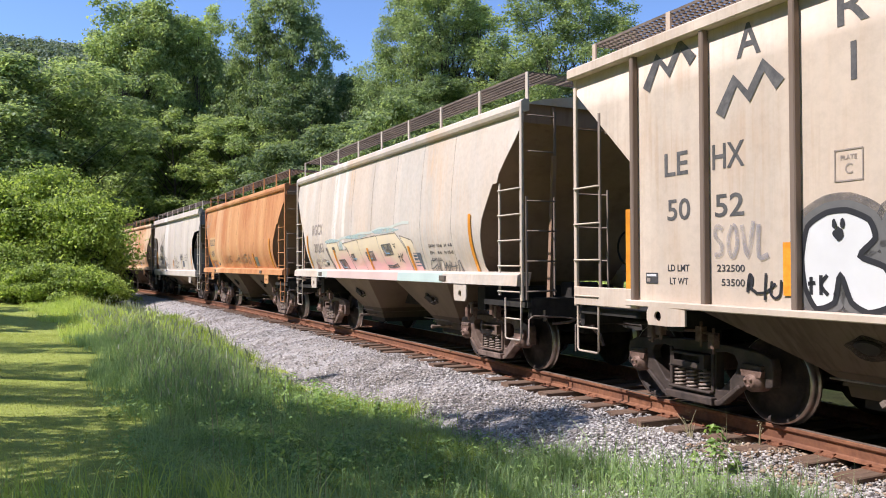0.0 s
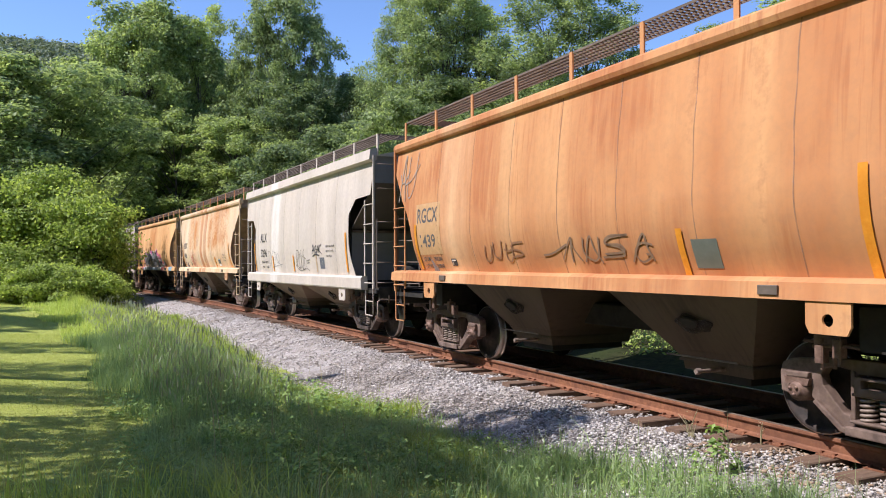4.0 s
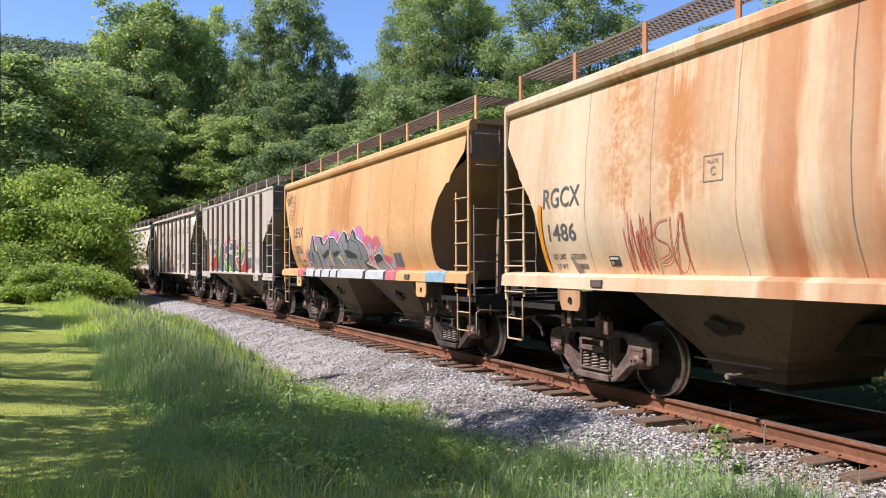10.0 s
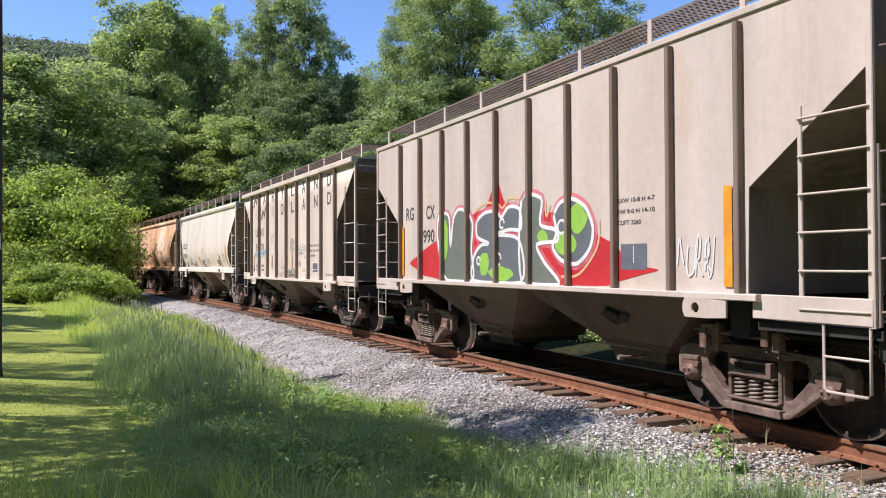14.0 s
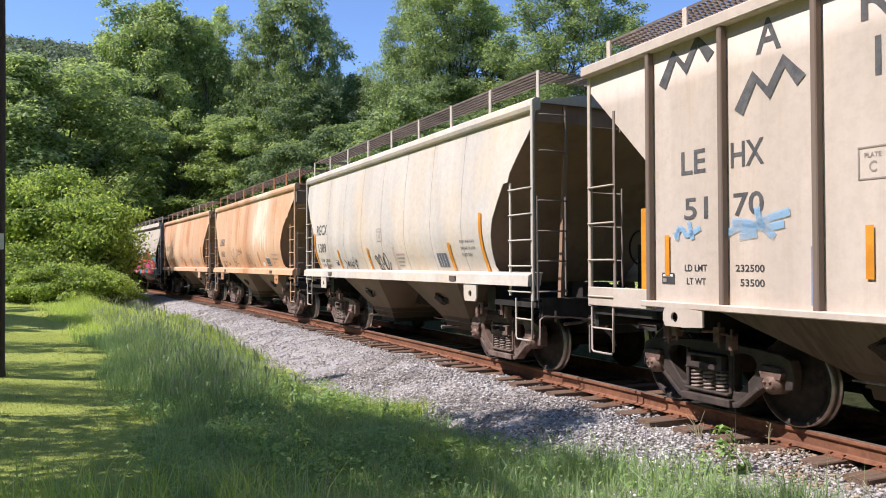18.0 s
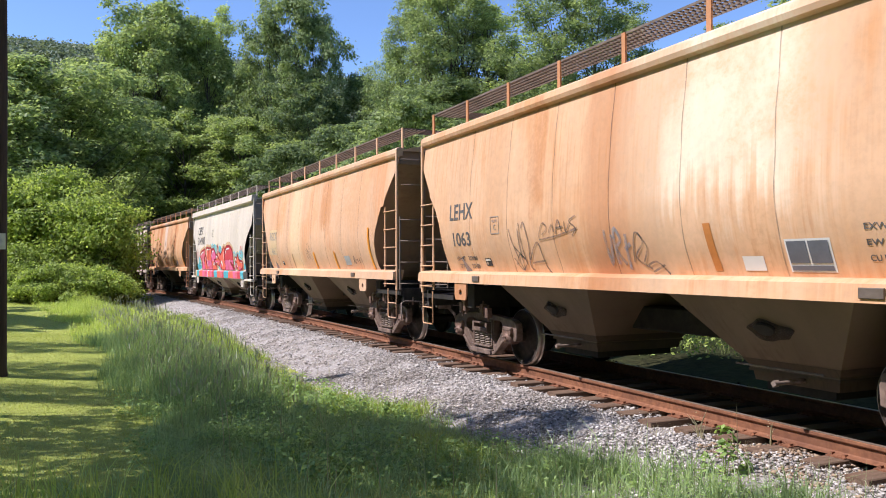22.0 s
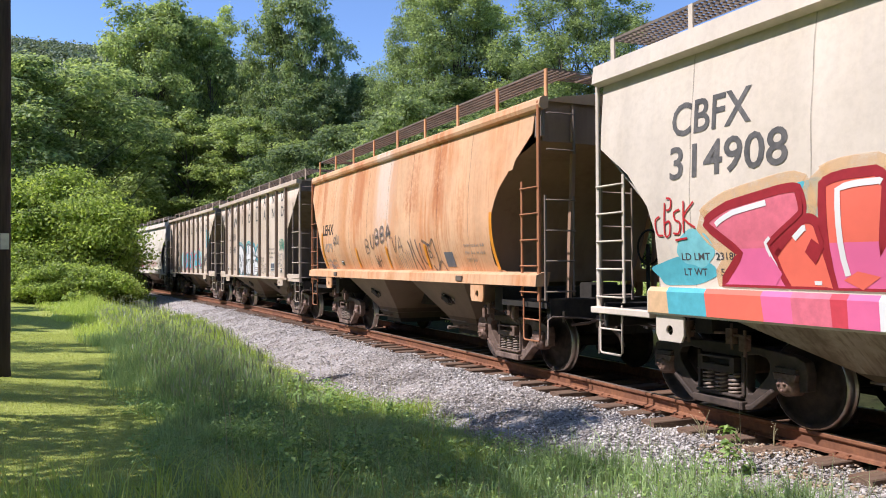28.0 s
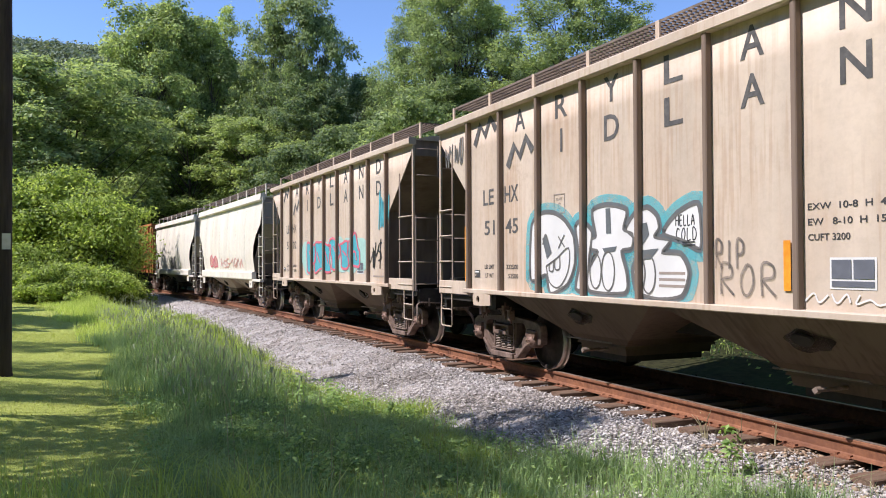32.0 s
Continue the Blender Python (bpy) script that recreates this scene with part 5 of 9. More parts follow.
S_DARK = spray("charcoal", (0.05, 0.05, 0.055))
S_SLATE = spray("slate", (0.14, 0.155, 0.165))
S_CORAL = spray("coral", (0.78, 0.15, 0.10), 0.85)
S_HOTPINK = spray("hot_pink", (0.72, 0.14, 0.30), 0.85)
S_TEAL_PALE = spray("pale_teal", (0.19, 0.52, 0.57))
S_SALMON = spray("salmon", (0.68, 0.36, 0.31))
S_MINT = spray("mint", (0.38, 0.60, 0.55))
S_LABEL = spray("label_blue_grey", (0.14, 0.15, 0.18))
FAINT = spray("faded_lettering", (0.36, 0.30, 0.26))
S_MAG = spray("magenta", (0.66, 0.20, 0.42))
S_MID = spray("mid_grey", (0.24, 0.24, 0.245))
S_CRIM = spray("crimson", (0.62, 0.06, 0.085))
S_DRED = spray("dark_red", (0.33, 0.02, 0.03))
S_PEACH = spray("peach", (0.70, 0.46, 0.26))
S_SKY = spray("worn_panel", (0.40, 0.42, 0.44))
S_BLUE_PALE = spray("pale_blue", (0.27, 0.44, 0.60))
S_BRICK = spray("faded_red", (0.56, 0.12, 0.085))
FADE_AQUA = spray("faded_aqua", (0.535, 0.56, 0.50), 0.9)


def pastel_fade(name, low, high, worn, z0, z1):
    """Old spray paint that runs from one colour into another, worn through in places."""
    k = Mat(name)
    sep = k.add("ShaderNodeSeparateXYZ")
    k.link(k.tc.outputs["Object"], sep.inputs[0])
    v = k.mapping((1, 1, 1))
    cloud = k.noise(v, 1.3, 3, 0.5)
    z = k.math("ADD", sep.outputs[2], k.math("MULTIPLY", k.math("SUBTRACT", cloud, 0.5), 0.7))
    z = k.math("DIVIDE", k.math("SUBTRACT", z, z0), z1 - z0)
    c = k.mix(k.ramp(z, [(0.2, 0.0), (0.8, 1.0)]), low, high)
    streaks = k.noise(k.mapping((1.0, 0.3, 0.10), (2, 0, 1)), 5.0, 4, 0.6)
    c = k.mix(k.math("MULTIPLY", k.ramp(streaks, [(0.45, 0.0), (0.72, 1.0)]), 0.40), c, worn)
    k.bump(k.noise(v, 1.7, 3), 0.1, 0.02)
    return k.base(c, 0.55, 0.0, 0.4)


FADE_B = pastel_fade("spray_faded_pastel", (0.76, 0.42, 0.41), (0.74, 0.61, 0.42), (0.63, 0.53, 0.455), 1.52, 2.02)


def round_marks(car, mark, number, limit, tare, faint=False, d=1.30):
    """The usual lettering at the left end of a round-sided car."""
    x0 = -car["half"] + d
    ink = FAINT if faint else M_INK_WORN
    letter(car, "round", mark, x0, 2.66, 0.86, 0.27, ink)
    letter(car, "round", number, x0 + 0.10, 2.18, 0.155 * len(number) + 0.02, 0.23, ink)
    if limit:
        letter(car, "round", "LD LMT", x0 + 0.10, 1.78, 0.30, 0.07, ink)
        letter(car, "round", limit, x0 + 0.52, 1.78, 0.32, 0.07, ink)
        letter(car, "round", "LT WT", x0 + 0.13, 1.65, 0.25, 0.07, ink)
        letter(car, "round", tare, x0 + 0.57, 1.65, 0.27, 0.07, ink)
    plaque(car, "round", -car["half"] + 2.50, 1.74)


def plaque(car, kind, x, z):
    """A small framed placard holder."""
    patch(car, kind, "placard", x, z, 0.20, 0.12, M_INK)
    patch(car, kind, "placard", x + 0.02, z - 0.015, 0.16, 0.025, S_WHITE, "", 0.011)
    patch(car, kind, "placard", x + 0.02, z - 0.06, 0.06, 0.04, FAINT, "", 0.011)


def plate_c(car, kind, x, z, ink=None):
    """A thin square outline with a clearance letter in it."""
    ink = ink or M_INK
    for dx, dz, w, h in ((0, 0, 0.27, 0.012), (0, -0.258, 0.27, 0.012), (0, 0, 0.012, 0.27), (0.258, 0, 0.012, 0.27)):
        patch(car, kind, "clearance_mark", x + dx, z + dz, w, h, ink)
    letter(car, kind, "PLATE", x + 0.06, z - 0.05, 0.15, 0.04, ink)
    letter(car, kind, "C", x + 0.10, z - 0.12, 0.07, 0.09, ink)


def stencil(car, kind, x, z, lines, h=0.07, gap=0.13, ink=None):
    for k, (words, w) in enumerate(lines):
        letter(car, kind, words, x, z - gap * k, w, h, ink or M_INK)


def strips(car, kind, ds, z, h, skew=0.0, w=0.09):
    for d in ds:
        patch(car, kind, "reflector_strip", d, z, w, h, M_ORANGE, "orange-yellow reflective strip", 0.017, skew)


def road_name(car, number):
    """Tall spread letters, one to a panel, in two rows."""
    half = car["half"]
    def mid(k):
        return -half + 1.80 + 1.112 * k
    for k, c in enumerate("ARYLAND"):
        letter(car, "ribbed", c, mid(k + 1) - 0.15, 3.95, 0.30, 0.32, M_INK_WORN)
    for k, c in enumerate("IDLAND"):
        w = 0.055 if c == "I" else 0.30
        letter(car, "ribbed", c, mid(k + 2) - w / 2, 3.48, w, 0.32, M_INK_WORN)
    for k, z in ((0, 4.0), (1, 3.52)):
        x = mid(k)
        p = [(x - 0.37, z - 0.40), (x - 0.17, z - 0.09), (x, z - 0.28), (x + 0.18, z - 0.02), (x + 0.37, z - 0.24)]
        pts, fs = ribbon(p, 0.13)
        wrap(car, "ribbed", "emblem", pts, fs, M_INK_WORN, "dark zigzag painted emblem")
    letter(car, "ribbed", "LE", -half + 1.72, 2.84, 0.36, 0.25, M_INK_WORN)
    letter(car, "ribbed", "HX", -half + 2.43, 2.84, 0.42, 0.25, M_INK_WORN)
    letter(car, "ribbed", number[:2], -half + 1.76, 2.34, 0.35, 0.23, M_INK_WORN)
    letter(car, "ribbed", number[2:], -half + 2.46, 2.34, 0.38, 0.23, M_INK_WORN)
    letter(car, "ribbed", "LD LMT", -half + 1.76, 1.64, 0.33, 0.07)
    letter(car, "ribbed", "LT WT", -half + 1.79, 1.50, 0.28, 0.07)
    letter(car, "ribbed", "232500", -half + 2.48, 1.64, 0.36, 0.07)
    letter(car, "ribbed", "53500", -half + 2.54, 1.50, 0.30, 0.07)
    plaque(car, "ribbed", -half + 1.40, 1.55)
    plate_c(car, "ribbed", -half + 3.83, 2.60, FAINT)
    stencil(car, "ribbed", -half + 7.98, 2.18, [("EXW  10-8  H  4-4", 0.84), ("EW   8-10  H  15-0", 0.84), ("CUFT 3200", 0.42)], 0.06, 0.135)
    x = -half + 8.20
    patch(car, "ribbed", "label_panel", x, 1.70, 0.44, 0.27, S_WHITE, "", 0.005)
    patch(car, "ribbed", "label_panel", x + 0.02, 1.68, 0.19, 0.16, S_LABEL, "dark data panel with pale frame", 0.010)
    patch(car, "ribbed", "label_panel", x + 0.23, 1.68, 0.19, 0.16, S_LABEL, "", 0.010)
    patch(car, "ribbed", "label_panel", x + 0.02, 1.50, 0.40, 0.05, S_LABEL, "", 0.010)
    strips(car, "ribbed", (-half + 1.06,), 2.28, 0.92, 0.0, 0.09)
    strips(car, "ribbed", (-half + 10.0,), 2.30, 0.95, 0.0, 0.12)
    patch(car, "ribbed", "shoe_stencil", -half + 9.25, 1.40, 0.7, 0.03, FAINT)


R_RED, PALE = (0.44, 0.17, 0.065), (0.74, 0.66, 0.55)
TAN = paint("paint_tan", (0.585, 0.49, 0.40), (0.40, 0.25, 0.15), 0.16, 0.7, 1.0)
TAN_B = paint("paint_tan_dusty", (0.545, 0.455, 0.37), (0.34, 0.21, 0.13), 0.24, 0.7, 7.0)
# Ribs darker than the panels: their shaded flanks put into one colour.
RIB_SHADE = paint("rib_shade", (0.215, 0.165, 0.135), (0.15, 0.10, 0.07), 0.3, 0.7, 4.0)
# End tones: shade on the car ends and slope sheets put into the colour.
END_SHADE_TAUPE = paint("end_shade_taupe", (0.26, 0.205, 0.175), (0.10, 0.07, 0.05), 0.35, 0.6, 9.0)
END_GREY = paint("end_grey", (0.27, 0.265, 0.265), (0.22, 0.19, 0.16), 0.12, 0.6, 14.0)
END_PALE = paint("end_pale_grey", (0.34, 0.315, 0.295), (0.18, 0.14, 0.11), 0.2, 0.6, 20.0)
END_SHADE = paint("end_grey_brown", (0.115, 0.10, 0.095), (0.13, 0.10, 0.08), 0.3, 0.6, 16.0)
END_SHADE_BROWN = paint("end_shade_brown", (0.225, 0.165, 0.135), (0.10, 0.066, 0.05), 0.45, 0.6, 5.0)
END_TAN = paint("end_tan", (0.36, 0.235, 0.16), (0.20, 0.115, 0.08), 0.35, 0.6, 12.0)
LADDER_RUST = paint("ladder_rust", (0.40, 0.17, 0.085), (0.25, 0.09, 0.04), 0.4, 0.5, 18.0)
M_SMEAR = haze("oily_smear", (0.018, 0.015, 0.013), 0.42)
# Hopper undersides: grime, with the shade under the car mixed into the colour.
GRIME_SHADE = paint("hopper_grime_shade", (0.22, 0.158, 0.115), (0.13, 0.085, 0.055), 0.40, 0.6, 3.0)
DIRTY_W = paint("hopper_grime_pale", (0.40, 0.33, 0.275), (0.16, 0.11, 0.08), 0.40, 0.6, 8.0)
GRIME_SHADE_M = paint("hopper_grime_shade_brown", (0.17, 0.123, 0.094), (0.075, 0.052, 0.04), 0.45, 0.6, 6.0)
GRIME_SHADE_D = paint("hopper_grime_shade_dark", (0.12, 0.085, 0.06), (0.06, 0.042, 0.032), 0.45, 0.6, 9.0)
P_20263 = paint("paint_off_white", (0.55, 0.495, 0.435), (0.58, 0.37, 0.21), 0.20, 0.45, 11.0, None, [(-2.6, -2.3, (0.78, 0.73, 0.66), 0.9), (-1.9, -1.7, (0.78, 0.73, 0.66), 0.7)])
P_1439 = paint("paint_rust_orange", (0.54, 0.235, 0.098), (0.36, 0.125, 0.05), 0.36, 0.7, 13.0, (0.66, 0.36, 0.165), [(-3.6, -2.6, (0.72, 0.47, 0.27), 0.7), (-1.6, -1.2, (0.66, 0.40, 0.2), 0.5)])
P_3296 = paint("paint_light_grey_white", (0.55, 0.488, 0.425), (0.44, 0.355, 0.28), 0.08, 0.8, 15.0, None, [(-2.4, -1.6, (0.80, 0.78, 0.74), 0.6)])
P_1486 = paint("paint_cream_rusting", (0.665, 0.495, 0.33), (0.55, 0.25, 0.085), 0.26, 0.30, 17.0, None, [(-0.95, -0.5, R_RED, 0.9), (-0.25, 0.3, R_RED, 1.0), (-4.4, -3.5, (0.74, 0.60, 0.42), 0.8), (0.6, 2.3, (0.48, 0.20, 0.065), 1.0, 2.3, 3.95), (2.0, 4.1, (0.45, 0.17, 0.05), 1.0, 2.4, 4.0), (-3.4, -1.5, (0.50, 0.22, 0.08), 1.0, 2.4, 3.8)])
P_1026 = paint("paint_ochre", (0.655, 0.395, 0.19), (0.55, 0.25, 0.09), 0.20, 0.7, 19.0, None, [(-1.6, 0.4, (0.50, 0.22, 0.08), 1.0, 2.2, 4.1), (1.5, 4.0, (0.56, 0.28, 0.11), 0.6, 2.2, 3.9), (-4.9, -4.3, (0.50, 0.22, 0.08), 0.9, 1.6, 3.6)])
P_GREY = paint("paint_warm_grey", (0.52, 0.448, 0.395), (0.42, 0.30, 0.22), 0.14, 0.7, 21.0)
P_5170 = paint("paint_pale_tan", (0.585, 0.495, 0.415), (0.40, 0.29, 0.20), 0.12, 0.7, 23.0)
P_1389 = paint("paint_white", (0.565, 0.515, 0.452), (0.66, 0.48, 0.28), 0.14, 0.6, 25.0)
P_1063 = paint("paint_peach", (0.65, 0.415, 0.262), (0.50, 0.23, 0.09), 0.30, 0.75, 27.0, None, [(-0.5, 0.5, R_RED, 0.7), (0.4, 2.9, (0.80, 0.67, 0.52), 0.95, 2.3, 4.3), (-1.9, -1.5, R_RED, 0.5, 2.2, 4.0)])
P_1461 = paint("paint_apricot", (0.635, 0.415, 0.275), (0.54, 0.24, 0.10), 0.30, 0.75, 29.0, None, [(0.8, 1.6, (0.50, 0.22, 0.09), 0.9, 2.6, 3.8), (2.2, 4.2, (0.60, 0.31, 0.15), 0.6, 2.6, 3.9), (-3.9, -2.8, (0.58, 0.30, 0.13), 0.6, 2.7, 3.8), (-2.2, -1.0, (0.72, 0.53, 0.33), 0.6)])
P_CBFX = paint("paint_cream_white", (0.60, 0.53, 0.455), (0.55, 0.45, 0.34), 0.06, 0.8, 31.0)
P_1079 = paint("paint_amber", (0.645, 0.398, 0.236), (0.47, 0.185, 0.07), 0.40, 0.75, 33.0, None, [(-0.75, 0.35, (0.66, 0.55, 0.47), 0.8, 2.2, 4.1), (-4.75, -4.45, (0.45, 0.17, 0.07), 1.0, 2.7, 4.0), (-2.25, -1.6, (0.45, 0.17, 0.07), 1.0, 2.5, 4.1), (0.95, 1.6, (0.45, 0.17, 0.07), 1.0, 2.7, 3.8), (2.2, 2.75, (0.45, 0.17, 0.07), 1.0, 2.5, 3.9), (-3.3, -2.7, (0.48, 0.2, 0.07), 0.6), (0.1, 0.5, (0.48, 0.2, 0.07), 0.6)])
P_W1 = paint("paint_white_clean", (0.681, 0.635, 0.552), (0.55, 0.45, 0.34), 0.06, 0.8, 35.0)
P_BOX = paint("paint_orange_brown", (0.48, 0.19, 0.06), (0.25, 0.09, 0.03), 0.35, 0.7, 37.0)

TRAIN = []


def add_car(car, a0):
    car.matrix_basis = line_pose(a0)
    TRAIN.append((car, a0))


def build_train():
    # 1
    c = hopper_car("ribbed", "ribbed", 11.5, TAN, tone=M_TRUCK_DARK, under=GRIME_SHADE_M, label="tan ribbed covered hopper car with dark lettering and graffiti")
    road_name(c, "5052")
    h = c["half"]
    letters(c, "ribbed", [[(3.50, 1.70), (3.56, 1.97), (3.75, 2.08), (3.95, 2.09), (4.15, 2.0), (4.20, 1.85), (4.06, 1.71), (4.28, 1.62), (4.36, 1.45), (4.30, 1.30), (4.13, 1.25), (3.98, 1.33), (3.88, 1.56), (3.82, 1.32), (3.64, 1.26), (3.53, 1.44)],
                          [(4.32, 1.78), (4.36, 2.02), (4.62, 2.10), (5.0, 2.05), (5.2, 1.8), (5.16, 1.42), (4.9, 1.26), (4.55, 1.28), (4.46, 1.5)]],
            -h, (S_WHITE,), S_BLACK, 0.05, S_GREY, 0.17, H_GREY, 0.30, lo=1.24, words="fat white letter")
    clouds(c, "ribbed", -h, [(3.87, 1.90, 0.05, 0.055), (3.83, 1.98, 0.022, 0.04), (3.91, 1.98, 0.022, 0.04)], (S_BLACK,), 3, 1.24, "black sprayed dot", 0.016)
    tag(c, "ribbed", "+K.", -h + 3.56, 1.55, 0.36, 0.17, S_BLACK, 0.035)
    tag(c, "ribbed", "SOVL", -h + 2.44, 2.02, 0.75, 0.30, H_FAINT, 0.05)
    scrawl(c, "ribbed", -h + 2.86, 1.56, 0.45, 0.26, S_BLACK, 4, 3, 0.03)
    strips(c, "ribbed", (-h + 3.3,), 1.84, 0.48)
    add_car(c, 2.52)
    # 2
    c = hopper_car("round", "round", 11.75, P_20263, under=GRIME_SHADE, label="off-white round-sided covered hopper car with faded pastel graffiti")
    h = c["half"]
    round_marks(c, "RGCX", "20263", "233100", "52900", True, 1.66)
    for shape in ([(2.83, 2.15), (3.63, 2.17), (3.73, 1.98), (4.28, 1.98), (4.53, 1.47), (3.19, 1.47)], [(4.02, 2.13), (5.0, 2.19), (5.27, 1.47), (4.56, 1.47), (4.31, 2.0)],
                  [(5.03, 2.19), (6.15, 2.24), (6.50, 1.47), (5.30, 1.47)], [(6.18, 2.24), (7.20, 2.26), (7.62, 1.95), (7.70, 1.47), (6.53, 1.47)], [(7.40, 2.2), (7.95, 2.1), (8.2, 1.47), (7.73, 1.47), (7.66, 1.95)]):
        loop = [(-h + d, z) for d, z in shape]
        wrap(c, "round", "graffiti", *fill_shape([loop]), FADE_B, "faded pink and yellow sprayed block", 0.006)
        wrap(c, "round", "graffiti", *ribbon(loop[-1:] + loop, 0.022), H_TAG, "thin dark spray outline", 0.012)
    for shape in ([(3.23, 2.05), (3.42, 2.05), (3.45, 1.94), (3.27, 1.94)], [(3.53, 1.75), (3.98, 1.76), (4.15, 1.54), (3.66, 1.53)], [(4.46, 1.87), (4.68, 1.88), (4.71, 1.73), (4.50, 1.72)],
                  [(5.43, 1.90), (5.88, 1.92), (5.96, 1.74), (5.50, 1.72)], [(6.40, 2.04), (6.90, 2.06), (6.98, 1.85), (6.50, 1.82)], [(6.49, 1.63), (6.78, 1.62), (7.02, 1.66), (7.08, 1.60), (6.80, 1.57), (6.52, 1.58)], [(2.74, 2.04), (2.84, 2.05), (3.16, 1.48), (3.04, 1.48)]):
        loop = [(-h + d, z) for d, z in shape]
        wrap(c, "round", "graffiti", *fill_shape([loop]), H_TAG, "dark hatched spray panel", 0.010)
        wrap(c, "round", "graffiti", *ribbon(loop + loop[:1], 0.016), S_GREY, "thin dark outline", 0.0115)
        if len(shape) == 4 and shape[0][0] > 3.5:
            (ax, az), (bx, bz) = loop[3], loop[0]
            pale = [ribbon([(bx + 0.10, bz - 0.03), (ax + 0.09, az + 0.05), (ax + 0.30, az + 0.045)], 0.028)]
            wrap(c, "round", "graffiti", *join_flat(pale), S_BLUE_PALE, "pale blue highlight", 0.0135)
            hatch = [ribbon([(bx + 0.06 + 0.045 * q, bz - 0.02 - 0.01 * (q % 3)), (bx + 0.06 + 0.045 * q + 0.5 * (ax - bx), az + 0.09 + 0.03 * (q % 2))], 0.008) for q in range(int((loop[1][0] - bx) / 0.045) - 1)]
            wrap(c, "round", "graffiti", *join_flat(hatch), S_MID, "thin pale hatching", 0.014)
    pen(c, "round", -h + 7.0, 2.06, 0.16, 0.13, H_TAG, 0.018, [((0.0, 0.9), (0.5, 0.8), (0.9, 1.0)), ((0.5, 0.8), (0.7, 0.2), (0.9, 0.9)), ((0.3, 0.5), (0.9, 0.5))], "small dark arrow")
    pen(c, "round", -h + 7.15, 1.86, 0.28, 0.18, S_DARK, 0.02, [((0.0, 0.6), (0.45, 0.66)), ((0.22, 1.0), (0.26, 0.1)), ((0.62, 1.0), (0.60, 0.0)), ((1.0, 0.95), (0.62, 0.45), (1.0, 0.0))], "black sprayed initials")
    clouds(c, "round", -h, [(3.86, 2.08, 0.14, 0.12), (3.2, 2.20, 0.5, 0.05), (4.9, 2.26, 0.8, 0.05), (6.6, 2.32, 0.7, 0.05)], (haze("pale_aqua", (0.42, 0.58, 0.57), 0.5),), 13, 1.5, "faded aqua haze", 0.0045)
    top = [(-h + 2.75 + 0.3 * q, 2.17 + 0.016 * q + 0.02 * math.sin(1.7 * q)) for q in range(18)]
    wrap(c, "round", "graffiti", *ribbon(top, 0.055), FADE_AQUA, "faded aqua spray haze line", 0.004)
    for x0, x1, tone, words in ((2.15, 2.95, FADE_AQUA, "faded aqua spray along the sill"), (2.954, 7.35, spray("faded_rose", (0.66, 0.49, 0.44), 0.9), "faded rose spray along the sill"), (7.35, 9.3, spray("faded_mint", (0.50, 0.60, 0.55), 0.9), "faded mint spray along the sill")):
        part("graffiti", Geo().plate([(-1.523, 1.524), (-1.604, 1.489), (-1.6195, 1.335), (-1.6155, 1.335), (-1.60, 1.484)], -h + x0, -h + x1, "x"), tone, c, words)
    strips(c, "round", (-h + 1.20,), 2.40, 0.85)
    strips(c, "round", (-h + 3.30, -h + 5.54, -h + 7.72), 1.99, 0.47, 0.05)
    strips(c, "round", (h - 1.52,), 2.45, 0.92)
    scrawl(c, "round", -h + 8.5, 1.72, 1.3, 0.24, S_GREY, 12, 5, 0.022)
    patch(c, "round", "label_panel", -h + 7.90, 1.86, 0.34, 0.30, S_LABEL, "dark data panel with pale frame")
    patch(c, "round", "label_panel", -h + 8.065, 1.84, 0.012, 0.18, S_WHITE, "", 0.011)
    stencil(c, "round", -h + 8.66, 2.0, [("EXW  10-8   H  9-8", 0.9), ("EW    8-6   H 15-0", 0.9), ("CUFT 3221", 0.40)], 0.055, 0.12)
    add_car(c, 15.43)
    # 3
    c = hopper_car("round", "round", 11.75, P_1439, under=GRIME_SHADE_D, label="rust-orange round-sided covered hopper car streaked with corrosion")
    h = c["half"]
    patch(c, "round", "repaint", -h + 1.24, 2.74, 1.02, 0.92, spray("fresh_patch", (0.62, 0.37, 0.18)), "paler repainted patch", 0.003, n=6)
    round_marks(c, "RGCX", "1439", "202200", "53800")
    scrawl(c, "round", -h + 3.7, 2.0, 1.3, 0.35, spray("rust_dark", (0.34, 0.17, 0.09)), 21, 4, 0.035)
    scrawl(c, "round", -h + 5.4, 2.0, 2.3, 0.35, spray("rust_grey", (0.30, 0.19, 0.12)), 22, 5, 0.03)
    scrawl(c, "round", -h + 0.35, 3.75, 0.85, 0.9, FAINT, 23, 2, 0.028)
    patch(c, "round", "label_panel", -h + 8.27, 1.90, 0.36, 0.30, S_SAGE, "worn data panel with pale frame")
    strips(c, "round", (-h + 1.18,), 2.38, 0.82)
    strips(c, "round", (h - 1.52,), 2.46, 0.94)
    strips(c, "round", (-h + 8.08,), 2.02, 0.5)
    add_car(c, 28.44)
    # 4
    c = hopper_car("smooth", "notched", 11.65, P_3296, tone=M_TRUCK_DARK, under=GRIME_SHADE, label="pale grey-white covered hopper car with notched open ends")
    h = c["half"]
    letter(c, "smooth", "ALLX", -h + 2.06, 2.62, 0.78, 0.27)
    letter(c, "smooth", "3296", -h + 2.09, 2.13, 0.74, 0.25)
    letter(c, "smooth", "LD LMT", -h + 2.12, 1.76, 0.36, 0.07)
    letter(c, "smooth", "230400", -h + 2.56, 1.76, 0.36, 0.07)
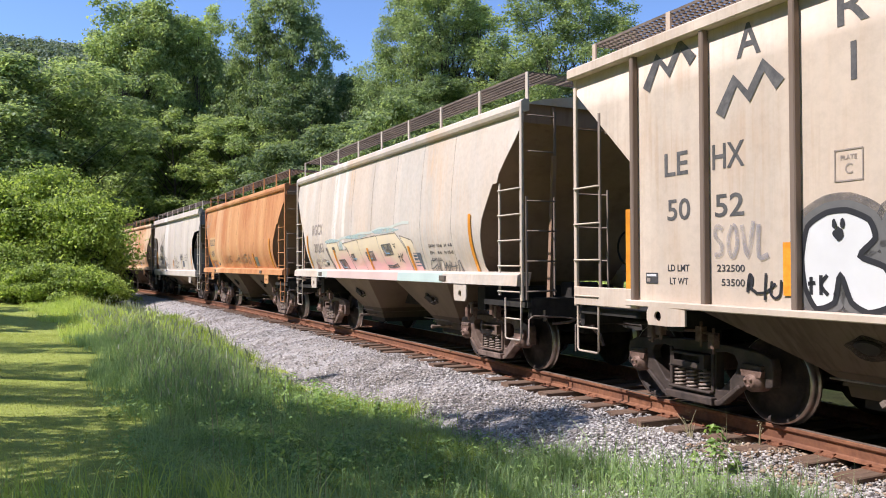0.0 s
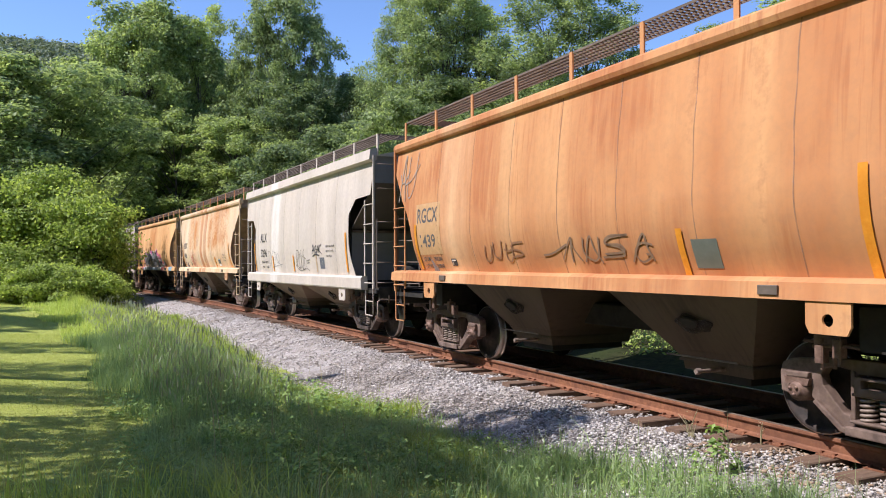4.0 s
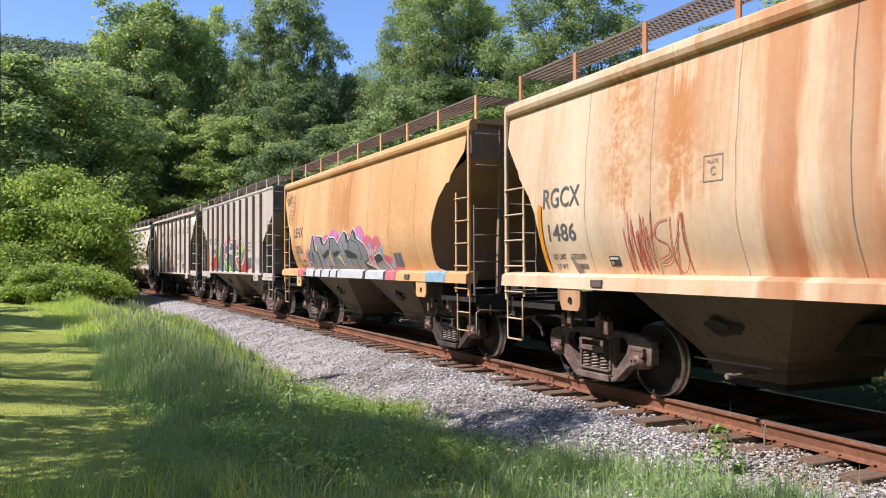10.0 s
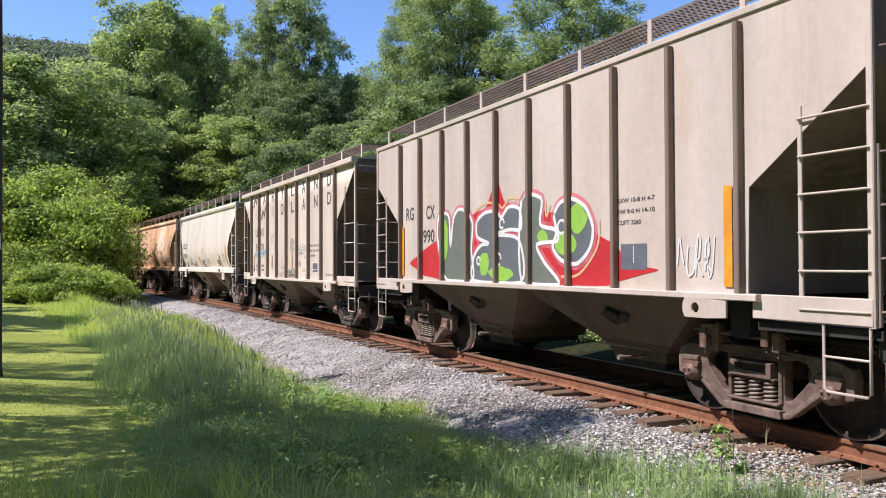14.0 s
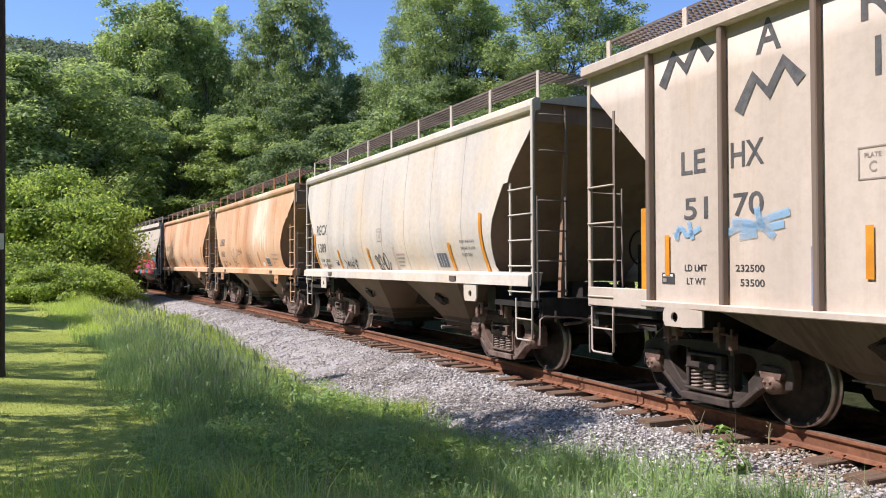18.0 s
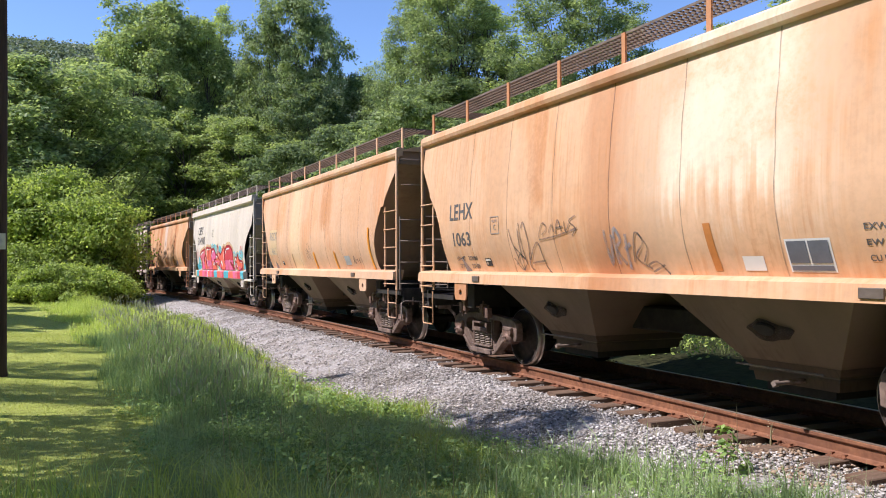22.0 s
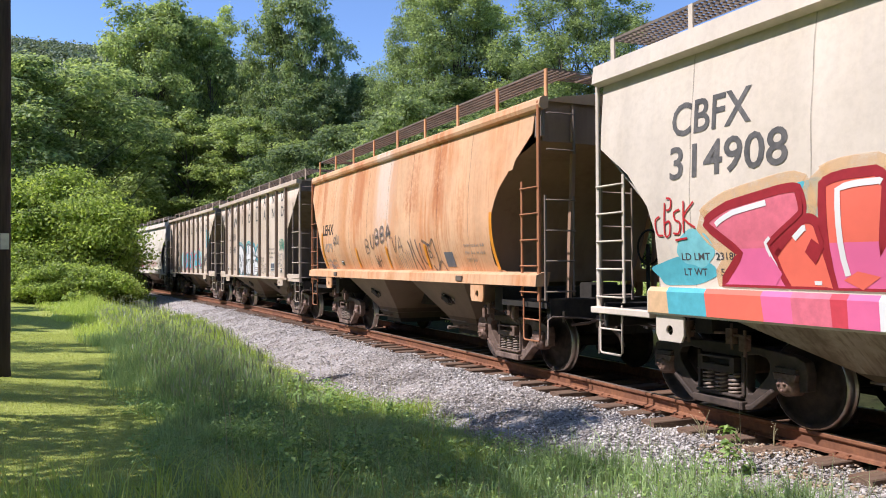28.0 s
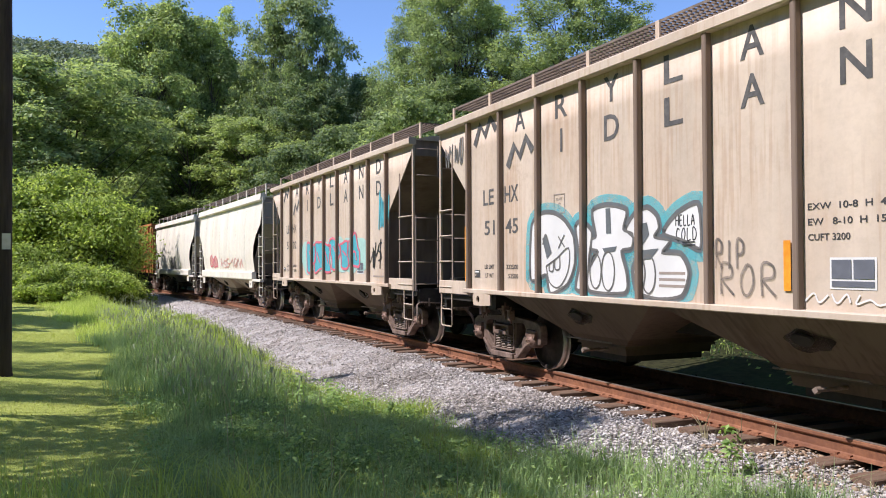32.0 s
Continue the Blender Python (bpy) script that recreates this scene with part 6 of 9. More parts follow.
    letter(c, "smooth", "LT WT", -h + 2.14, 1.60, 0.28, 0.07)
    letter(c, "smooth", "55600", -h + 2.66, 1.60, 0.28, 0.07)
    strips(c, "smooth", (-h + 1.28,), 2.34, 0.9)
    strips(c, "smooth", (-h + 3.50, -h + 5.70), 1.90, 0.45)
    strips(c, "smooth", (h - 1.60,), 2.38, 0.92)
    patch(c, "smooth", "reflector_strip", -h + 7.75, 1.9, 0.1, 0.45, spray("faded_tan", (0.55, 0.40, 0.26)))
    pen(c, "smooth", -h + 5.96, 2.06, 1.32, 0.58, H_TAG, 0.03, [((0.04, 0.2), (0.1, 0.9), (0.22, 0.9), (0.14, 0.5), (0.06, 0.3), (0.26, 0.1)), ((0.30, 0.9), (0.22, 0.5), (0.30, 0.1), (0.40, 0.3), (0.36, 0.8), (0.28, 0.6)), ((0.42, 0.95), (0.40, 0.3), (0.50, 0.1), (0.54, 0.6), (0.46, 0.7)), ((0.66, 1.0), (0.56, 0.8), (0.62, 0.5), (0.60, 0.2)), ((0.62, 0.6), (0.74, 0.5), (0.7, 0.2), (0.9, 0.0)), ((0.76, 0.44), (0.98, 0.5)), ((0.76, 0.34), (0.96, 0.38)), ((0.0, 0.24), (0.3, 0.0), (0.7, 0.12))], "black worn loops")
    pen(c, "smooth", -h + 7.52, 2.16, 0.80, 0.30, S_DARK, 0.026, [((0.0, 0.2), (0.12, 1.0), (0.22, 0.2)), ((0.04, 0.5), (0.24, 0.54)), ((0.42, 0.9), (0.30, 0.7), (0.34, 0.3), (0.46, 0.3), (0.44, 0.6), (0.38, 0.56)), ((0.50, 0.3), (0.58, 0.9), (0.66, 0.3)), ((0.52, 0.54), (0.7, 0.56)), ((0.70, 0.95), (0.70, 0.25)), ((0.92, 1.0), (0.72, 0.55), (0.98, 0.15)), ((0.0, 0.0), (0.3, 0.14), (0.7, 0.06))], "black sprayed tag")
    pen(c, "smooth", -h + 2.9, 2.16, 1.7, 0.66, H_FAINT, 0.022, [((0.1, 0.2), (0.08, 0.8), (0.26, 0.7), (0.2, 0.3), (0.1, 0.1)), ((0.4, 0.9), (0.34, 0.4), (0.5, 0.2), (0.56, 0.7), (0.44, 0.8)), ((0.6, 0.8), (0.66, 0.3), (0.8, 0.4), (0.74, 0.7), (0.64, 0.5), (0.9, 0.1)), ((0.3, 0.1), (0.6, 0.16), (0.98, 0.24))], "faint grey loops")
    patch(c, "smooth", "label_panel", -h + 8.08, 1.82, 0.36, 0.28, S_LABEL, "dark data panel with pale frame")
    patch(c, "smooth", "label_panel", -h + 8.26, 1.80, 0.012, 0.18, S_WHITE, "", 0.011)
    stencil(c, "smooth", -h + 8.62, 2.12, [("EXW 10-6 H 4-9", 0.62), ("EW  9-4  H 15-1", 0.62), ("CUFT 3220", 0.40)], 0.055, 0.12)
    letter(c, "smooth", "Empty Load Test Block", h - 2.2, 1.2, 0.9, 0.05, FAINT)
    plaque(c, "smooth", -h + 0.95, 1.30)
    add_car(c, 41.32)
    # 5
    c = hopper_car("round", "round", 11.75, P_1486, under=GRIME_SHADE_M, label="cream round-sided covered hopper car with large rust patches")
    h = c["half"]
    round_marks(c, "RGCX", "1486", "233200", "52800", False, 1.18)
    scrawl(c, "round", -h + 2.85, 2.25, 0.55, 0.72, S_BRICK, 41, 3, 0.013)
    scrawl(c, "round", -h + 3.4, 2.20, 0.55, 0.70, S_BRICK, 42, 2, 0.013)
    plate_c(c, "round", -h + 4.2, 2.74, FAINT)
    strips(c, "round", (-h + 1.06,), 2.45, 0.9)
    strips(c, "round", (-h + 7.66,), 1.97, 0.48, 0.0, 0.13)
    strips(c, "round", (h - 1.52,), 2.45, 0.92)
    patch(c, "round", "label_panel", -h + 8.24, 1.87, 0.38, 0.28, S_WHITE, "", 0.005)
    patch(c, "round", "label_panel", -h + 8.26, 1.85, 0.16, 0.17, S_LABEL, "dark data panel with pale frame", 0.010)
    patch(c, "round", "label_panel", -h + 8.44, 1.85, 0.16, 0.17, S_LABEL, "", 0.010)
    stencil(c, "round", -h + 9.15, 2.05, [("EXW 10-8 H 8-3", 0.50), ("EW 8-8  H 15-5", 0.50), ("CUFT 3281", 0.36)], 0.05, 0.11)
    add_car(c, 54.30)
    # 6
    c = hopper_car("round", "round_wide", 11.75, P_1026, tone=M_TRUCK_DARK, under=GRIME_SHADE_M, label="ochre round-sided covered hopper car with grey and pink graffiti")
    h = c["half"]
    round_marks(c, "LEHX", "1026", "234000", "52000")
    clouds(c, "round", -h, [(2.5, 1.72, 0.30, 0.34), (3.3, 2.26, 0.28, 0.14), (4.25, 2.30, 0.25, 0.10), (4.80, 2.32, 0.32, 0.17), (5.35, 2.28, 0.3, 0.12), (6.62, 2.28, 0.32, 0.20), (7.15, 1.95, 0.45, 0.30), (7.62, 2.02, 0.28, 0.24), (8.0, 1.68, 0.35, 0.18), (8.45, 1.58, 0.30, 0.12), (5.95, 2.26, 0.2, 0.12)], (H_PINK, H_MAG, H_MAG, S_MAG, H_MAG, S_MAG, S_PINK, S_PINK, S_PINK, H_PINK), 61, 1.5, "pink and magenta sprayed cloud")
    clouds(c, "round", -h, [(2.95, 2.18, 0.07, 0.10), (5.30, 2.36, 0.07, 0.07), (6.58, 2.22, 0.08, 0.10), (7.84, 1.93, 0.09, 0.09), (7.25, 2.06, 0.08, 0.07), (8.28, 1.64, 0.10, 0.09), (2.35, 1.62, 0.08, 0.12), (4.55, 2.40, 0.05, 0.06)], (S_BLUE_PALE,), 62, 1.5, "pale blue sprayed dot", 0.0065)
    letters(c, "round", [[(2.48, 1.93), (2.70, 1.98), (2.90, 2.15), (3.08, 2.41), (3.20, 2.28), (3.28, 2.0), (3.46, 1.94), (3.46, 1.49), (2.72, 1.49), (2.55, 1.70)],
                         [(3.47, 2.34), (3.89, 2.32), (3.98, 2.14), (4.15, 2.16), (4.50, 2.31), (4.50, 2.10), (4.26, 1.80), (4.52, 1.49), (3.47, 1.49)],
                         [(4.53, 2.26), (4.87, 2.27), (5.02, 2.18), (5.16, 2.10), (5.20, 1.95), (4.95, 1.85), (5.36, 1.49), (4.53, 1.49)],
                         [(5.16, 2.12), (5.38, 2.29), (5.62, 2.40), (5.80, 2.34), (5.88, 2.15), (5.80, 1.95), (5.87, 1.49), (5.38, 1.49)],
                         [(5.89, 2.15), (6.10, 2.28), (6.19, 2.44), (6.36, 2.37), (6.45, 2.22), (6.90, 2.07), (7.02, 1.90), (6.95, 1.73), (6.66, 1.68), (7.46, 1.49), (5.89, 1.49)],
                         [(7.35, 1.79), (7.75, 1.86), (7.87, 1.69), (8.16, 1.49), (7.50, 1.49)]],
            -h, (S_MID, spray("pale_mid_grey", (0.29, 0.29, 0.295))), S_BLACK, 0.026, S_WHITE, 0.085, lo=1.49, words="spiky grey letter", ease=0.35)
    for shape in ([(3.75, 1.86), (4.38, 2.04), (4.32, 1.90), (3.90, 1.78)], [(4.66, 1.93), (5.10, 1.98), (5.04, 1.87), (4.70, 1.82)], [(5.58, 1.99), (5.84, 1.97), (6.30, 1.86), (6.30, 1.77), (5.62, 1.80)], [(7.36, 1.78), (7.74, 1.85), (7.83, 1.74), (7.43, 1.67)],
                  [(3.10, 2.36), (3.20, 2.28), (3.28, 2.02), (3.20, 1.96)], [(3.76, 2.31), (3.88, 2.31), (3.97, 2.16), (3.84, 2.16)], [(5.66, 2.38), (5.80, 2.33), (5.87, 2.16), (5.76, 2.14)], [(6.22, 2.42), (6.35, 2.36), (6.44, 2.22), (6.34, 2.2)], [(6.66, 1.70), (7.10, 1.59), (7.3, 1.50), (6.8, 1.52)], [(4.10, 1.62), (4.28, 1.60), (4.22, 1.54), (4.12, 1.55)]):
        wrap(c, "round", "graffiti", *fill_shape([[(-h + d, z) for d, z in shape]]), S_DARK, "black shading in grey letters", 0.0135)
    inner = [[(2.60, 1.9), (2.8, 1.7), (2.95, 1.95), (3.0, 1.55)], [(3.75, 2.05), (3.8, 1.75), (3.78, 1.5)], [(4.75, 2.2), (4.65, 1.9), (4.8, 1.5)], [(5.45, 2.2), (5.55, 1.9), (5.5, 1.55)], [(6.10, 2.2), (6.5, 2.1), (6.6, 1.85), (6.45, 1.75)], [(6.2, 1.7), (6.35, 1.5)]]
    wrap(c, "round", "graffiti", *join_flat([ribbon(curve_path([(-h + d, z) for d, z in p], 5), 0.02) for p in inner]), S_BLACK, "black lines inside grey letters", 0.0140)
    scrawl(c, "round", -h + 6.98, 2.02, 0.75, 0.20, S_WHITE, 54, 7, 0.018)
    scrawl(c, "round", -h + 7.05, 1.76, 0.3, 0.18, S_WHITE, 58, 4, 0.016)
    scrawl(c, "round", -h + 0.20, 3.72, 0.95, 0.36, H_TAG, 53, 5, 0.035)
    swirl = [(0.90 + 0.26 * (1 - q / 22) * math.cos(0.75 * q), 3.02 + 0.34 * (1 - q / 22) * math.sin(0.75 * q)) for q in range(21)]
    wrap(c, "round", "graffiti", *ribbon(curve_path([(-h + 0.5, 3.36), (-h + 0.85, 3.42), (-h + 1.2, 3.38)] + [(-h + d, z) for d, z in swirl], 4), 0.035), H_TAG, "faded grey sprayed swirl", 0.011)
    tag(c, "round", "CR.", -h + 1.42, 1.93, 0.40, 0.12, S_GREY, 0.02)
    part("graffiti", Geo().plate([(-1.523, 1.531), (-1.604, 1.490), (-1.621, 1.337), (-1.612, 1.335), (-1.596, 1.484), (-1.52, 1.522)], -h + 2.5, -h + 8.14, "x"), spray("pale_grey", (0.60, 0.595, 0.59)), c, "pale grey spray band along the sill")
    for d0, d1, tone, words in ((1.75, 2.5, H_PINK, "pink spray on the sill"), (3.22, 3.36, S_DARK, ""), (3.80, 3.92, S_DARK, ""), (4.52, 4.62, S_DARK, ""), (5.06, 5.18, S_DARK, ""), (6.90, 7.06, S_DARK, "dark spray bar on the sill"), (8.10, 8.22, S_DARK, ""), (8.22, 8.75, H_PINK, "pink spray on the sill"), (10.15, 10.95, haze("worn_sky", (0.30, 0.50, 0.62), 0.6), "faded blue spray on the sill")):
        part("graffiti", Geo().plate([(-1.527, 1.534), (-1.607, 1.493), (-1.624, 1.337), (-1.618, 1.337), (-1.602, 1.487), (-1.524, 1.526)], -h + d0, -h + d1, "x"), tone, c, words)
    patch(c, "round", "label_panel", -h + 8.45, 1.87, 0.38, 0.28, S_LABEL, "dark data panel with pale frame")
    patch(c, "round", "label_panel", -h + 8.63, 1.85, 0.012, 0.17, S_WHITE, "", 0.011)
    add_car(c, 67.20)
    # 7
    c = hopper_car("ribbed", "grey", 11.5, P_GREY, under=GRIME_SHADE_M, label="warm grey ribbed covered hopper car with red and green graffiti")
    h = c["half"]
    letter(c, "ribbed", "RG", -h + 1.62, 2.74, 0.38, 0.25)
    letter(c, "ribbed", "CX", -h + 2.58, 2.72, 0.38, 0.25)
    letter(c, "ribbed", "990", -h + 2.44, 2.28, 0.50, 0.24)
    star = [(1.8, 1.67), (2.6, 1.95), (3.3, 2.15), (4.43, 2.45), (4.9, 2.55), (5.23, 2.95), (5.5, 2.58), (5.95, 2.5), (7.0, 2.3), (7.7, 2.05), (8.15, 1.87), (8.4, 1.65), (8.9, 1.58), (8.4, 1.48), (7.9, 1.38), (5.5, 1.36), (3.3, 1.37), (2.4, 1.45)]
    n = len(star)
    edge = [(-h + star[i][0] + (star[(i + 1) % n][0] - star[i][0]) * q / 2, star[i][1] + (star[(i + 1) % n][1] - star[i][1]) * q / 2) for i in range(n) for q in range(2)]
    wrap(c, "ribbed", "graffiti", *blob(edge), S_RED, "red spray-painted star ground", 0.004)
    letters(c, "ribbed", [[(3.16, 2.51), (3.45, 2.53), (3.58, 2.42), (3.62, 1.95), (3.74, 2.42), (3.95, 2.57), (4.25, 2.50), (4.45, 2.30), (4.40, 1.9), (4.44, 1.38), (3.46, 1.38), (3.2, 1.8), (3.08, 2.2)],
                          [(4.60, 2.32), (4.85, 2.45), (5.22, 2.46), (5.40, 2.36), (5.62, 2.50), (5.93, 2.45), (5.97, 2.16), (5.62, 2.16), (5.28, 2.10), (5.92, 2.0), (5.97, 1.38), (4.50, 1.38), (4.48, 1.74), (4.72, 1.94), (5.0, 1.97), (4.62, 2.08)],
                          [(5.99, 2.56), (6.52, 2.56), (6.49, 2.20), (6.86, 2.11), (6.92, 1.96), (6.40, 1.92), (6.58, 1.68), (6.95, 1.37), (5.99, 1.37)],
                          [(6.84, 2.30), (6.98, 2.46), (7.25, 2.50), (7.55, 2.37), (7.71, 2.1), (7.64, 1.84), (7.36, 1.65), (7.0, 1.70), (6.80, 1.88), (6.90, 2.08)]],
            -h, (S_SAGE, S_SLATE), S_WHITE, 0.055, H_PINK, 0.16, lo=1.36, words="rounded green-grey letter", ease=0.8)
    clouds(c, "ribbed", -h, [(3.34, 2.10, 0.17, 0.34), (4.85, 1.66, 0.16, 0.20), (5.35, 1.50, 0.34, 0.12), (6.55, 2.02, 0.14, 0.10), (7.10, 1.92, 0.26, 0.16), (7.38, 2.24, 0.20, 0.20)], (S_GREEN,), 63, 1.38, "bright green sprayed fill", 0.0108)
    for ring in ([(4.55, 2.50), (4.85, 2.60), (5.25, 2.58), (5.42, 2.50), (5.65, 2.63), (5.95, 2.58)], [(6.62, 2.50), (6.64, 2.30), (6.74, 2.45)], [(7.0, 1.48), (7.4, 1.52), (7.78, 1.85), (7.84, 2.2)]):
        wrap(c, "ribbed", "graffiti", *ribbon(curve_path([(-h + d, z) for d, z in ring], 5), 0.035), S_PEACH, "pale orange sprayed line", 0.0062)
    for d, z, q in ((7.02, 2.14, 0.09), (5.42, 2.26, 0.07), (5.30, 1.72, 0.09), (4.66, 1.70, 0.06)):
        wrap(c, "ribbed", "graffiti", *ribbon(curve_path([(-h + d + q * math.cos(t), z + q * math.sin(t)) for t in np.linspace(0, 5.4, 7)], 4), 0.035), S_WHITE, "white sprayed curl", 0.0145)
    scrawl(c, "ribbed", -h + 9.05, 1.97, 0.7, 0.5, S_WHITE, 63, 5, 0.02)
    stencil(c, "ribbed", -h + 8.19, 2.42, [("EXW 10-8 H 4-7", 0.66), ("EW 9-0 H 14-10", 0.66), ("CUFT 3260", 0.42)], 0.055, 0.13)
    patch(c, "ribbed", "label_panel", -h + 8.25, 1.88, 0.46, 0.30, S_LABEL, "dark data panel")
    patch(c, "ribbed", "label_panel", -h + 8.48, 1.86, 0.012, 0.2, S_WHITE, "", 0.011)
    strips(c, "ribbed", (h - 1.62,), 2.42, 1.0, 0.0, 0.11)
    strips(c, "ribbed", (-h + 1.44,), 2.38, 0.95)
    add_car(c, 80.26)
    # 8
    c = hopper_car("ribbed", "ribbed", 11.5, P_5170, tone=M_TRUCK_DARK, under=GRIME_SHADE_M, label="pale tan ribbed covered hopper car with tall spread lettering")
    road_name(c, "5170")
    h = c["half"]
    sky_haze = haze("sky_blue", (0.26, 0.46, 0.66), 0.7)
    pen(c, "ribbed", -h + 2.36, 2.20, 0.80, 0.36, sky_haze, 0.075, [((0.02, 0.30), (0.2, 0.44), (0.42, 0.42), (0.62, 0.62), (0.98, 0.78)), ((0.1, 0.60), (0.36, 0.56), (0.6, 0.42), (0.9, 0.48)), ((0.5, 0.96), (0.56, 0.5), (0.76, 0.16)), ((0.22, 0.2), (0.5, 0.26))], "faded blue sprayed strokes")
    pen(c, "ribbed", -h + 1.60, 2.12, 0.42, 0.24, sky_haze, 0.06, [((0.0, 0.3), (0.3, 0.6), (0.5, 0.3), (0.96, 0.6)), ((0.55, 0.9), (0.7, 0.1)), ((0.1, 0.1), (0.2, 0.7))], "faded blue sprayed strokes")
    clouds(c, "ribbed", -h, [(6.24, 2.18, 0.22, 0.24)], (haze("faint_spot", (0.33, 0.29, 0.26), 0.4),), 72, 1.42, "faded grey spray spot", 0.006)
    clouds(c, "ribbed", -h, [(6.98, 1.66, 0.14, 0.08)], (H_FAINT,), 73, 1.42, "dark faded smudge", 0.006)
    pen(c, "ribbed", -h + 5.80, 1.54, 0.78, 0.30, H_TAG, 0.035, [((0.0, 0.9), (0.04, 0.1), (0.16, 0.8)), ((0.14, 0.0), (0.20, 0.9), (0.28, 0.1), (0.34, 0.85)), ((0.40, 0.8), (0.34, 0.2), (0.46, 0.1), (0.48, 0.7), (0.40, 0.8)), ((0.52, 0.9), (0.56, 0.1), (0.66, 0.2), (0.64, 0.9)), ((0.70, 0.1), (0.74, 0.95), (0.86, 0.5), (0.72, 0.2)), ((0.98, 0.85), (0.86, 0.8), (0.96, 0.45), (0.84, 0.1)), ((0.1, 0.3), (0.6, 0.36), (1.0, 0.22))], "black faded tag")
    pen(c, "ribbed", -h + 4.74, 1.46, 0.62, 0.22, H_FAINT, 0.03, [((0.0, 0.8), (0.1, 0.1), (0.2, 0.8)), ((0.26, 0.9), (0.3, 0.1), (0.40, 0.6), (0.28, 0.5)), ((0.58, 0.8), (0.46, 0.5), (0.6, 0.1)), ((0.66, 0.9), (0.7, 0.1)), ((0.8, 0.9), (0.78, 0.1)), ((0.98, 0.8), (0.86, 0.7), (0.98, 0.2))], "faint grey tag")
    pen(c, "ribbed", -h + 6.88, 2.24, 0.82, 0.42, H_FAINT, 0.028, [((0.0, 0.9), (0.08, 0.2), (0.22, 0.5), (0.10, 0.7), (0.02, 0.4)), ((0.3, 1.0), (0.34, 0.2), (0.42, 0.6), (0.54, 0.9)), ((0.1, 0.3), (0.34, 0.36), (0.52, 0.2)), ((0.5, 0.5), (0.56, 0.72), (0.68, 0.62), (0.56, 0.42), (0.66, 0.26)), ((0.98, 0.26), (0.76, 0.0), (0.66, 0.3), (0.8, 0.66), (0.96, 0.7), (0.8, 0.5)), ((0.6, 0.9), (0.8, 0.82))], "faint grey sprayed scribble")
    strips(c, "ribbed", (-h + 1.46, -h + 3.90, -h + 6.18), 1.96, 0.44, 0.0, 0.075)
    for d, z in ((3.36, 1.80), (5.58, 1.88), (7.80, 1.86)):
        patch(c, "ribbed", "worn_strip", -h + d, z, 0.10, 0.52, haze("worn_blue", (0.27, 0.31, 0.46), 0.75), "faded blue strip")
    for d, z, w in ((5.02, 1.78, 0.14), (4.98, 1.70, 0.12), (5.0, 1.58, 0.34), (5.02, 1.53, 0.30), (7.28, 1.52, 0.22), (7.26, 1.47, 0.26), (7.48, 1.36, 0.26), (7.48, 1.31, 0.22)):
        patch(c, "ribbed", "stencil_bar", -h + d, z, w, 0.022, FAINT)
    add_car(c, 93.18)
    # 9
    c = hopper_car("round", "round", 11.70, P_1389, under=GRIME_SHADE, label="white round-sided covered hopper car with small black scribbles")
    h = c["half"]
    round_marks(c, "RGCX", "1389", "233200", "52800", d=1.20)
    pen(c, "round", -h + 3.16, 1.84, 1.0, 0.38, S_DARK, 0.024, [((0.0, 0.78), (0.12, 0.60), (0.20, 0.46), (0.30, 0.70)), ((0.30, 0.70), (0.14, 0.40), (0.03, 0.20)), ((0.24, 0.5), (0.30, 0.62), (0.34, 0.5), (0.26, 0.42), (0.36, 0.36)),
        ((0.36, 0.6), (0.44, 0.64), (0.40, 0.40), (0.36, 0.16), (0.50, 0.2), (0.52, 0.5), (0.46, 0.36)), ((0.52, 0.82), (0.56, 0.42), (0.62, 0.40), (0.64, 0.60), (0.56, 0.56)), ((0.60, 0.3), (0.72, 0.04)),
        ((0.74, 0.96), (0.66, 0.76), (0.78, 0.50), (0.88, 0.40), (0.78, 0.30), (0.97, 0.0)), ((0.84, 0.86), (0.80, 0.62), (0.94, 0.78)), ((0.80, 0.62), (0.96, 0.64))], "black sprayed tag")
    pen(c, "round", -h + 5.30, 1.88, 0.84, 0.44, S_DARK, 0.028, [((0.0, 0.80), (0.10, 0.62), (0.16, 0.30), (0.24, 0.18), (0.26, 0.42), (0.12, 0.54)), ((0.0, 0.80), (0.12, 0.88), (0.18, 0.72), (0.12, 0.56)), ((0.42, 0.84), (0.32, 0.92), (0.24, 0.60), (0.30, 0.22), (0.40, 0.24), (0.36, 0.5)), ((0.30, 0.5), (0.31, 0.47)),
        ((0.40, 0.92), (0.44, 0.56), (0.52, 0.46), (0.58, 0.84)), ((0.58, 0.84), (0.60, 0.40), (0.68, 0.04)), ((0.36, 0.36), (0.60, 0.06), (0.62, 0.36)), ((0.66, 0.26), (0.60, 0.60), (0.64, 0.96), (0.76, 0.92), (0.82, 0.60), (0.76, 0.28), (0.68, 0.22)),
        ((0.18, 0.12), (0.44, 0.14), (0.62, 0.06), (0.78, 0.02), (0.88, 0.3), (0.98, 0.58))], "black sprayed letters")
    strips(c, "round", (-h + 1.0,), 2.45, 0.9)
    strips(c, "round", (-h + 2.84, -h + 4.92), 2.0, 0.46)
    patch(c, "round", "reflector_strip", -h + 6.38, 2.0, 0.1, 0.46, spray("faded_pink", (0.62, 0.45, 0.36)))
    for k in range(4):
        patch(c, "round", "warning_stencil", -h + 6.55, 1.86 - 0.075 * k, 0.42 - 0.05 * k, 0.03, spray("faded_red", (0.55, 0.36, 0.32)) if k == 0 else FAINT)
    plate_c(c, "round", -h + 5.62, 2.40, FAINT)
    strips(c, "round", (h - 2.72,), 2.02, 0.48, 0.0, 0.10)
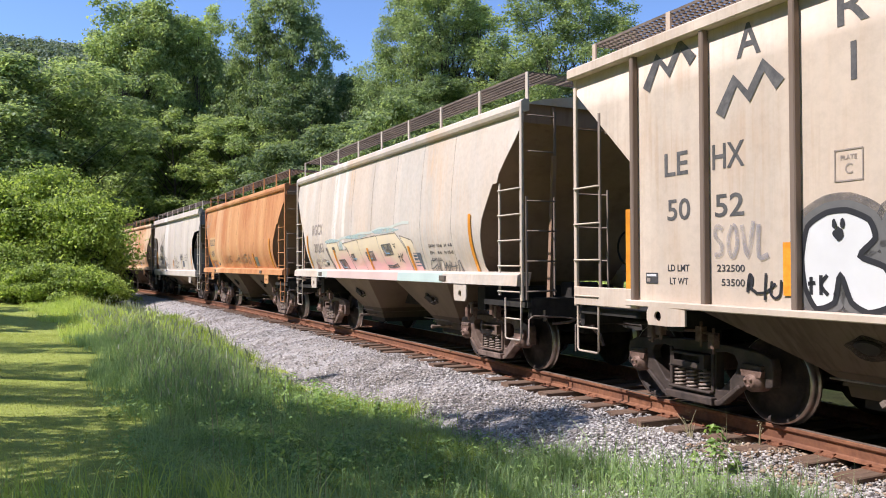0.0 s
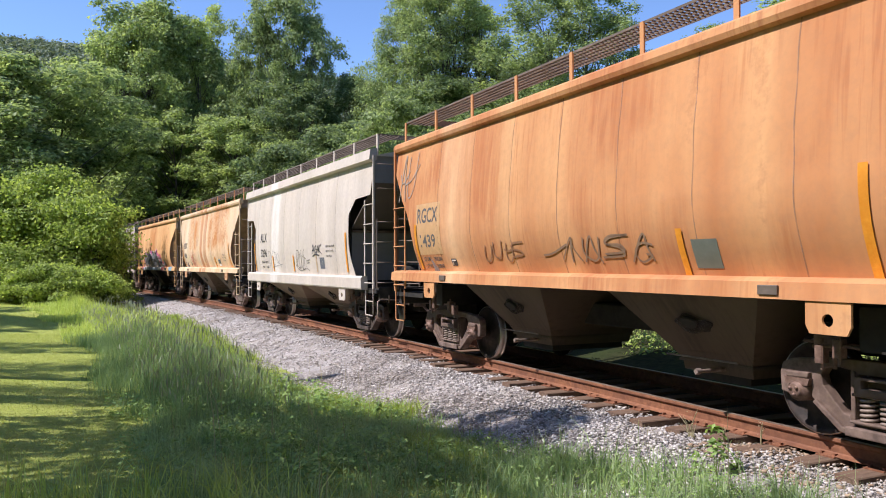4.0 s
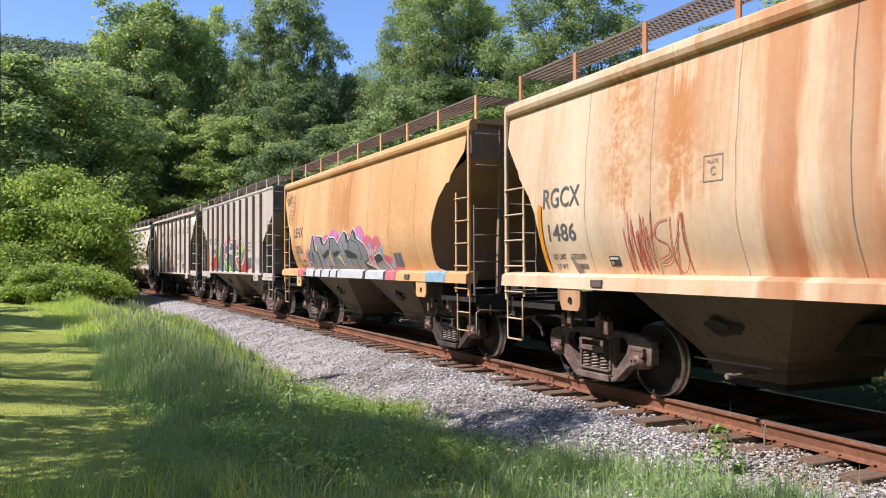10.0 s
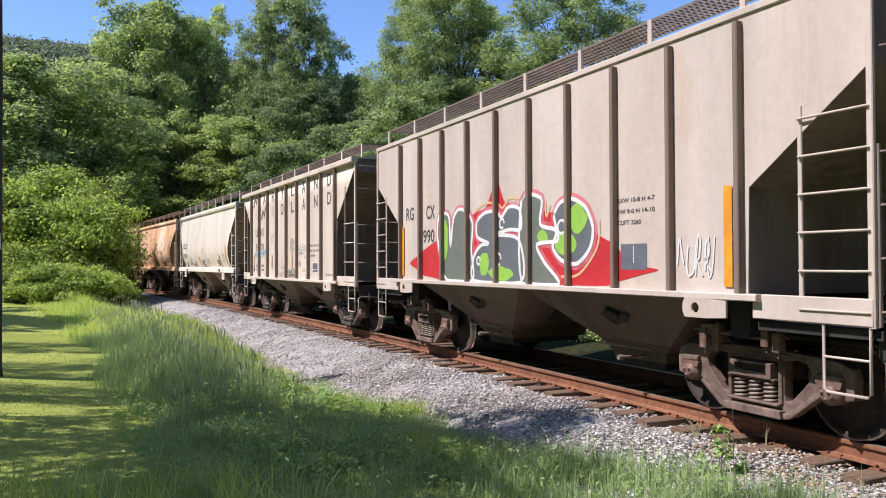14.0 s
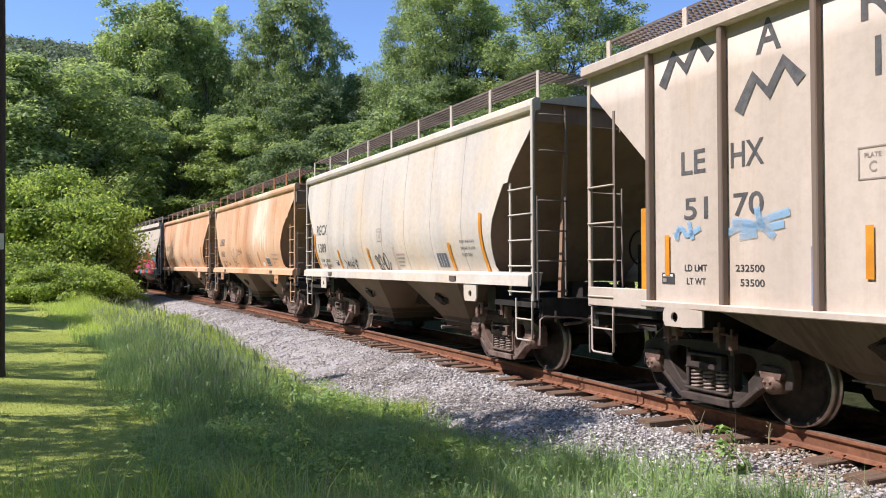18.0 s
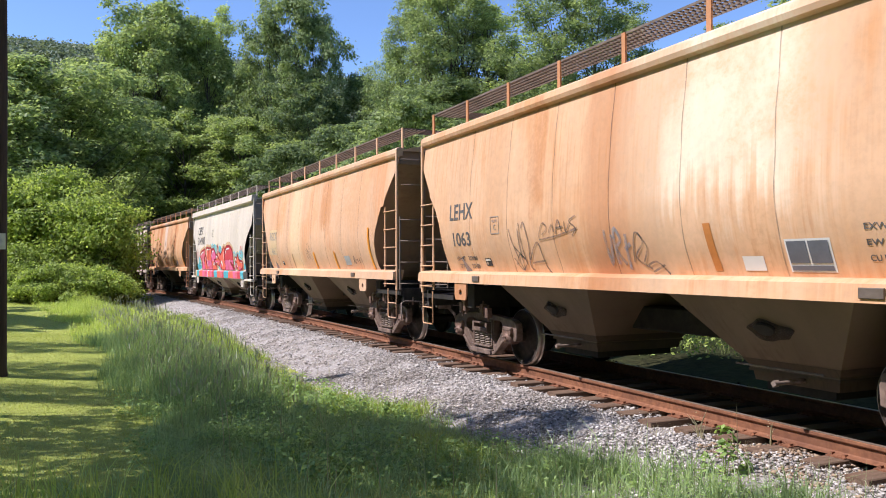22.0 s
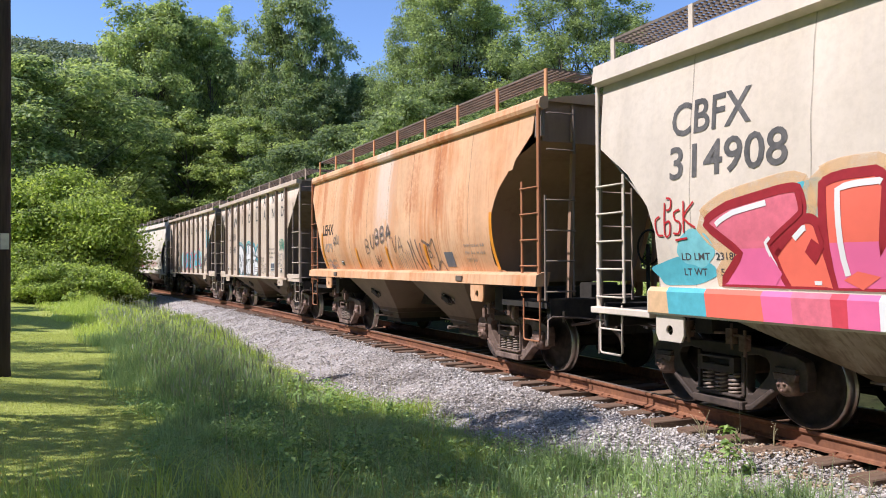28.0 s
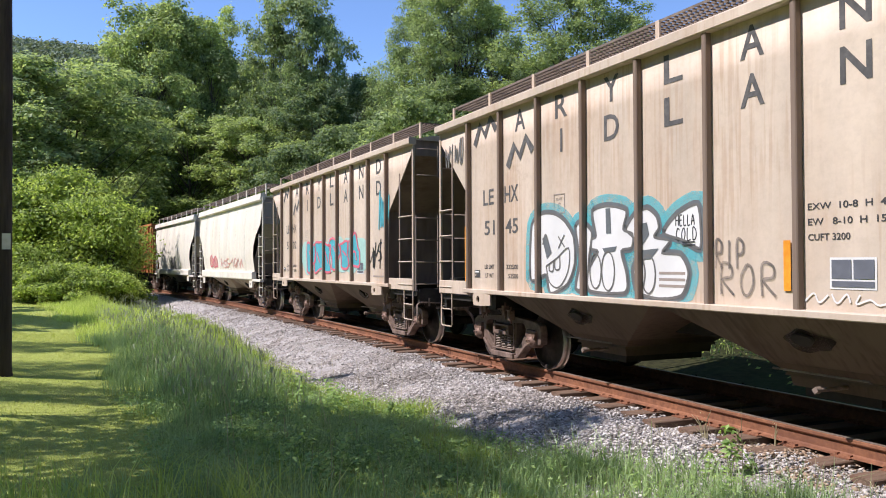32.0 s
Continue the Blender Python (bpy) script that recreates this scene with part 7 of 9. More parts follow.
    strips(c, "round", (h - 1.52,), 2.46, 0.94)
    patch(c, "round", "label_panel", h - 3.26, 1.84, 0.40, 0.24, S_LABEL, "dark striped data panel")
    for k in range(3):
        patch(c, "round", "label_panel", h - 3.16 + 0.1 * k, 1.83, 0.012, 0.22, S_WHITE, "", 0.011)
    stencil(c, "round", h - 2.25, 2.05, [("EXW 10-8 H 8-3", 0.50), ("EW 8-8  H 15-0", 0.50), ("CUFT 3281", 0.36)], 0.05, 0.11, S_GREY)
    add_car(c, 106.11)
    # 10
    c = hopper_car("round", "round_wide", 11.75, P_1063, under=GRIME_SHADE, label="peach-orange round-sided covered hopper car with rust streaks")
    h = c["half"]
    round_marks(c, "LEHX", "1063", "233900", "52100", False, 1.40)
    plate_c(c, "round", -h + 2.87, 2.38, FAINT)
    pen(c, "round", -h + 3.44, 2.24, 1.0, 0.76, H_TAG, 0.026, [((0.0, 0.9), (0.1, 0.5), (0.22, 0.1), (0.26, 0.9)), ((0.04, 0.2), (0.2, 0.4), (0.34, 0.3), (0.1, 0.55)), ((0.30, 1.0), (0.34, 0.2)), ((0.36, 0.9), (0.44, 1.0), (0.52, 0.6), (0.42, 0.2), (0.5, 0.1)), ((0.46, 0.3), (0.76, 0.62), (0.84, 0.2), (0.96, 0.0)), ((0.5, 0.24), (0.86, 0.28)), ((0.02, 0.34), (0.16, 0.12), (0.3, 0.2))], "thin dark sprayed scribble")
    pen(c, "round", -h + 4.26, 2.27, 0.95, 0.32, H_TAG, 0.022, [((0.0, 0.2), (0.12, 0.8), (0.24, 0.6), (0.1, 0.3)), ((0.28, 0.4), (0.38, 0.7), (0.42, 0.4)), ((0.46, 0.3), (0.54, 0.9), (0.62, 0.4)), ((0.48, 0.56), (0.66, 0.6)), ((0.70, 0.8), (0.72, 0.4), (0.82, 0.7)), ((0.98, 1.0), (0.82, 0.8), (0.96, 0.5), (0.86, 0.2)), ((0.0, 0.1), (0.5, 0.24), (1.0, 0.5))], "thin dark sprayed tag")
    pen(c, "round", -h + 5.76, 2.12, 0.86, 0.60, H_FAINT, 0.05, [((0.0, 0.9), (0.04, 0.2), (0.16, 0.8)), ((0.2, 0.2), (0.22, 0.9), (0.34, 0.7), (0.22, 0.5), (0.36, 0.2)), ((0.42, 0.1), (0.46, 0.8)), ((0.4, 0.5), (0.54, 0.6))], "faded violet-grey letters")
    pen(c, "round", -h + 6.22, 2.06, 0.56, 0.56, H_TAG, 0.024, [((0.0, 0.3), (0.2, 0.9), (0.4, 0.7), (0.1, 0.4), (0.5, 0.16)), ((0.3, 0.9), (0.5, 0.6), (0.3, 0.3)), ((0.4, 0.24), (0.7, 0.3), (0.98, 0.06)), ((0.5, 0.1), (0.9, 0.24))], "dark sprayed loop")
    patch(c, "round", "reflector_strip", -h + 7.42, 2.06, 0.10, 0.48, spray("worn_orange", (0.58, 0.22, 0.06)), "worn orange strip", 0.006, 0.04)
    patch(c, "round", "label_panel", -h + 7.86, 1.72, 0.26, 0.14, S_WHITE, "small white notice")
    patch(c, "round", "label_panel", -h + 8.40, 1.87, 0.48, 0.30, S_WHITE, "", 0.005)
    patch(c, "round", "label_panel", -h + 8.42, 1.85, 0.21, 0.20, S_LABEL, "dark data panel with pale frame", 0.010)
    patch(c, "round", "label_panel", -h + 8.65, 1.85, 0.21, 0.20, S_LABEL, "", 0.010)
    patch(c, "round", "label_panel", -h + 8.42, 1.63, 0.44, 0.045, S_LABEL, "", 0.010)
    stencil(c, "round", -h + 9.22, 1.98, [("EXW 10-8 H  9-8", 0.70), ("EW  8-6  H 15-0", 0.70), ("CU FT", 0.20)], 0.055, 0.13, M_INK_WORN)
    add_car(c, 119.02)
    # 11
    c = hopper_car("round", "round", 11.70, P_1461, under=GRIME_SHADE, label="apricot round-sided covered hopper car faded and rust-stained")
    h = c["half"]
    patch(c, "round", "repaint", -h + 1.22, 2.74, 0.90, 0.80, spray("pale_patch", (0.69, 0.49, 0.29)), "paler repainted patch", 0.003, n=6)
    round_marks(c, "RGCX", "1461", "", "", True)
    strips(c, "round", (-h + 5.95, -h + 7.68), 1.97, 0.46, 0.0, 0.11)
    patch(c, "round", "reflector_strip", -h + 3.8, 1.95, 0.08, 0.44, spray("faded_brown", (0.45, 0.27, 0.15)))
    strips(c, "round", (h - 1.52,), 2.46, 0.94)
    pen(c, "round", -h + 5.32, 2.26, 0.5, 0.54, H_TAG, 0.012, [tuple((0.42 + 0.24 * math.cos(t), 0.70 + 0.22 * math.sin(t)) for t in np.linspace(0.3, 6.4, 8)), tuple((0.16 + 0.14 * math.cos(t), 0.52 + 0.12 * math.sin(t)) for t in np.linspace(0, 6.3, 8)), tuple((0.34 + 0.12 * math.cos(t), 0.48 + 0.10 * math.sin(t)) for t in np.linspace(0, 6.3, 8)),
        ((0.1, 0.42), (0.06, 0.24), (0.14, 0.16)), ((0.24, 0.4), (0.24, 0.14)), ((0.36, 0.4), (0.38, 0.1)), ((0.48, 0.42), (0.50, 0.12)), ((0.58, 0.48), (0.62, 0.14)), ((0.82, 0.78), (0.74, 0.70), (0.84, 0.62)), ((0.76, 0.54), (0.86, 0.50)), ((0.78, 0.42), (0.80, 0.30), (0.90, 0.36)), ((0.80, 0.2), (0.86, 0.04), (0.98, 0.16))], "thin dark doodle of circles and strokes")
    patch(c, "round", "label_panel", h - 3.3, 1.85, 0.38, 0.22, S_SKY, "worn grey data panel", 0.006)
    scrawl(c, "round", h - 2.7, 1.85, 0.5, 0.22, H_TAG, 101, 3, 0.02)
    add_car(c, 132.01)
    # 12
    c = hopper_car("smooth", "plain", 11.55, P_CBFX, tone=M_TRUCK_DARK, under=DIRTY_W, label="cream-white covered hopper car with large red and teal graffiti")
    h = c["half"]
    letter(c, "smooth", "CBFX", -h + 1.48, 3.36, 1.12, 0.36, M_INK_WORN)
    letter(c, "smooth", "314908", -h + 1.46, 2.90, 1.58, 0.36, M_INK_WORN)
    letter(c, "smooth", "LD LMT", -h + 1.60, 1.76, 0.42, 0.075)
    letter(c, "smooth", "231800", -h + 2.1, 1.76, 0.36, 0.075)
    letter(c, "smooth", "LT WT", -h + 1.62, 1.60, 0.34, 0.075)
    letter(c, "smooth", "54200", -h + 2.15, 1.60, 0.32, 0.075)
    clouds(c, "smooth", -h, [(1.62, 1.55, 0.50, 0.16), (1.80, 1.80, 0.28, 0.20), (3.28, 2.18, 0.20, 0.22), (4.72, 2.36, 0.30, 0.16), (5.15, 2.34, 0.35, 0.16), (5.60, 2.24, 0.35, 0.22), (6.30, 2.24, 0.30, 0.18), (8.80, 1.90, 0.28, 0.28), (9.30, 1.95, 0.3, 0.16), (9.85, 1.98, 0.35, 0.20), (10.1, 1.58, 0.35, 0.14), (6.1, 1.55, 0.3, 0.12), (7.1, 1.6, 0.3, 0.15)], (S_TEAL, S_TEAL_PALE), 64, 1.42, "teal sprayed cloud")
    letters(c, "smooth", [[(2.01, 2.06), (2.3, 2.2), (2.94, 2.30), (3.13, 2.30), (3.17, 2.10), (2.78, 1.82), (2.95, 1.42), (2.18, 1.42), (2.45, 1.75)],
                          [(2.86, 1.72), (3.20, 2.02), (3.32, 1.98), (3.46, 1.42), (3.0, 1.42)],
                          [(3.42, 2.32), (3.90, 2.37), (3.98, 2.25), (3.92, 1.72), (4.06, 2.2), (4.24, 2.38), (4.42, 2.34), (4.56, 2.26), (4.44, 1.8), (4.52, 1.42), (3.48, 1.42)],
                          [(4.52, 2.06), (4.72, 2.27), (5.0, 2.31), (5.31, 2.17), (5.47, 1.98), (5.30, 1.86), (5.05, 1.86), (4.92, 1.72), (5.40, 1.58), (5.35, 1.42), (4.54, 1.42), (4.47, 1.8)],
                          [(5.50, 2.06), (6.02, 1.90), (6.35, 1.70), (5.9, 1.62), (5.5, 1.72), (5.05, 1.66), (5.22, 1.84), (5.58, 1.90)],
                          [(5.74, 2.43), (5.95, 2.2), (6.40, 2.04), (6.72, 2.2), (7.08, 2.34), (7.07, 1.9), (7.0, 1.42), (6.45, 1.42), (6.1, 1.62), (5.9, 2.0)],
                          [(7.18, 2.20), (7.5, 2.35), (8.0, 2.36), (8.4, 2.23), (8.56, 2.04), (8.5, 1.62), (8.02, 1.80), (8.1, 1.66), (8.75, 1.42), (7.1, 1.42), (7.15, 1.8)],
                          [(8.86, 1.90), (9.15, 1.86), (9.35, 2.0), (9.52, 1.80), (10.05, 1.70), (9.95, 1.52), (9.5, 1.42), (9.2, 1.42)]],
            -h, (S_PINK, S_CORAL, S_CORAL, S_HOTPINK, S_CORAL, S_CORAL, S_CRIM, S_CORAL), S_DRED, 0.05, S_DRED, 0.13, H_PEACH, 0.34, S_WHITE, (S_HOTPINK, S_CORAL, S_HOTPINK, S_CORAL), 1.42, "jagged red letter", 0.35)
    rr = random.Random(77)
    for k in range(18):
        x, z = -h + 2.4 + 7.3 * (k + rr.random()) / 18, rr.uniform(1.50, 1.75)
        w, q = rr.uniform(0.15, 0.35), rr.uniform(0.06, 0.16)
        loop = [(x, z), (x + w * 0.4, z + q), (x + w, z + q * rr.uniform(-0.3, 0.6)), (x + w * 0.5, max(1.42, z - q))]
        wrap(c, "smooth", "graffiti", *fill_shape([loop]), rr.choice((S_DRED, S_DRED, S_PINK, S_HOTPINK, S_CORAL, S_WHITE)), "sprayed shard", 0.0145 + 0.0001 * k)
    d0 = 1.14
    for k in range(30):
        d1 = min(10.5, d0 + (0.30 if k == 0 else rr.uniform(0.18, 0.48)))
        tone = S_PEACH if k == 0 else S_TEAL if k == 1 or (k > 12 and k % 7 < 2) else (S_HOTPINK, S_PINK, S_CORAL, S_WHITE, S_CRIM, S_HOTPINK, S_CORAL)[k * 3 % 7]
        lean = 0.0 if k == 0 else rr.uniform(-0.12, 0.16)
        g, rim = Geo(), ((-1.604, 1.396), (-1.6455, 1.348), (-1.6455, 1.115))
        if d1 - d0 > 0.1:
            g.sheet([[(-h + d + lean * (1.396 - z) / 0.28, y, z) for y, z in rim] for d in (d0, d1 + 0.10)], False)
            g.sheet([[(-h + d + lean * (1.396 - z) / 0.28, y + 0.004, z) for y, z in rim] for d in (d1 + 0.10, d0)], False)
            part("graffiti", g, tone, c, "bright spray along the sill", pose(0, -0.0004 * (k % 2), 0))
        d0 = d1
    pen(c, "smooth", -h + 1.22, 2.36, 0.62, 0.48, S_RED, 0.022, [((0.12, 0.6), (0.0, 0.5), (0.04, 0.2), (0.2, 0.16)), ((0.26, 0.9), (0.24, 0.2), (0.36, 0.18), (0.38, 0.46), (0.26, 0.44)), ((0.30, 1.0), (0.42, 0.96), (0.40, 0.76), (0.30, 0.72)), ((0.64, 0.72), (0.50, 0.66), (0.52, 0.5), (0.64, 0.42), (0.60, 0.2), (0.46, 0.2)), ((0.74, 0.9), (0.72, 0.2)), ((0.98, 0.86), (0.74, 0.54), (1.0, 0.3)), ((0.5, 0.04), (0.8, 0.08))], "thin red sprayed tag")
    scrawl(c, "smooth", -h + 9.75, 2.42, 0.45, 0.42, S_CRIM, 117, 3, 0.03)
    plate_c(c, "smooth", -h + 4.60, 3.12)
    add_car(c, 144.89)
    # 13
    c = hopper_car("round", "round_wide", 11.70, P_1079, under=GRIME_SHADE, ladder_tone=LADDER_RUST, label="amber-orange round-sided covered hopper car with black scribbles")
    h = c["half"]
    round_marks(c, "LEHX", "1079", "233900", "52100", True)
    letter(c, "round", "LEHX", -h + 1.30, 2.66, 0.86, 0.27)
    scrawl(c, "round", -h + 2.2, 2.4, 0.45, 0.3, S_GREY, 124, 3, 0.025)
    tag(c, "round", "B", -h + 4.50, 2.18, 0.34, 0.30, H_TAG, 0.04)
    tag(c, "round", "U", -h + 4.86, 2.30, 0.30, 0.30, H_TAG, 0.055)
    tag(c, "round", "BBA", -h + 5.14, 2.36, 1.0, 0.30, H_TAG, 0.07, 0.12)
    tag(c, "round", "B.", -h + 7.86, 2.0, 0.34, 0.24, H_TAG, 0.03)
    tag(c, "round", "WH", -h + 5.02, 1.84, 0.34, 0.26, H_TAG, 0.03)
    tag(c, "round", "VA", -h + 6.15, 2.2, 0.56, 0.32, H_TAG, 0.035)
    rr = random.Random(19)
    legs = [[(6.95, 2.10), (7.05, 1.95), (7.08, 1.55)], [(7.1, 2.14), (7.2, 1.8), (7.35, 1.52)], [(7.32, 2.12), (7.4, 1.85), (7.5, 1.55)], [(7.52, 2.05), (7.58, 1.7), (7.8, 1.62)], [(7.62, 2.1), (7.95, 2.0), (8.1, 2.1), (8.2, 1.8), (8.15, 1.6)], [(7.9, 1.62), (8.05, 1.52), (8.3, 1.7), (8.44, 1.52)]]
    wrap(c, "round", "graffiti", *join_flat([ribbon(curve_path([(-h + d, z) for d, z in p], 5), 0.05) for p in legs]), H_TAG, "faded black sprayed loops", 0.011)
    wrap(c, "round", "graffiti", *join_flat([ribbon([(-h + 6.2 + 0.09 * q, 1.95 - rr.uniform(0, 0.2)), (-h + 6.24 + 0.09 * q, 1.56)], 0.014) for q in range(9)]), S_GREY, "thin dark paint runs", 0.011)
    strips(c, "round", (-h + 1.20, h - 1.40), 2.46, 0.9)
    strips(c, "round", (-h + 3.80, -h + 5.72), 2.02, 0.45)
    patch(c, "round", "label_panel", h - 3.2, 1.86, 0.34, 0.26, S_LABEL, "dark data panel with pale frame")
    for d in (0.20, 11.22):
        patch(c, "round", "reflector_strip", -h + d, 1.435, 0.28, 0.085, M_ORANGE, "orange strip on the sill's end", 0.21)
    strips(c, "round", (-h + 7.70,), 2.02, 0.45)
    stencil(c, "round", -h + 9.33, 1.98, [("EXW 10-8 H  9-8", 0.70), ("EW  8-6  H 15-0", 0.70), ("CUFT 3221", 0.36)], 0.05, 0.12, FAINT)
    add_car(c, 157.86)
    # 14, 15
    c = hopper_car("ribbed", "ribbed", 11.5, TAN_B, under=GRIME_SHADE_M, label="tan ribbed covered hopper car with white bubble graffiti")
    road_name(c, "5145")
    h = c["half"]
    letters(c, "ribbed", [[(3.22, 1.45), (3.26, 2.20), (3.55, 2.35), (3.85, 2.33), (4.10, 2.22), (4.31, 2.0), (4.33, 1.65), (4.15, 1.38), (3.75, 1.25), (3.64, 1.50), (3.45, 1.46)],
                          [(4.37, 2.12), (4.50, 2.18), (4.72, 2.05), (4.66, 1.75), (4.60, 1.36), (4.37, 1.33), (4.46, 1.7)],
                          [(4.75, 2.31), (5.05, 2.36), (5.42, 2.28), (5.36, 2.06), (5.54, 2.0), (5.52, 1.84), (5.32, 1.80), (5.42, 1.52), (5.38, 1.31), (4.68, 1.31), (4.64, 1.55), (4.86, 1.80), (4.72, 1.84), (4.73, 1.96), (4.82, 2.0)],
                          [(5.42, 2.06), (5.58, 2.22), (5.80, 2.28), (5.96, 2.18), (6.0, 2.05), (5.92, 1.95), (6.18, 1.90), (6.05, 1.77), (6.35, 1.74), (6.47, 1.55), (6.36, 1.31), (5.98, 1.26), (5.62, 1.33), (5.55, 1.6), (5.7, 1.8), (5.56, 1.95)],
                          [(6.09, 1.99), (6.3, 2.18), (6.61, 2.27), (6.66, 2.0), (6.64, 1.81), (6.4, 1.9)]],
            -h, (S_WHITE,), S_GREY, 0.03, S_SLATE, 0.10, H_TEAL, 0.30, lo=1.24, words="fat white letter", ease=0.7)
    for shape in ([(5.02, 2.33), (5.11, 2.33), (5.13, 2.02), (5.03, 2.02)], [(5.60, 2.10), (5.80, 2.12), (5.84, 1.98), (5.72, 1.86), (5.62, 1.88)], [(4.95, 1.84), (5.24, 1.86), (5.20, 1.80), (5.0, 1.78)], [(5.62, 1.80), (6.0, 1.82), (5.86, 1.70), (5.70, 1.70)], [(3.54, 2.0), (3.66, 2.06), (3.78, 1.8), (3.66, 1.72)], [(3.34, 1.60), (3.46, 1.66), (3.5, 1.3), (3.36, 1.32)]):
        wrap(c, "ribbed", "graffiti", *fill_shape([[(-h + d, z) for d, z in shape]]), S_SLATE, "grey shading in white letters", 0.0145)
    for d, z, rx, rz in ((4.80, 1.56, 0.12, 0.22), (5.06, 1.56, 0.13, 0.24), (5.66, 1.54, 0.10, 0.20), (5.82, 1.53, 0.12, 0.22)):
        wrap(c, "ribbed", "graffiti", *ribbon(curve_path([(-h + d + rx * math.cos(t), z + rz * math.sin(t)) for t in np.linspace(0, 2 * math.pi, 9)[:-1]], 4, True), 0.022), S_GREY, "grey sprayed ring", 0.015)
    face = [[(3.64, 1.62), (3.9, 1.72), (4.2, 1.86), (4.18, 1.55), (3.95, 1.33), (3.72, 1.40), (3.64, 1.62)], [(3.95, 2.02), (4.1, 1.88)], [(4.1, 2.04), (3.95, 1.86)], [(3.55, 1.92), (3.62, 2.06), (3.70, 1.95)], [(3.72, 1.66), (3.72, 1.56), (3.82, 1.56), (3.82, 1.70)], [(3.86, 1.72), (3.87, 1.58), (3.98, 1.59), (3.98, 1.76)]]
    wrap(c, "ribbed", "graffiti", *join_flat([ribbon(curve_path([(-h + d, z) for d, z in p], 4), 0.022) for p in face]), S_GREY, "grey sprayed grin", 0.015)
    tag(c, "ribbed", "HELLA", -h + 6.28, 2.17, 0.30, 0.11, S_BLACK, 0.014)
    tag(c, "ribbed", "COLD", -h + 6.28, 2.03, 0.34, 0.13, S_BLACK, 0.014)
    for k in range(2):
        patch(c, "ribbed", "graffiti", -h + 6.38, 1.885 - 0.03 * k, 0.2, 0.012, S_BLACK, "", 0.016)
    for k in range(3):
        patch(c, "ribbed", "graffiti", -h + 6.0, 1.56 - 0.07 * k, 0.42, 0.03, FAINT, "faded stencil showing through", 0.0115)
    tag(c, "ribbed", "RIP", -h + 6.86, 1.88, 0.42, 0.28, H_TAG, 0.03)
    tag(c, "ribbed", "ROR", -h + 6.92, 1.64, 0.78, 0.30, H_TAG, 0.03)
    pen(c, "ribbed", -h + 7.95, 1.40, 0.9, 0.10, S_WHITE, 0.016, [((0.0, 0.2), (0.1, 0.9), (0.16, 0.1), (0.26, 0.8)), ((0.3, 0.9), (0.36, 0.1), (0.46, 0.9), (0.5, 0.2)), ((0.6, 0.9), (0.56, 0.1), (0.7, 0.5), (0.8, 0.1), (1.0, 0.8))], "small white scribble")
    pen(c, "ribbed", -h + 9.26, 2.44, 0.64, 0.44, spray("dark_green", (0.05, 0.27, 0.19)), 0.03, [((0.14, 0.98), (0.0, 0.66), (0.14, 0.52), (0.04, 0.2)), ((0.06, 0.82), (0.3, 0.74)), ((0.24, 0.8), (0.22, 0.30), (0.36, 0.26)), ((0.34, 0.3), (0.42, 0.86), (0.52, 0.3)), ((0.36, 0.52), (0.54, 0.56)), ((0.56, 0.3), (0.56, 0.82), (0.64, 0.4), (0.72, 0.8), (0.74, 0.2)), ((0.80, 0.06), (0.80, 0.8), (0.98, 0.72), (0.96, 0.44), (0.80, 0.4)), ((0.24, 0.96), (0.44, 1.0), (0.64, 0.92), (0.46, 0.9))], "dark green sprayed tag")
    pen(c, "ribbed", -h + 9.12, 2.06, 0.80, 0.58, H_FAINT, 0.045, [((0.0, 1.0), (0.1, 0.1), (0.24, 0.9)), ((0.0, 0.3), (0.3, 0.36)), ((0.52, 0.85), (0.34, 0.8), (0.36, 0.2), (0.56, 0.3)), ((0.34, 0.52), (0.5, 0.54)), ((0.64, 0.9), (0.72, 0.5), (0.84, 0.9)), ((0.72, 0.5), (0.72, 0.1), (1.0, 0.04))], "faded grey sprayed letters")
    scrawl(c, "ribbed", -h + 0.25, 3.85, 0.75, 0.5, S_GREY, 136, 4, 0.03)
    strips(c, "ribbed", (-h + 7.72,), 1.86, 0.46, 0.0, 0.08)
    strips(c, "ribbed", (-h + 9.95,), 2.31, 0.95, 0.0, 0.09)
    plaque(c, "ribbed", -h + 9.35, 1.52)
    add_car(c, 170.78)
    c = hopper_car("ribbed", "ribbed", 11.5, TAN_B, under=GRIME_SHADE_M, label="tan ribbed covered hopper car with blue and pink graffiti")
    road_name(c, "5102")
    h = c["half"]
    bubble(c, "ribbed", -h + 4.0, 2.3, 4.4, 0.85, 6, S_TEAL, S_PINK, S_MINT, 141, 0.25, 0.06)
    scrawl(c, "ribbed", -h + 8.8, 2.2, 1.0, 0.7, S_BLACK, 142, 5, 0.04)
    scrawl(c, "ribbed", h - 1.9, 3.3, 0.6, 0.9, S_TEAL, 143, 4, 0.05)
    add_car(c, 183.54)
    # 16, 17
    c = hopper_car("smooth", "plain", 11.75, P_W1, under=DIRTY_W, label="white covered hopper car with a pink sprayed patch")
    h = c["half"]
    bubble(c, "smooth", -h + 2.8, 2.0, 1.4, 0.5, 2, S_SALMON, S_PINK, None, 151, 0.2, 0.05)
    scrawl(c, "smooth", -h + 5.0, 1.9, 4.0, 0.4, S_SALMON, 152, 8, 0.05)
    add_car(c, 196.55)
    c = hopper_car("smooth", "plain", 11.75, P_W1, under=DIRTY_W, label="white covered hopper car with a grey scribble")
    h = c["half"]
    scrawl(c, "smooth", -h + 5.2, 2.1, 1.6, 0.7, S_GREY, 161, 5, 0.09)
    add_car(c, 209.55)
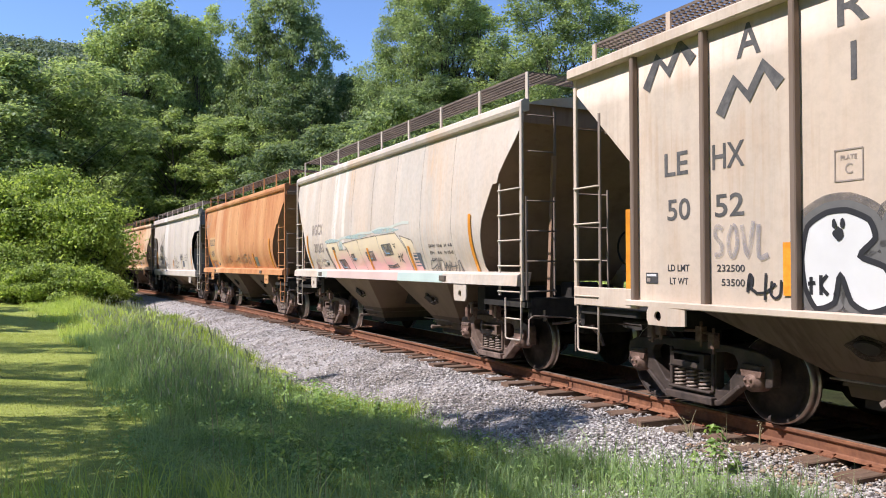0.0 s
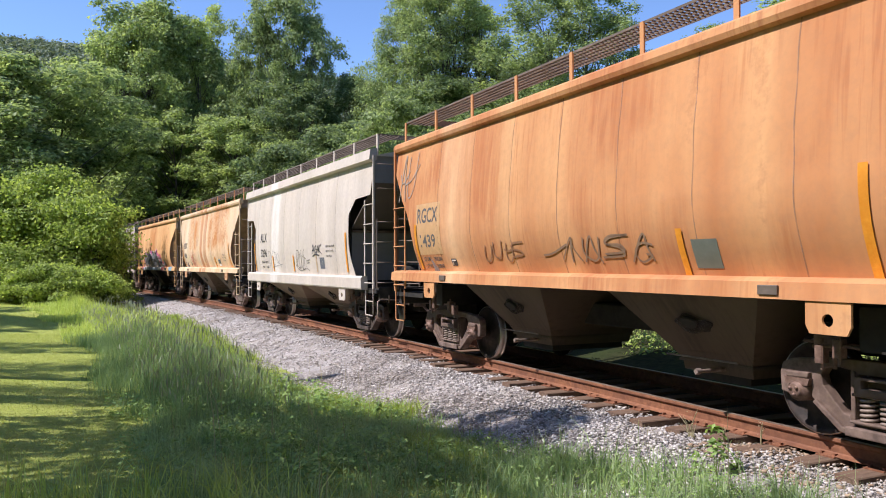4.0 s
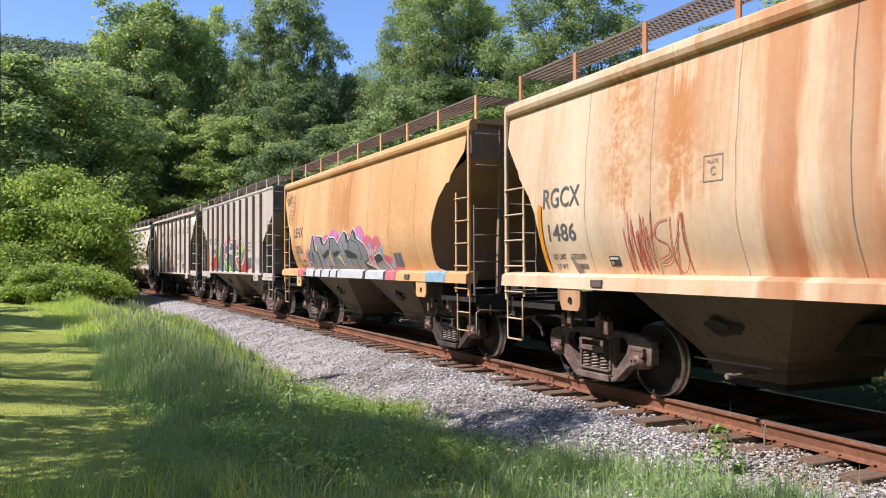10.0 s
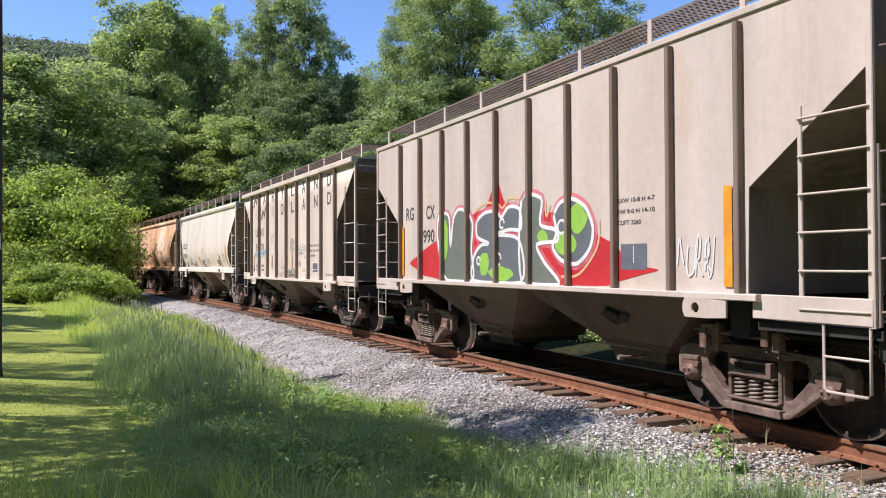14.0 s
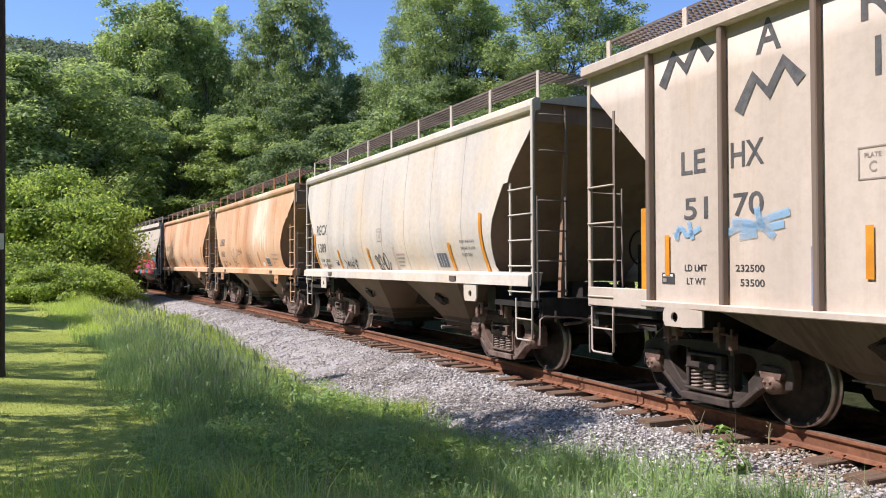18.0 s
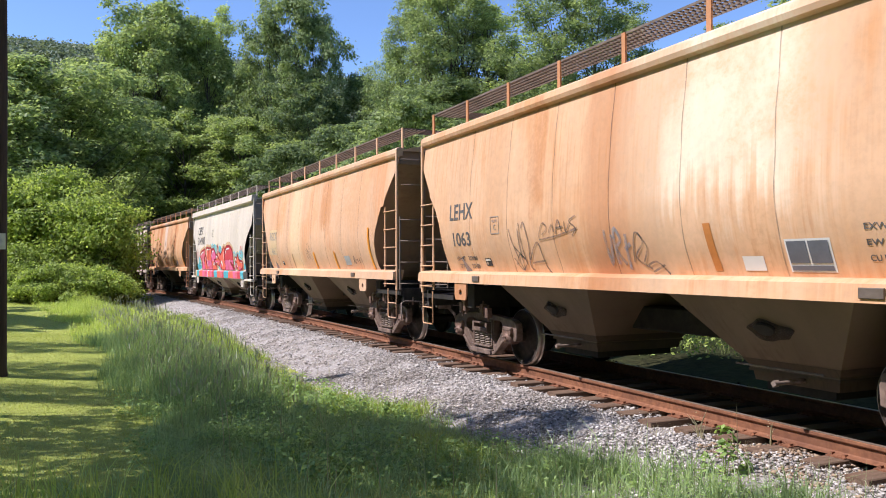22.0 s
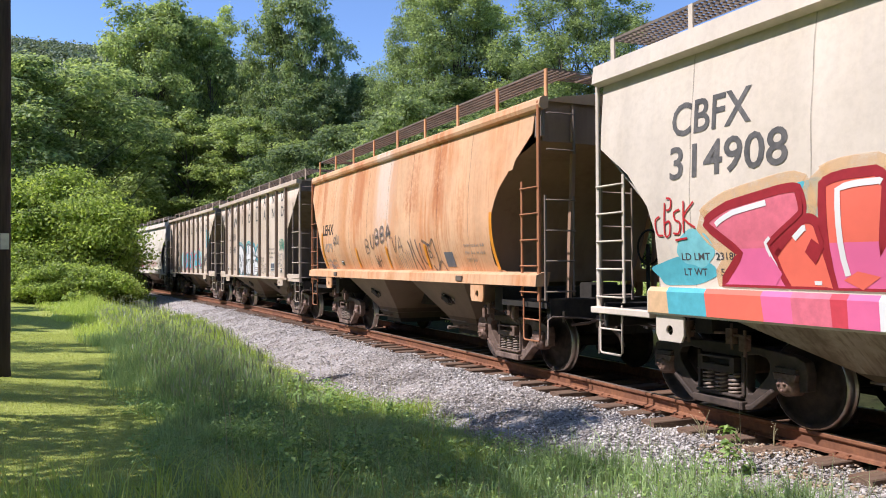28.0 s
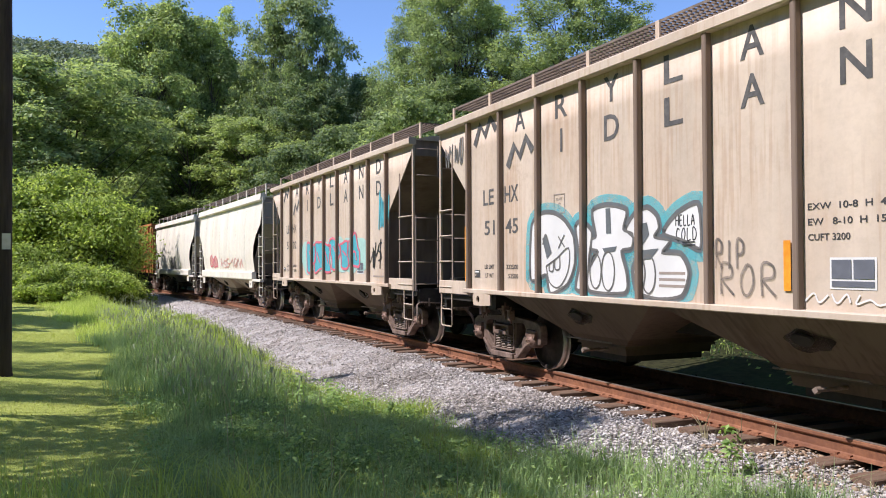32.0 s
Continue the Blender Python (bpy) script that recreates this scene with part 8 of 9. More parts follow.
    # 18: an open-topped ribbed car
    c = tagged(new("open_hopper"), "orange-brown ribbed open-top hopper car at the tail", "hopper car", "cars of the train")
    h = 6.0
    body = part("body", Geo().box(-h, h, -1.5, 1.5, 1.1, 4.25, 0.02), P_BOX, c)
    for s in (0, 180):
        for k in range(12):
            part("rib", cached("rib_open", lambda: Geo().box(-0.06, 0.06, -1.60, -1.502, 1.12, 4.2, 0.012)), P_BOX, body, "", pose(0, 0, 0, 0, 0, s) @ pose(-h + 0.3 + k * 11.4 / 11, 0, 0))
        part("top_chord", Geo().box(-h, h, -1.62, -1.45, 4.12, 4.28, 0.02), P_BOX, body, "", pose(0, 0, 0, 0, 0, s))
    part("hopper_bay", Geo().add([(x, y, z) for z, l, w in ((1.1, 3.8, 1.3), (0.5, 1.2, 1.0)) for x, y in ((-l, -w), (l, -w), (l, w), (-l, w))], [(0, 1, 5, 4), (1, 2, 6, 5), (2, 3, 7, 6), (3, 0, 4, 7), (4, 5, 6, 7), (3, 2, 1, 0)]), M_UNDER, c)
    part("centre_sill", Geo().box(-h, h, -0.27, 0.27, 0.74, 1.06, 0.02), M_UNDER, c)
    for sx in (-1, 1):
        truck(c, sx * (h - TRUCK_IN), M_TRUCK)
        coupler(c, sx, h)
        ladder(c, P_BOX, sx * (h - 0.035), sx * (h - 0.5), -1.62, 1.24, 4.0, 4.1, 8)
    add_car(c, 222.75)


build_train()


# ---- plants ----
def leaf_cards(centres, normals, size, r):
    """Folded four-cornered leaves, one island each: (n*4, 3) corners and (n*2, 3) triangles."""
    n = len(centres)
    t = r.normal(size=(n, 3))
    t -= (t * normals).sum(1)[:, None] * normals
    t /= np.linalg.norm(t, axis=1)[:, None] + 1e-9
    b = np.cross(normals, t)
    s = size[:, None]
    v = np.stack([centres - t * s, centres - b * s * 0.48 + normals * s * 0.16, centres + t * s, centres + b * s * 0.48 + normals * s * 0.16], 1)
    base = (np.arange(n) * 4)[:, None]
    f = np.concatenate([base + np.array([[0, 1, 2]]), base + np.array([[0, 2, 3]])], 1).reshape(-1, 3)
    return v.reshape(-1, 3), f


def small_leaves(centres, normals, size, r):
    """Three-cornered leaves for crowns that stay far off."""
    n = len(centres)
    t = r.normal(size=(n, 3))
    t -= (t * normals).sum(1)[:, None] * normals
    t /= np.linalg.norm(t, axis=1)[:, None] + 1e-9
    b = np.cross(normals, t)
    s = size[:, None]
    v = np.stack([centres + t * s, centres - t * s * 0.5 + b * s * 0.6, centres - t * s * 0.5 - b * s * 0.6], 1)
    return v.reshape(-1, 3), np.arange(n * 3).reshape(-1, 3)


def lobed_crown(name, lobes, sprays, each, leaf, material, seed, flat=0.78, loose=0.30):
    """Leaves in small sprays over the shells of many lobes (x, y, z, radius); sprays: a count for a lobe of one metre."""
    r = np.random.RandomState(seed)
    c = np.asarray(lobes)
    k = np.repeat(np.arange(len(c)), np.maximum(4, (sprays * c[:, 3] ** 1.7).astype(int)))
    d = r.normal(size=(len(k), 3))
    d[:, 2] += 0.35
    d /= np.linalg.norm(d, axis=1)[:, None]
    p = c[k, :3] + d * (c[k, 3] * r.uniform(0.62, 1.12, len(k)))[:, None] * np.array([1, 1, flat])
    q = np.repeat(np.arange(len(k)), each)
    pos = p[q] + r.normal(0, loose, (len(q), 3)) * np.array([1, 1, 0.55]) * (0.5 + 0.5 * c[k[q], 3:4])
    nrm = d[q] * 0.75 + np.array([-0.08, -0.03, 0.38]) + r.normal(0, 0.42, (len(q), 3))
    nrm /= np.linalg.norm(nrm, axis=1)[:, None]
    v, f = small_leaves(pos, nrm, r.uniform(0.55, 1.25, len(q)) * leaf, r)
    return indexed_mesh(name, v, f, material)


def tree_kind(name, height, width, low, lobes, sprays, each, leaf, material, seed, skew=0.0, lobe=0.10, full=0.74, flat=0.78, loose=0.30):
    """Meshes of a broadleaf tree: a trunk that forks into limbs, and a crown of many lobes round their ends."""
    r = random.Random(seed)
    g = Geo()
    rad = height * 0.010 + 0.05
    def axis(z):
        return Vector((skew * (z / height) ** 2 + 0.14 * math.sin(z * 0.6 + seed), 0.14 * math.cos(z * 0.5 + seed), z))
    stem = [axis(z) for z in np.linspace(-0.4, height * 0.86, 10)]
    g.rod(stem, [rad * (1.3 if k == 0 else 1 - 0.095 * k) for k in range(10)], 8)
    out = []
    for k in range(lobes):
        u = (k + r.random()) / lobes
        th = k * 2.399 + r.uniform(-0.7, 0.7)
        env = math.sin(math.pi * (0.13 + full * u)) ** 0.75 * (1 + 0.28 * math.sin(2 * th + seed + 5 * u) + 0.16 * math.sin(3 * th + 9 * u))
        d = env * width / 2 * math.sqrt(r.uniform(0.12, 1.0))
        z = low + (height - low) * u + r.uniform(-0.03, 0.03) * height
        a = axis(z)
        c = Vector((a.x + d * math.cos(th), a.y + d * math.sin(th), z))
        out.append((*c, width * lobe * r.uniform(0.62, 1.35) * (1.0 - 0.2 * u)))
        if k % 2 == 0:
            root = axis(max(low * 0.5, z - 0.25 * height * r.uniform(0.5, 1.0) - 0.5 * d))
            mid = root.lerp(c, 0.55) + Vector((r.gauss(0, 0.06 * d), r.gauss(0, 0.06 * d), -0.06 * d))
            g.rod([root, mid, c], [rad * 0.36 * (1 - 0.5 * u), rad * 0.22 * (1 - 0.5 * u), rad * 0.06], 5)
    for k in range(lobes // 5):
        q = abs(r.gauss(0, 1))
        a = axis(height * (1.02 - 0.05 * q))
        th = r.uniform(0, 6.28)
        out.append((a.x + 0.13 * q * width * math.cos(th), a.y + 0.13 * q * width * math.sin(th), a.z, width * lobe * r.uniform(0.35, 0.7)))
    return g.mesh(name), lobed_crown(name, out, sprays, each, leaf, material, seed, flat, loose)


def arching_kind(name, height, width, stems, sprays, each, leaf, material, seed, lobe=0.55, low=0.35, loose=0.24):
    """Meshes of a many-stemmed shrub: stems that arch out and droop, with leaf sprays along their outer halves and gaps between."""
    r = random.Random(seed)
    g = Geo()
    out = []
    for k in range(stems):
        th = k * 2.399 + r.uniform(-0.5, 0.5)
        reach = width / 2 * math.sqrt((k + 0.5) / stems) * r.uniform(0.75, 1.1)
        top = height * (1.0 - (1 - low) * (reach / (width / 2)) ** 1.6) * r.uniform(0.72, 1.04)
        path = []
        for u in np.linspace(0, 1, 7):
            d = reach * (0.15 * u + 0.85 * u ** 2)
            z = top * math.sin(min(1.0, 1.12 * u) * math.pi / 2) - (0.14 * top * max(0.0, u - 0.75) / 0.25)
            path.append(Vector((d * math.cos(th + 0.3 * u), d * math.sin(th + 0.3 * u), z)))
        g.rod(path, [0.045 * (1.15 - j / 6) for j in range(7)], 5)
        for q in range(r.randint(3, 6)):
            u = r.uniform(0.45, 1.02)
            i = min(5, int(u * 6))
            p = path[i].lerp(path[i + 1], u * 6 - i)
            out.append((p.x + r.gauss(0, 0.22), p.y + r.gauss(0, 0.22), p.z + r.gauss(0, 0.15), lobe * r.uniform(0.45, 1.3)))
    return g.mesh(name), lobed_crown(name, out, sprays, each, leaf, material, seed, 0.55, loose)


def plant_tree(meshes, x, y, label, leafmat, s=1.0, turn=0.0, sz=None, z=None, cat="tree", group="trees behind the railway", name="tree"):
    t = tagged(new(name), label, cat, group)
    zz = float(ground_z(np.array(x), np.array(y))) if z is None else z
    t.matrix_basis = Matrix.LocRotScale((x, y, zz), Euler((0, 0, radians(turn))), (s, s, sz or s))
    part("trunk", meshes[0], M_BARK, t)
    part("crown", meshes[1], leafmat, t)
    return t


def polar(px_yaw, dist):
    return dist * math.sin(radians(px_yaw)), dist * math.cos(radians(px_yaw))


def make_trees():
    K = [tree_kind("broad_tree", 24, 12, 3.0, 105, 34, 9, 0.19, LEAF_A, 11, 0.0, 0.095, 0.66),
         tree_kind("slender_tree", 26, 5.5, 5.0, 70, 60, 7, 0.15, LEAF_B, 12, 0.6, 0.11, 0.80, 1.0),
         tree_kind("dense_tree", 20, 11, 1.5, 90, 36, 9, 0.19, LEAF_C, 13, -0.8, 0.105, 0.74),
         tree_kind("open_tree", 22, 9, 5.0, 62, 36, 9, 0.18, LEAF_A, 14, 1.0, 0.11, 0.70)]
    NEAR = [tree_kind("near_broad_tree", 24, 12, 3.0, 105, 44, 9, 0.14, LEAF_A, 15, 0.0, 0.088),
            tree_kind("near_slender_tree", 26, 5.5, 5.0, 75, 70, 7, 0.12, LEAF_B, 16, 0.6, 0.11, 0.85, 1.0),
            tree_kind("near_dense_tree", 20, 11, 1.5, 100, 44, 9, 0.14, LEAF_C, 17, -0.8, 0.10, 0.74),
            tree_kind("near_open_tree", 22, 9, 5.0, 66, 44, 9, 0.135, LEAF_A, 18, 1.0, 0.11, 0.70)]
    r = random.Random(77)
    labels = ["tall leafy tree with mid-green crown in sunlight", "slender tall tree with light green crown", "dense dark green broadleaf tree", "open-crowned tree with visible limbs"]
    mats = [LEAF_A, LEAF_B, LEAF_C, LEAF_A]
    # bearing, distance, kind, top height above the rails, crown width
    rows = [(-7.0, 70, 2, 18.5, 13), (-3.4, 68, 2, 17.2, 12), (-0.6, 74, 2, 17.6, 11), (1.2, 86, 0, 19.6, 9),
            (4.8, 94, 0, 31.0, 13), (3.2, 90, 0, 27.0, 10), (6.5, 93, 0, 29.0, 11), (7.6, 98, 2, 27.0, 9), (2.6, 100, 2, 25.0, 9), (8.2, 92, 1, 29.0, 4.5), (9.4, 96, 1, 32.0, 4.5), (11.2, 100, 2, 24.0, 8),
            (12.4, 88, 0, 28.0, 7), (14.2, 86, 0, 31.0, 9), (15.6, 86, 0, 28.5, 6), (15.4, 82, 2, 20.0, 9),
            (18.6, 86, 2, 22.0, 7), (20.2, 84, 0, 21.0, 7), (21.8, 64, 3, 19.5, 5), (22.9, 63, 0, 22.0, 6), (24.0, 62, 0, 24.0, 7.5), (25.2, 60, 3, 22.6, 7), (26.4, 61, 0, 23.2, 9), (28.6, 60, 1, 21.6, 7.5), (25.5, 58, 2, 15.0, 9),
            (30.6, 60, 2, 17.0, 6), (32.2, 58, 2, 17.0, 6), (33.8, 52, 3, 19.4, 7), (36.0, 52, 0, 20.0, 8), (37.8, 52, 3, 17.5, 5), (40.4, 52, 2, 14.5, 7), (43.0, 48, 0, 14.0, 8), (46.5, 44, 2, 14, 8), (51, 40, 3, 14, 8),
            (6.5, 84, 2, 17.0, 10), (10.5, 80, 0, 16.0, 10), (19.5, 70, 2, 14.0, 10), (22.8, 62, 0, 12.5, 9), (29.5, 54, 2, 12.0, 9)]
    heights = [24, 26, 20, 22]
    widths = [12, 5.5, 11, 9]
    for b, d, k, top, wide in rows:
        x, y = polar(b, d)
        z = float(ground_z(np.array(x), np.array(y)))
        sunny = 1 < b < 12 and k != 1
        plant_tree((NEAR if d < 67 else K)[k], x, y, labels[1 if sunny else k].replace("slender tall", "broad"), LEAF_D if sunny else LEAF_A if b < 1 else mats[k], 1.22 * wide / widths[k], r.uniform(0, 360), 0.98 * (top - z) / heights[k])
    # understorey between them and the line
    U = [tree_kind("sapling_a", 8, 7, 0.6, 70, 90, 8, 0.115, LEAF_A, 21, 0.0, 0.10, 0.8, 0.6, 0.2), tree_kind("sapling_b", 7, 8, 0.3, 70, 80, 8, 0.115, LEAF_C, 22, 0.0, 0.10, 0.8, 0.6, 0.2)]
    for k in range(33):
        b = 1.5 + k * 1.55 + r.uniform(-0.6, 0.6)
        a = np.interp(b, [0, 4, 10, 20, 30, 40, 60], [90, 78, 62, 52, 40, 33, 25])
        d = a * r.uniform(0.9, 1.2)
        x, y = polar(b, d)
        if lateral(x, y) < 7.5:
            x += 8.5 - lateral(x, y)
        # left of 13 degrees the wood's shade is put into a deeper leaf colour
        plant_tree(U[k % 2], x, y, "leafy green sapling at the wood's edge", LEAF_C if b < 13 else (LEAF_A, LEAF_C, LEAF_A)[k % 3], r.uniform(0.8, 1.5) * float(np.interp(b, [3, 12, 18, 28, 40], [0.62, 0.8, 1.0, 0.62, 0.5])), r.uniform(0, 360), None, group="undergrowth behind the railway")
    # the leafy clump beside the line that hides the curve
    B = [arching_kind("thicket", 8.6, 6.6, 26, 34, 14, 0.12, LEAF_BUSH, 31, 0.66, 0.5, 0.42), arching_kind("thicket_b", 6.4, 4.6, 20, 36, 14, 0.115, LEAF_BUSH, 32, 0.5, 0.45, 0.40),
         arching_kind("thicket_c", 3.4, 3.4, 13, 60, 10, 0.10, LEAF_BUSH, 33, 0.46, 0.35, 0.28)]
    for k, (b, d, s, kind, turn) in enumerate([(-0.7, 49, 1.04, 0, 40), (-3.4, 47.5, 1.16, 1, 10), (1.5, 44.6, 0.94, 1, 250), (0.35, 46.2, 1.12, 1, 60), (-0.6, 46.0, 0.90, 1, 160), (-1.9, 45.0, 0.95, 2, 0), (0.3, 45.0, 0.95, 2, 140), (-3.7, 44.6, 0.9, 2, 80), (1.9, 46.3, 0.9, 2, 200), (-6.4, 50, 1.0, 0, 100), (-2.4, 51, 0.92, 0, 200)]):
        x, y = polar(b, d)
        plant_tree(B[kind], x, y, "airy light green thicket of arching stems" if kind else "tall light green thicket with dark gaps", LEAF_BUSH, s, turn, s * 1.16 if b > 1.2 else None, group="thicket by the lawn")
    D = tree_kind("dark_thicket", 7.4, 6.0, 0.3, 46, 50, 9, 0.13, LEAF_C, 34, 0.9, 0.13, 0.80, 0.45, 0.34)
    for k, (b, d, s) in enumerate([(-2.6, 53, 0.80), (-1.2, 58, 0.9), (-0.1, 60, 0.85), (-5.0, 55, 0.9)]):
        x, y = polar(b, d)
        plant_tree(D, x, y, "shaded deep green thicket", LEAF_C, s, k * 57, None, group="thicket by the lawn")
    L = arching_kind("shrub", 2.2, 4.8, 34, 120, 9, 0.085, LEAF_BUSH, 41, 0.42, 0.30, 0.2)
    for k, (b, d, s) in enumerate([(0.75, 42, 0.98), (-1.3, 42, 1.0), (2.0, 43.5, 0.66), (-3.2, 44, 0.9)]):
        x, y = polar(b, d)
        plant_tree(L, x, y, "low spreading light green shrub", LEAF_BUSH, s, k * 80, None, cat="shrub", group="shrubs by the lawn", name="shrub")
    # trees behind the viewer whose shade lies on the grass
    S = tree_kind("shade_tree", 10.4, 6.4, 6.8, 38, 12, 7, 0.2, LEAF_A, 51, 0.0, 0.15)
    for x, y, s, sz in ((-5.9, 8.3, 0.60, 0.90), (-4.2, 8.3, 0.60, 0.90), (-4.8, 6.2, 0.62, 0.90), (-3.9, 5.2, 0.6, 0.90), (-2.6, 4.7, 0.32, 0.88), (-2.2, 9.3, 0.30, 0.92), (-1.35, 9.5, 0.16, 0.84), (-3.4, 10.3, 0.42, 0.90), (-4.6, 11.6, 0.40, 0.90), (-6.4, 10.4, 0.32, 0.90), (-5.4, 13.4, 0.24, 0.90), (-13.0, 15.4, 0.34, 1.9), (-12.8, 18.4, 0.3, 1.9), (-12.9, 21.6, 0.28, 1.9)):
        plant_tree(S, x, y, "broadleaf yard tree shading the lawn", LEAF_A, s, x * 31, sz, group="yard trees")
    # unseen woods added behind the viewer and along the line to block low skylight
    W = tree_kind("screen_tree", 20, 13, 0.8, 60, 7, 6, 0.6, LEAF_C, 61, 0.0, 0.13)
    for k in range(22):
        b = 66 + k * 12.5
        d = 30 + 7 * math.sin(k * 2.3) + (14 if k > 14 else 0)
        x, y = polar(b, d)
        if abs(lateral(x, y)) < 8:
            x += 15 if lateral(x, y) > 0 else -15
        plant_tree(W, x, y, "unseen broadleaf tree added to block low skylight", LEAF_C, r.uniform(0.85, 1.15), k * 71, None, group="woods around the yard")


make_trees()


def make_hill():
    """The wooded ridge far behind: leaf masses over the rising ground."""
    r = np.random.RandomState(9)
    n = 2600
    d, b = np.sqrt(r.uniform(290.0 ** 2, 480.0 ** 2, n)), np.radians(r.uniform(-9, 50, n))
    x, y = d * np.sin(b), d * np.cos(b)
    z = ground_z(x, y) + r.uniform(-0.5, 2.5, n)
    me = lobed_crown("hillside_woods", np.stack([x, y, z, r.uniform(2.6, 5.0, n)], 1), 2.0, 5, 1.0, LEAF_FAR, 10, 0.8, 0.45)
    tagged(new("hillside_woods", me), "hazy green wooded hillside on the skyline", "woods", kind="stuff")


make_hill()


def soil_z(x, y):
    """The upper of the ground and the ballast's slope."""
    lat = lateral(x, y)
    return np.maximum(ground_z(x, y), np.where(np.abs(lat) < 3.7, bed_z(lat) - 0.03, -9.0))


def blades(name, x, y, height, width, material, seed, lean=0.35, z=None):
    """Grass blades: a bent strip of three corners each pair and a tip."""
    r = np.random.RandomState(seed)
    n = len(x)
    z = soil_z(x, y) - 0.02 if z is None else z
    t = r.uniform(0, 2 * np.pi, n)
    side = np.stack([np.cos(t), np.sin(t), np.zeros(n)], 1) * (width / 2)[:, None]
    u = r.uniform(0, 2 * np.pi, n)
    l = np.abs(r.normal(0, lean, n)) * height
    bend = np.stack([np.cos(u) * l, np.sin(u) * l, np.zeros(n)], 1)
    p0 = np.stack([x, y, z], 1)
    up = np.zeros((n, 3))
    up[:, 2] = height
    p1 = p0 + up * 0.55 + bend * 0.3
    p2 = p0 + up * (1 - 0.25 * (l / np.maximum(height, 1e-3)))[:, None] + bend
    v = np.stack([p0 - side, p0 + side, p1 + side * 0.8, p1 - side * 0.8, p2], 1).reshape(-1, 3)
    b = (np.arange(n) * 5)[:, None]
    f = np.concatenate([b + np.array([[0, 1, 2]]), b + np.array([[0, 2, 3]]), b + np.array([[3, 2, 4]])], 1).reshape(-1, 3)
    return indexed_mesh(name, v, f, material)


def scatter(n, x0, x1, y0, y1, keep, r):
    x, y = r.uniform(x0, x1, n), r.uniform(y0, y1, n)
    k = keep(x, y)
    return x[k], y[k]


def lawn_edge(y):
    return -6.7 - np.clip(y - 12, 0, 60) * 0.055


def make_grass():
    r = np.random.RandomState(21)
    def patchy(x, y):
        return np.sin(x * 1.7 + 2 * np.sin(y * 0.9)) + np.sin(y * 1.3 + x * 0.8)
    def tufts(n, x0, x1, y0, y1, keep, spread, each):
        """Blades gathered round tuft centres."""
        cx, cy = scatter(n, x0, x1, y0, y1, keep, r)
        k = np.repeat(np.arange(len(cx)), each)
        return cx[k] + r.normal(0, spread, len(k)), cy[k] + r.normal(0, spread, len(k)), k
    def slim(x, y):
        l = lateral(x, y)
        return 0.38 + 0.75 * np.exp(-((l + 5.5 + 0.03 * (y - 14)) / 0.85) ** 2) * np.clip((y - 8.5) / 3.0, 0.15, 1.0)
    # tall verge: tufts of grey-green stalks
    def verge(x, y):
        l = lateral(x, y)
        return (l < ballast_edge(y) - 0.15 + 0.15 * np.sin(y * 1.9)) & (l > lawn_edge(y) + 0.25 * np.sin(y * 0.8)) & (r.uniform(size=len(x)) < 0.72 + 0.25 * patchy(x, y))
    x, y, k = tufts(2600, -1, 5, 8.5, 21, verge, 0.075, 26)
    tall = r.uniform(0.55, 1.25, k.max() + 1)[k]
    h = r.uniform(0.3, 0.8, len(x)) * tall * slim(x, y)
    a = blades("verge_grass", x, y, h, r.uniform(0.005, 0.010, len(x)), GRASS_TALL, 31, 0.5)
    tagged(new("verge_grass", a), "tall uncut grey-green grass along the ballast", "grass", kind="stuff")
    x, y, k = tufts(2400, -4, 5, 20, 47, verge, 0.14, 22)
    tall = r.uniform(0.6, 1.2, k.max() + 1)[k]
    h = r.uniform(0.3, 0.75, len(x)) * tall * slim(x, y)
    a = blades("far_verge_grass", x, y, h, r.uniform(0.012, 0.026, len(x)), GRASS_LUSH, 32, 0.6)
    tagged(new("far_verge_grass", a), "sunlit yellow-green tall grass running towards the thicket", "grass", kind="stuff")
    # lush low grass at the ballast's foot
    n = 42000
    along, l = r.uniform(5, 34, n), r.normal(-0.22, 0.22, n)
    l = l + ballast_edge(along) + 0.10 * np.sin(along * 1.9) + 0.08 * np.sin(along * 4.3)
    th = (along - LINE_Y) / RADIUS
    x, y = LINE_X - RADIUS + (RADIUS + l) * np.cos(th), LINE_Y + (RADIUS + l) * np.sin(th)
    a = blades("edge_grass", x, y, r.uniform(0.07, 0.30, len(x)) * (0.8 + 0.3 * patchy(x * 2, y * 2)), r.uniform(0.007, 0.016, len(x)), GRASS_BANK, 37, 0.9)
    tagged(new("edge_grass", a), "low lush green grass at the foot of the ballast", "grass", kind="stuff")
    # rough grass at the viewer's feet
    def near(x, y):
        return (lateral(x, y) < -2.9 + 0.28 * np.clip(7.0 - y, 0, 2) + 0.25 * np.sin(x * 3.1 + y)) & (r.uniform(size=len(x)) < 0.7 + 0.25 * patchy(x, y))
    x, y, k = tufts(4600, -1.0, 6.4, 3.6, 9.8, near, 0.07, 18)
    tall = r.uniform(0.5, 1.3, k.max() + 1)[k] * np.where((lateral(x, y) < -6.7) & (y > 6.8), 0.3, 1.0)
    h = r.uniform(0.08, 0.32, len(x)) * tall * np.where(lateral(x, y) < -6.6, 0.45, 1.0)
    a = blades("rough_grass", x, y, h, r.uniform(0.005, 0.013, len(x)), GRASS_TALL, 33, 1.0)
    tagged(new("rough_grass", a), "rough shaded grass and weeds in front", "grass", kind="stuff")
    # long arching blades nearest to the viewer
    x, y, k = tufts(1300, -0.8, 6.8, 3.7, 7.0, near, 0.07, 9)
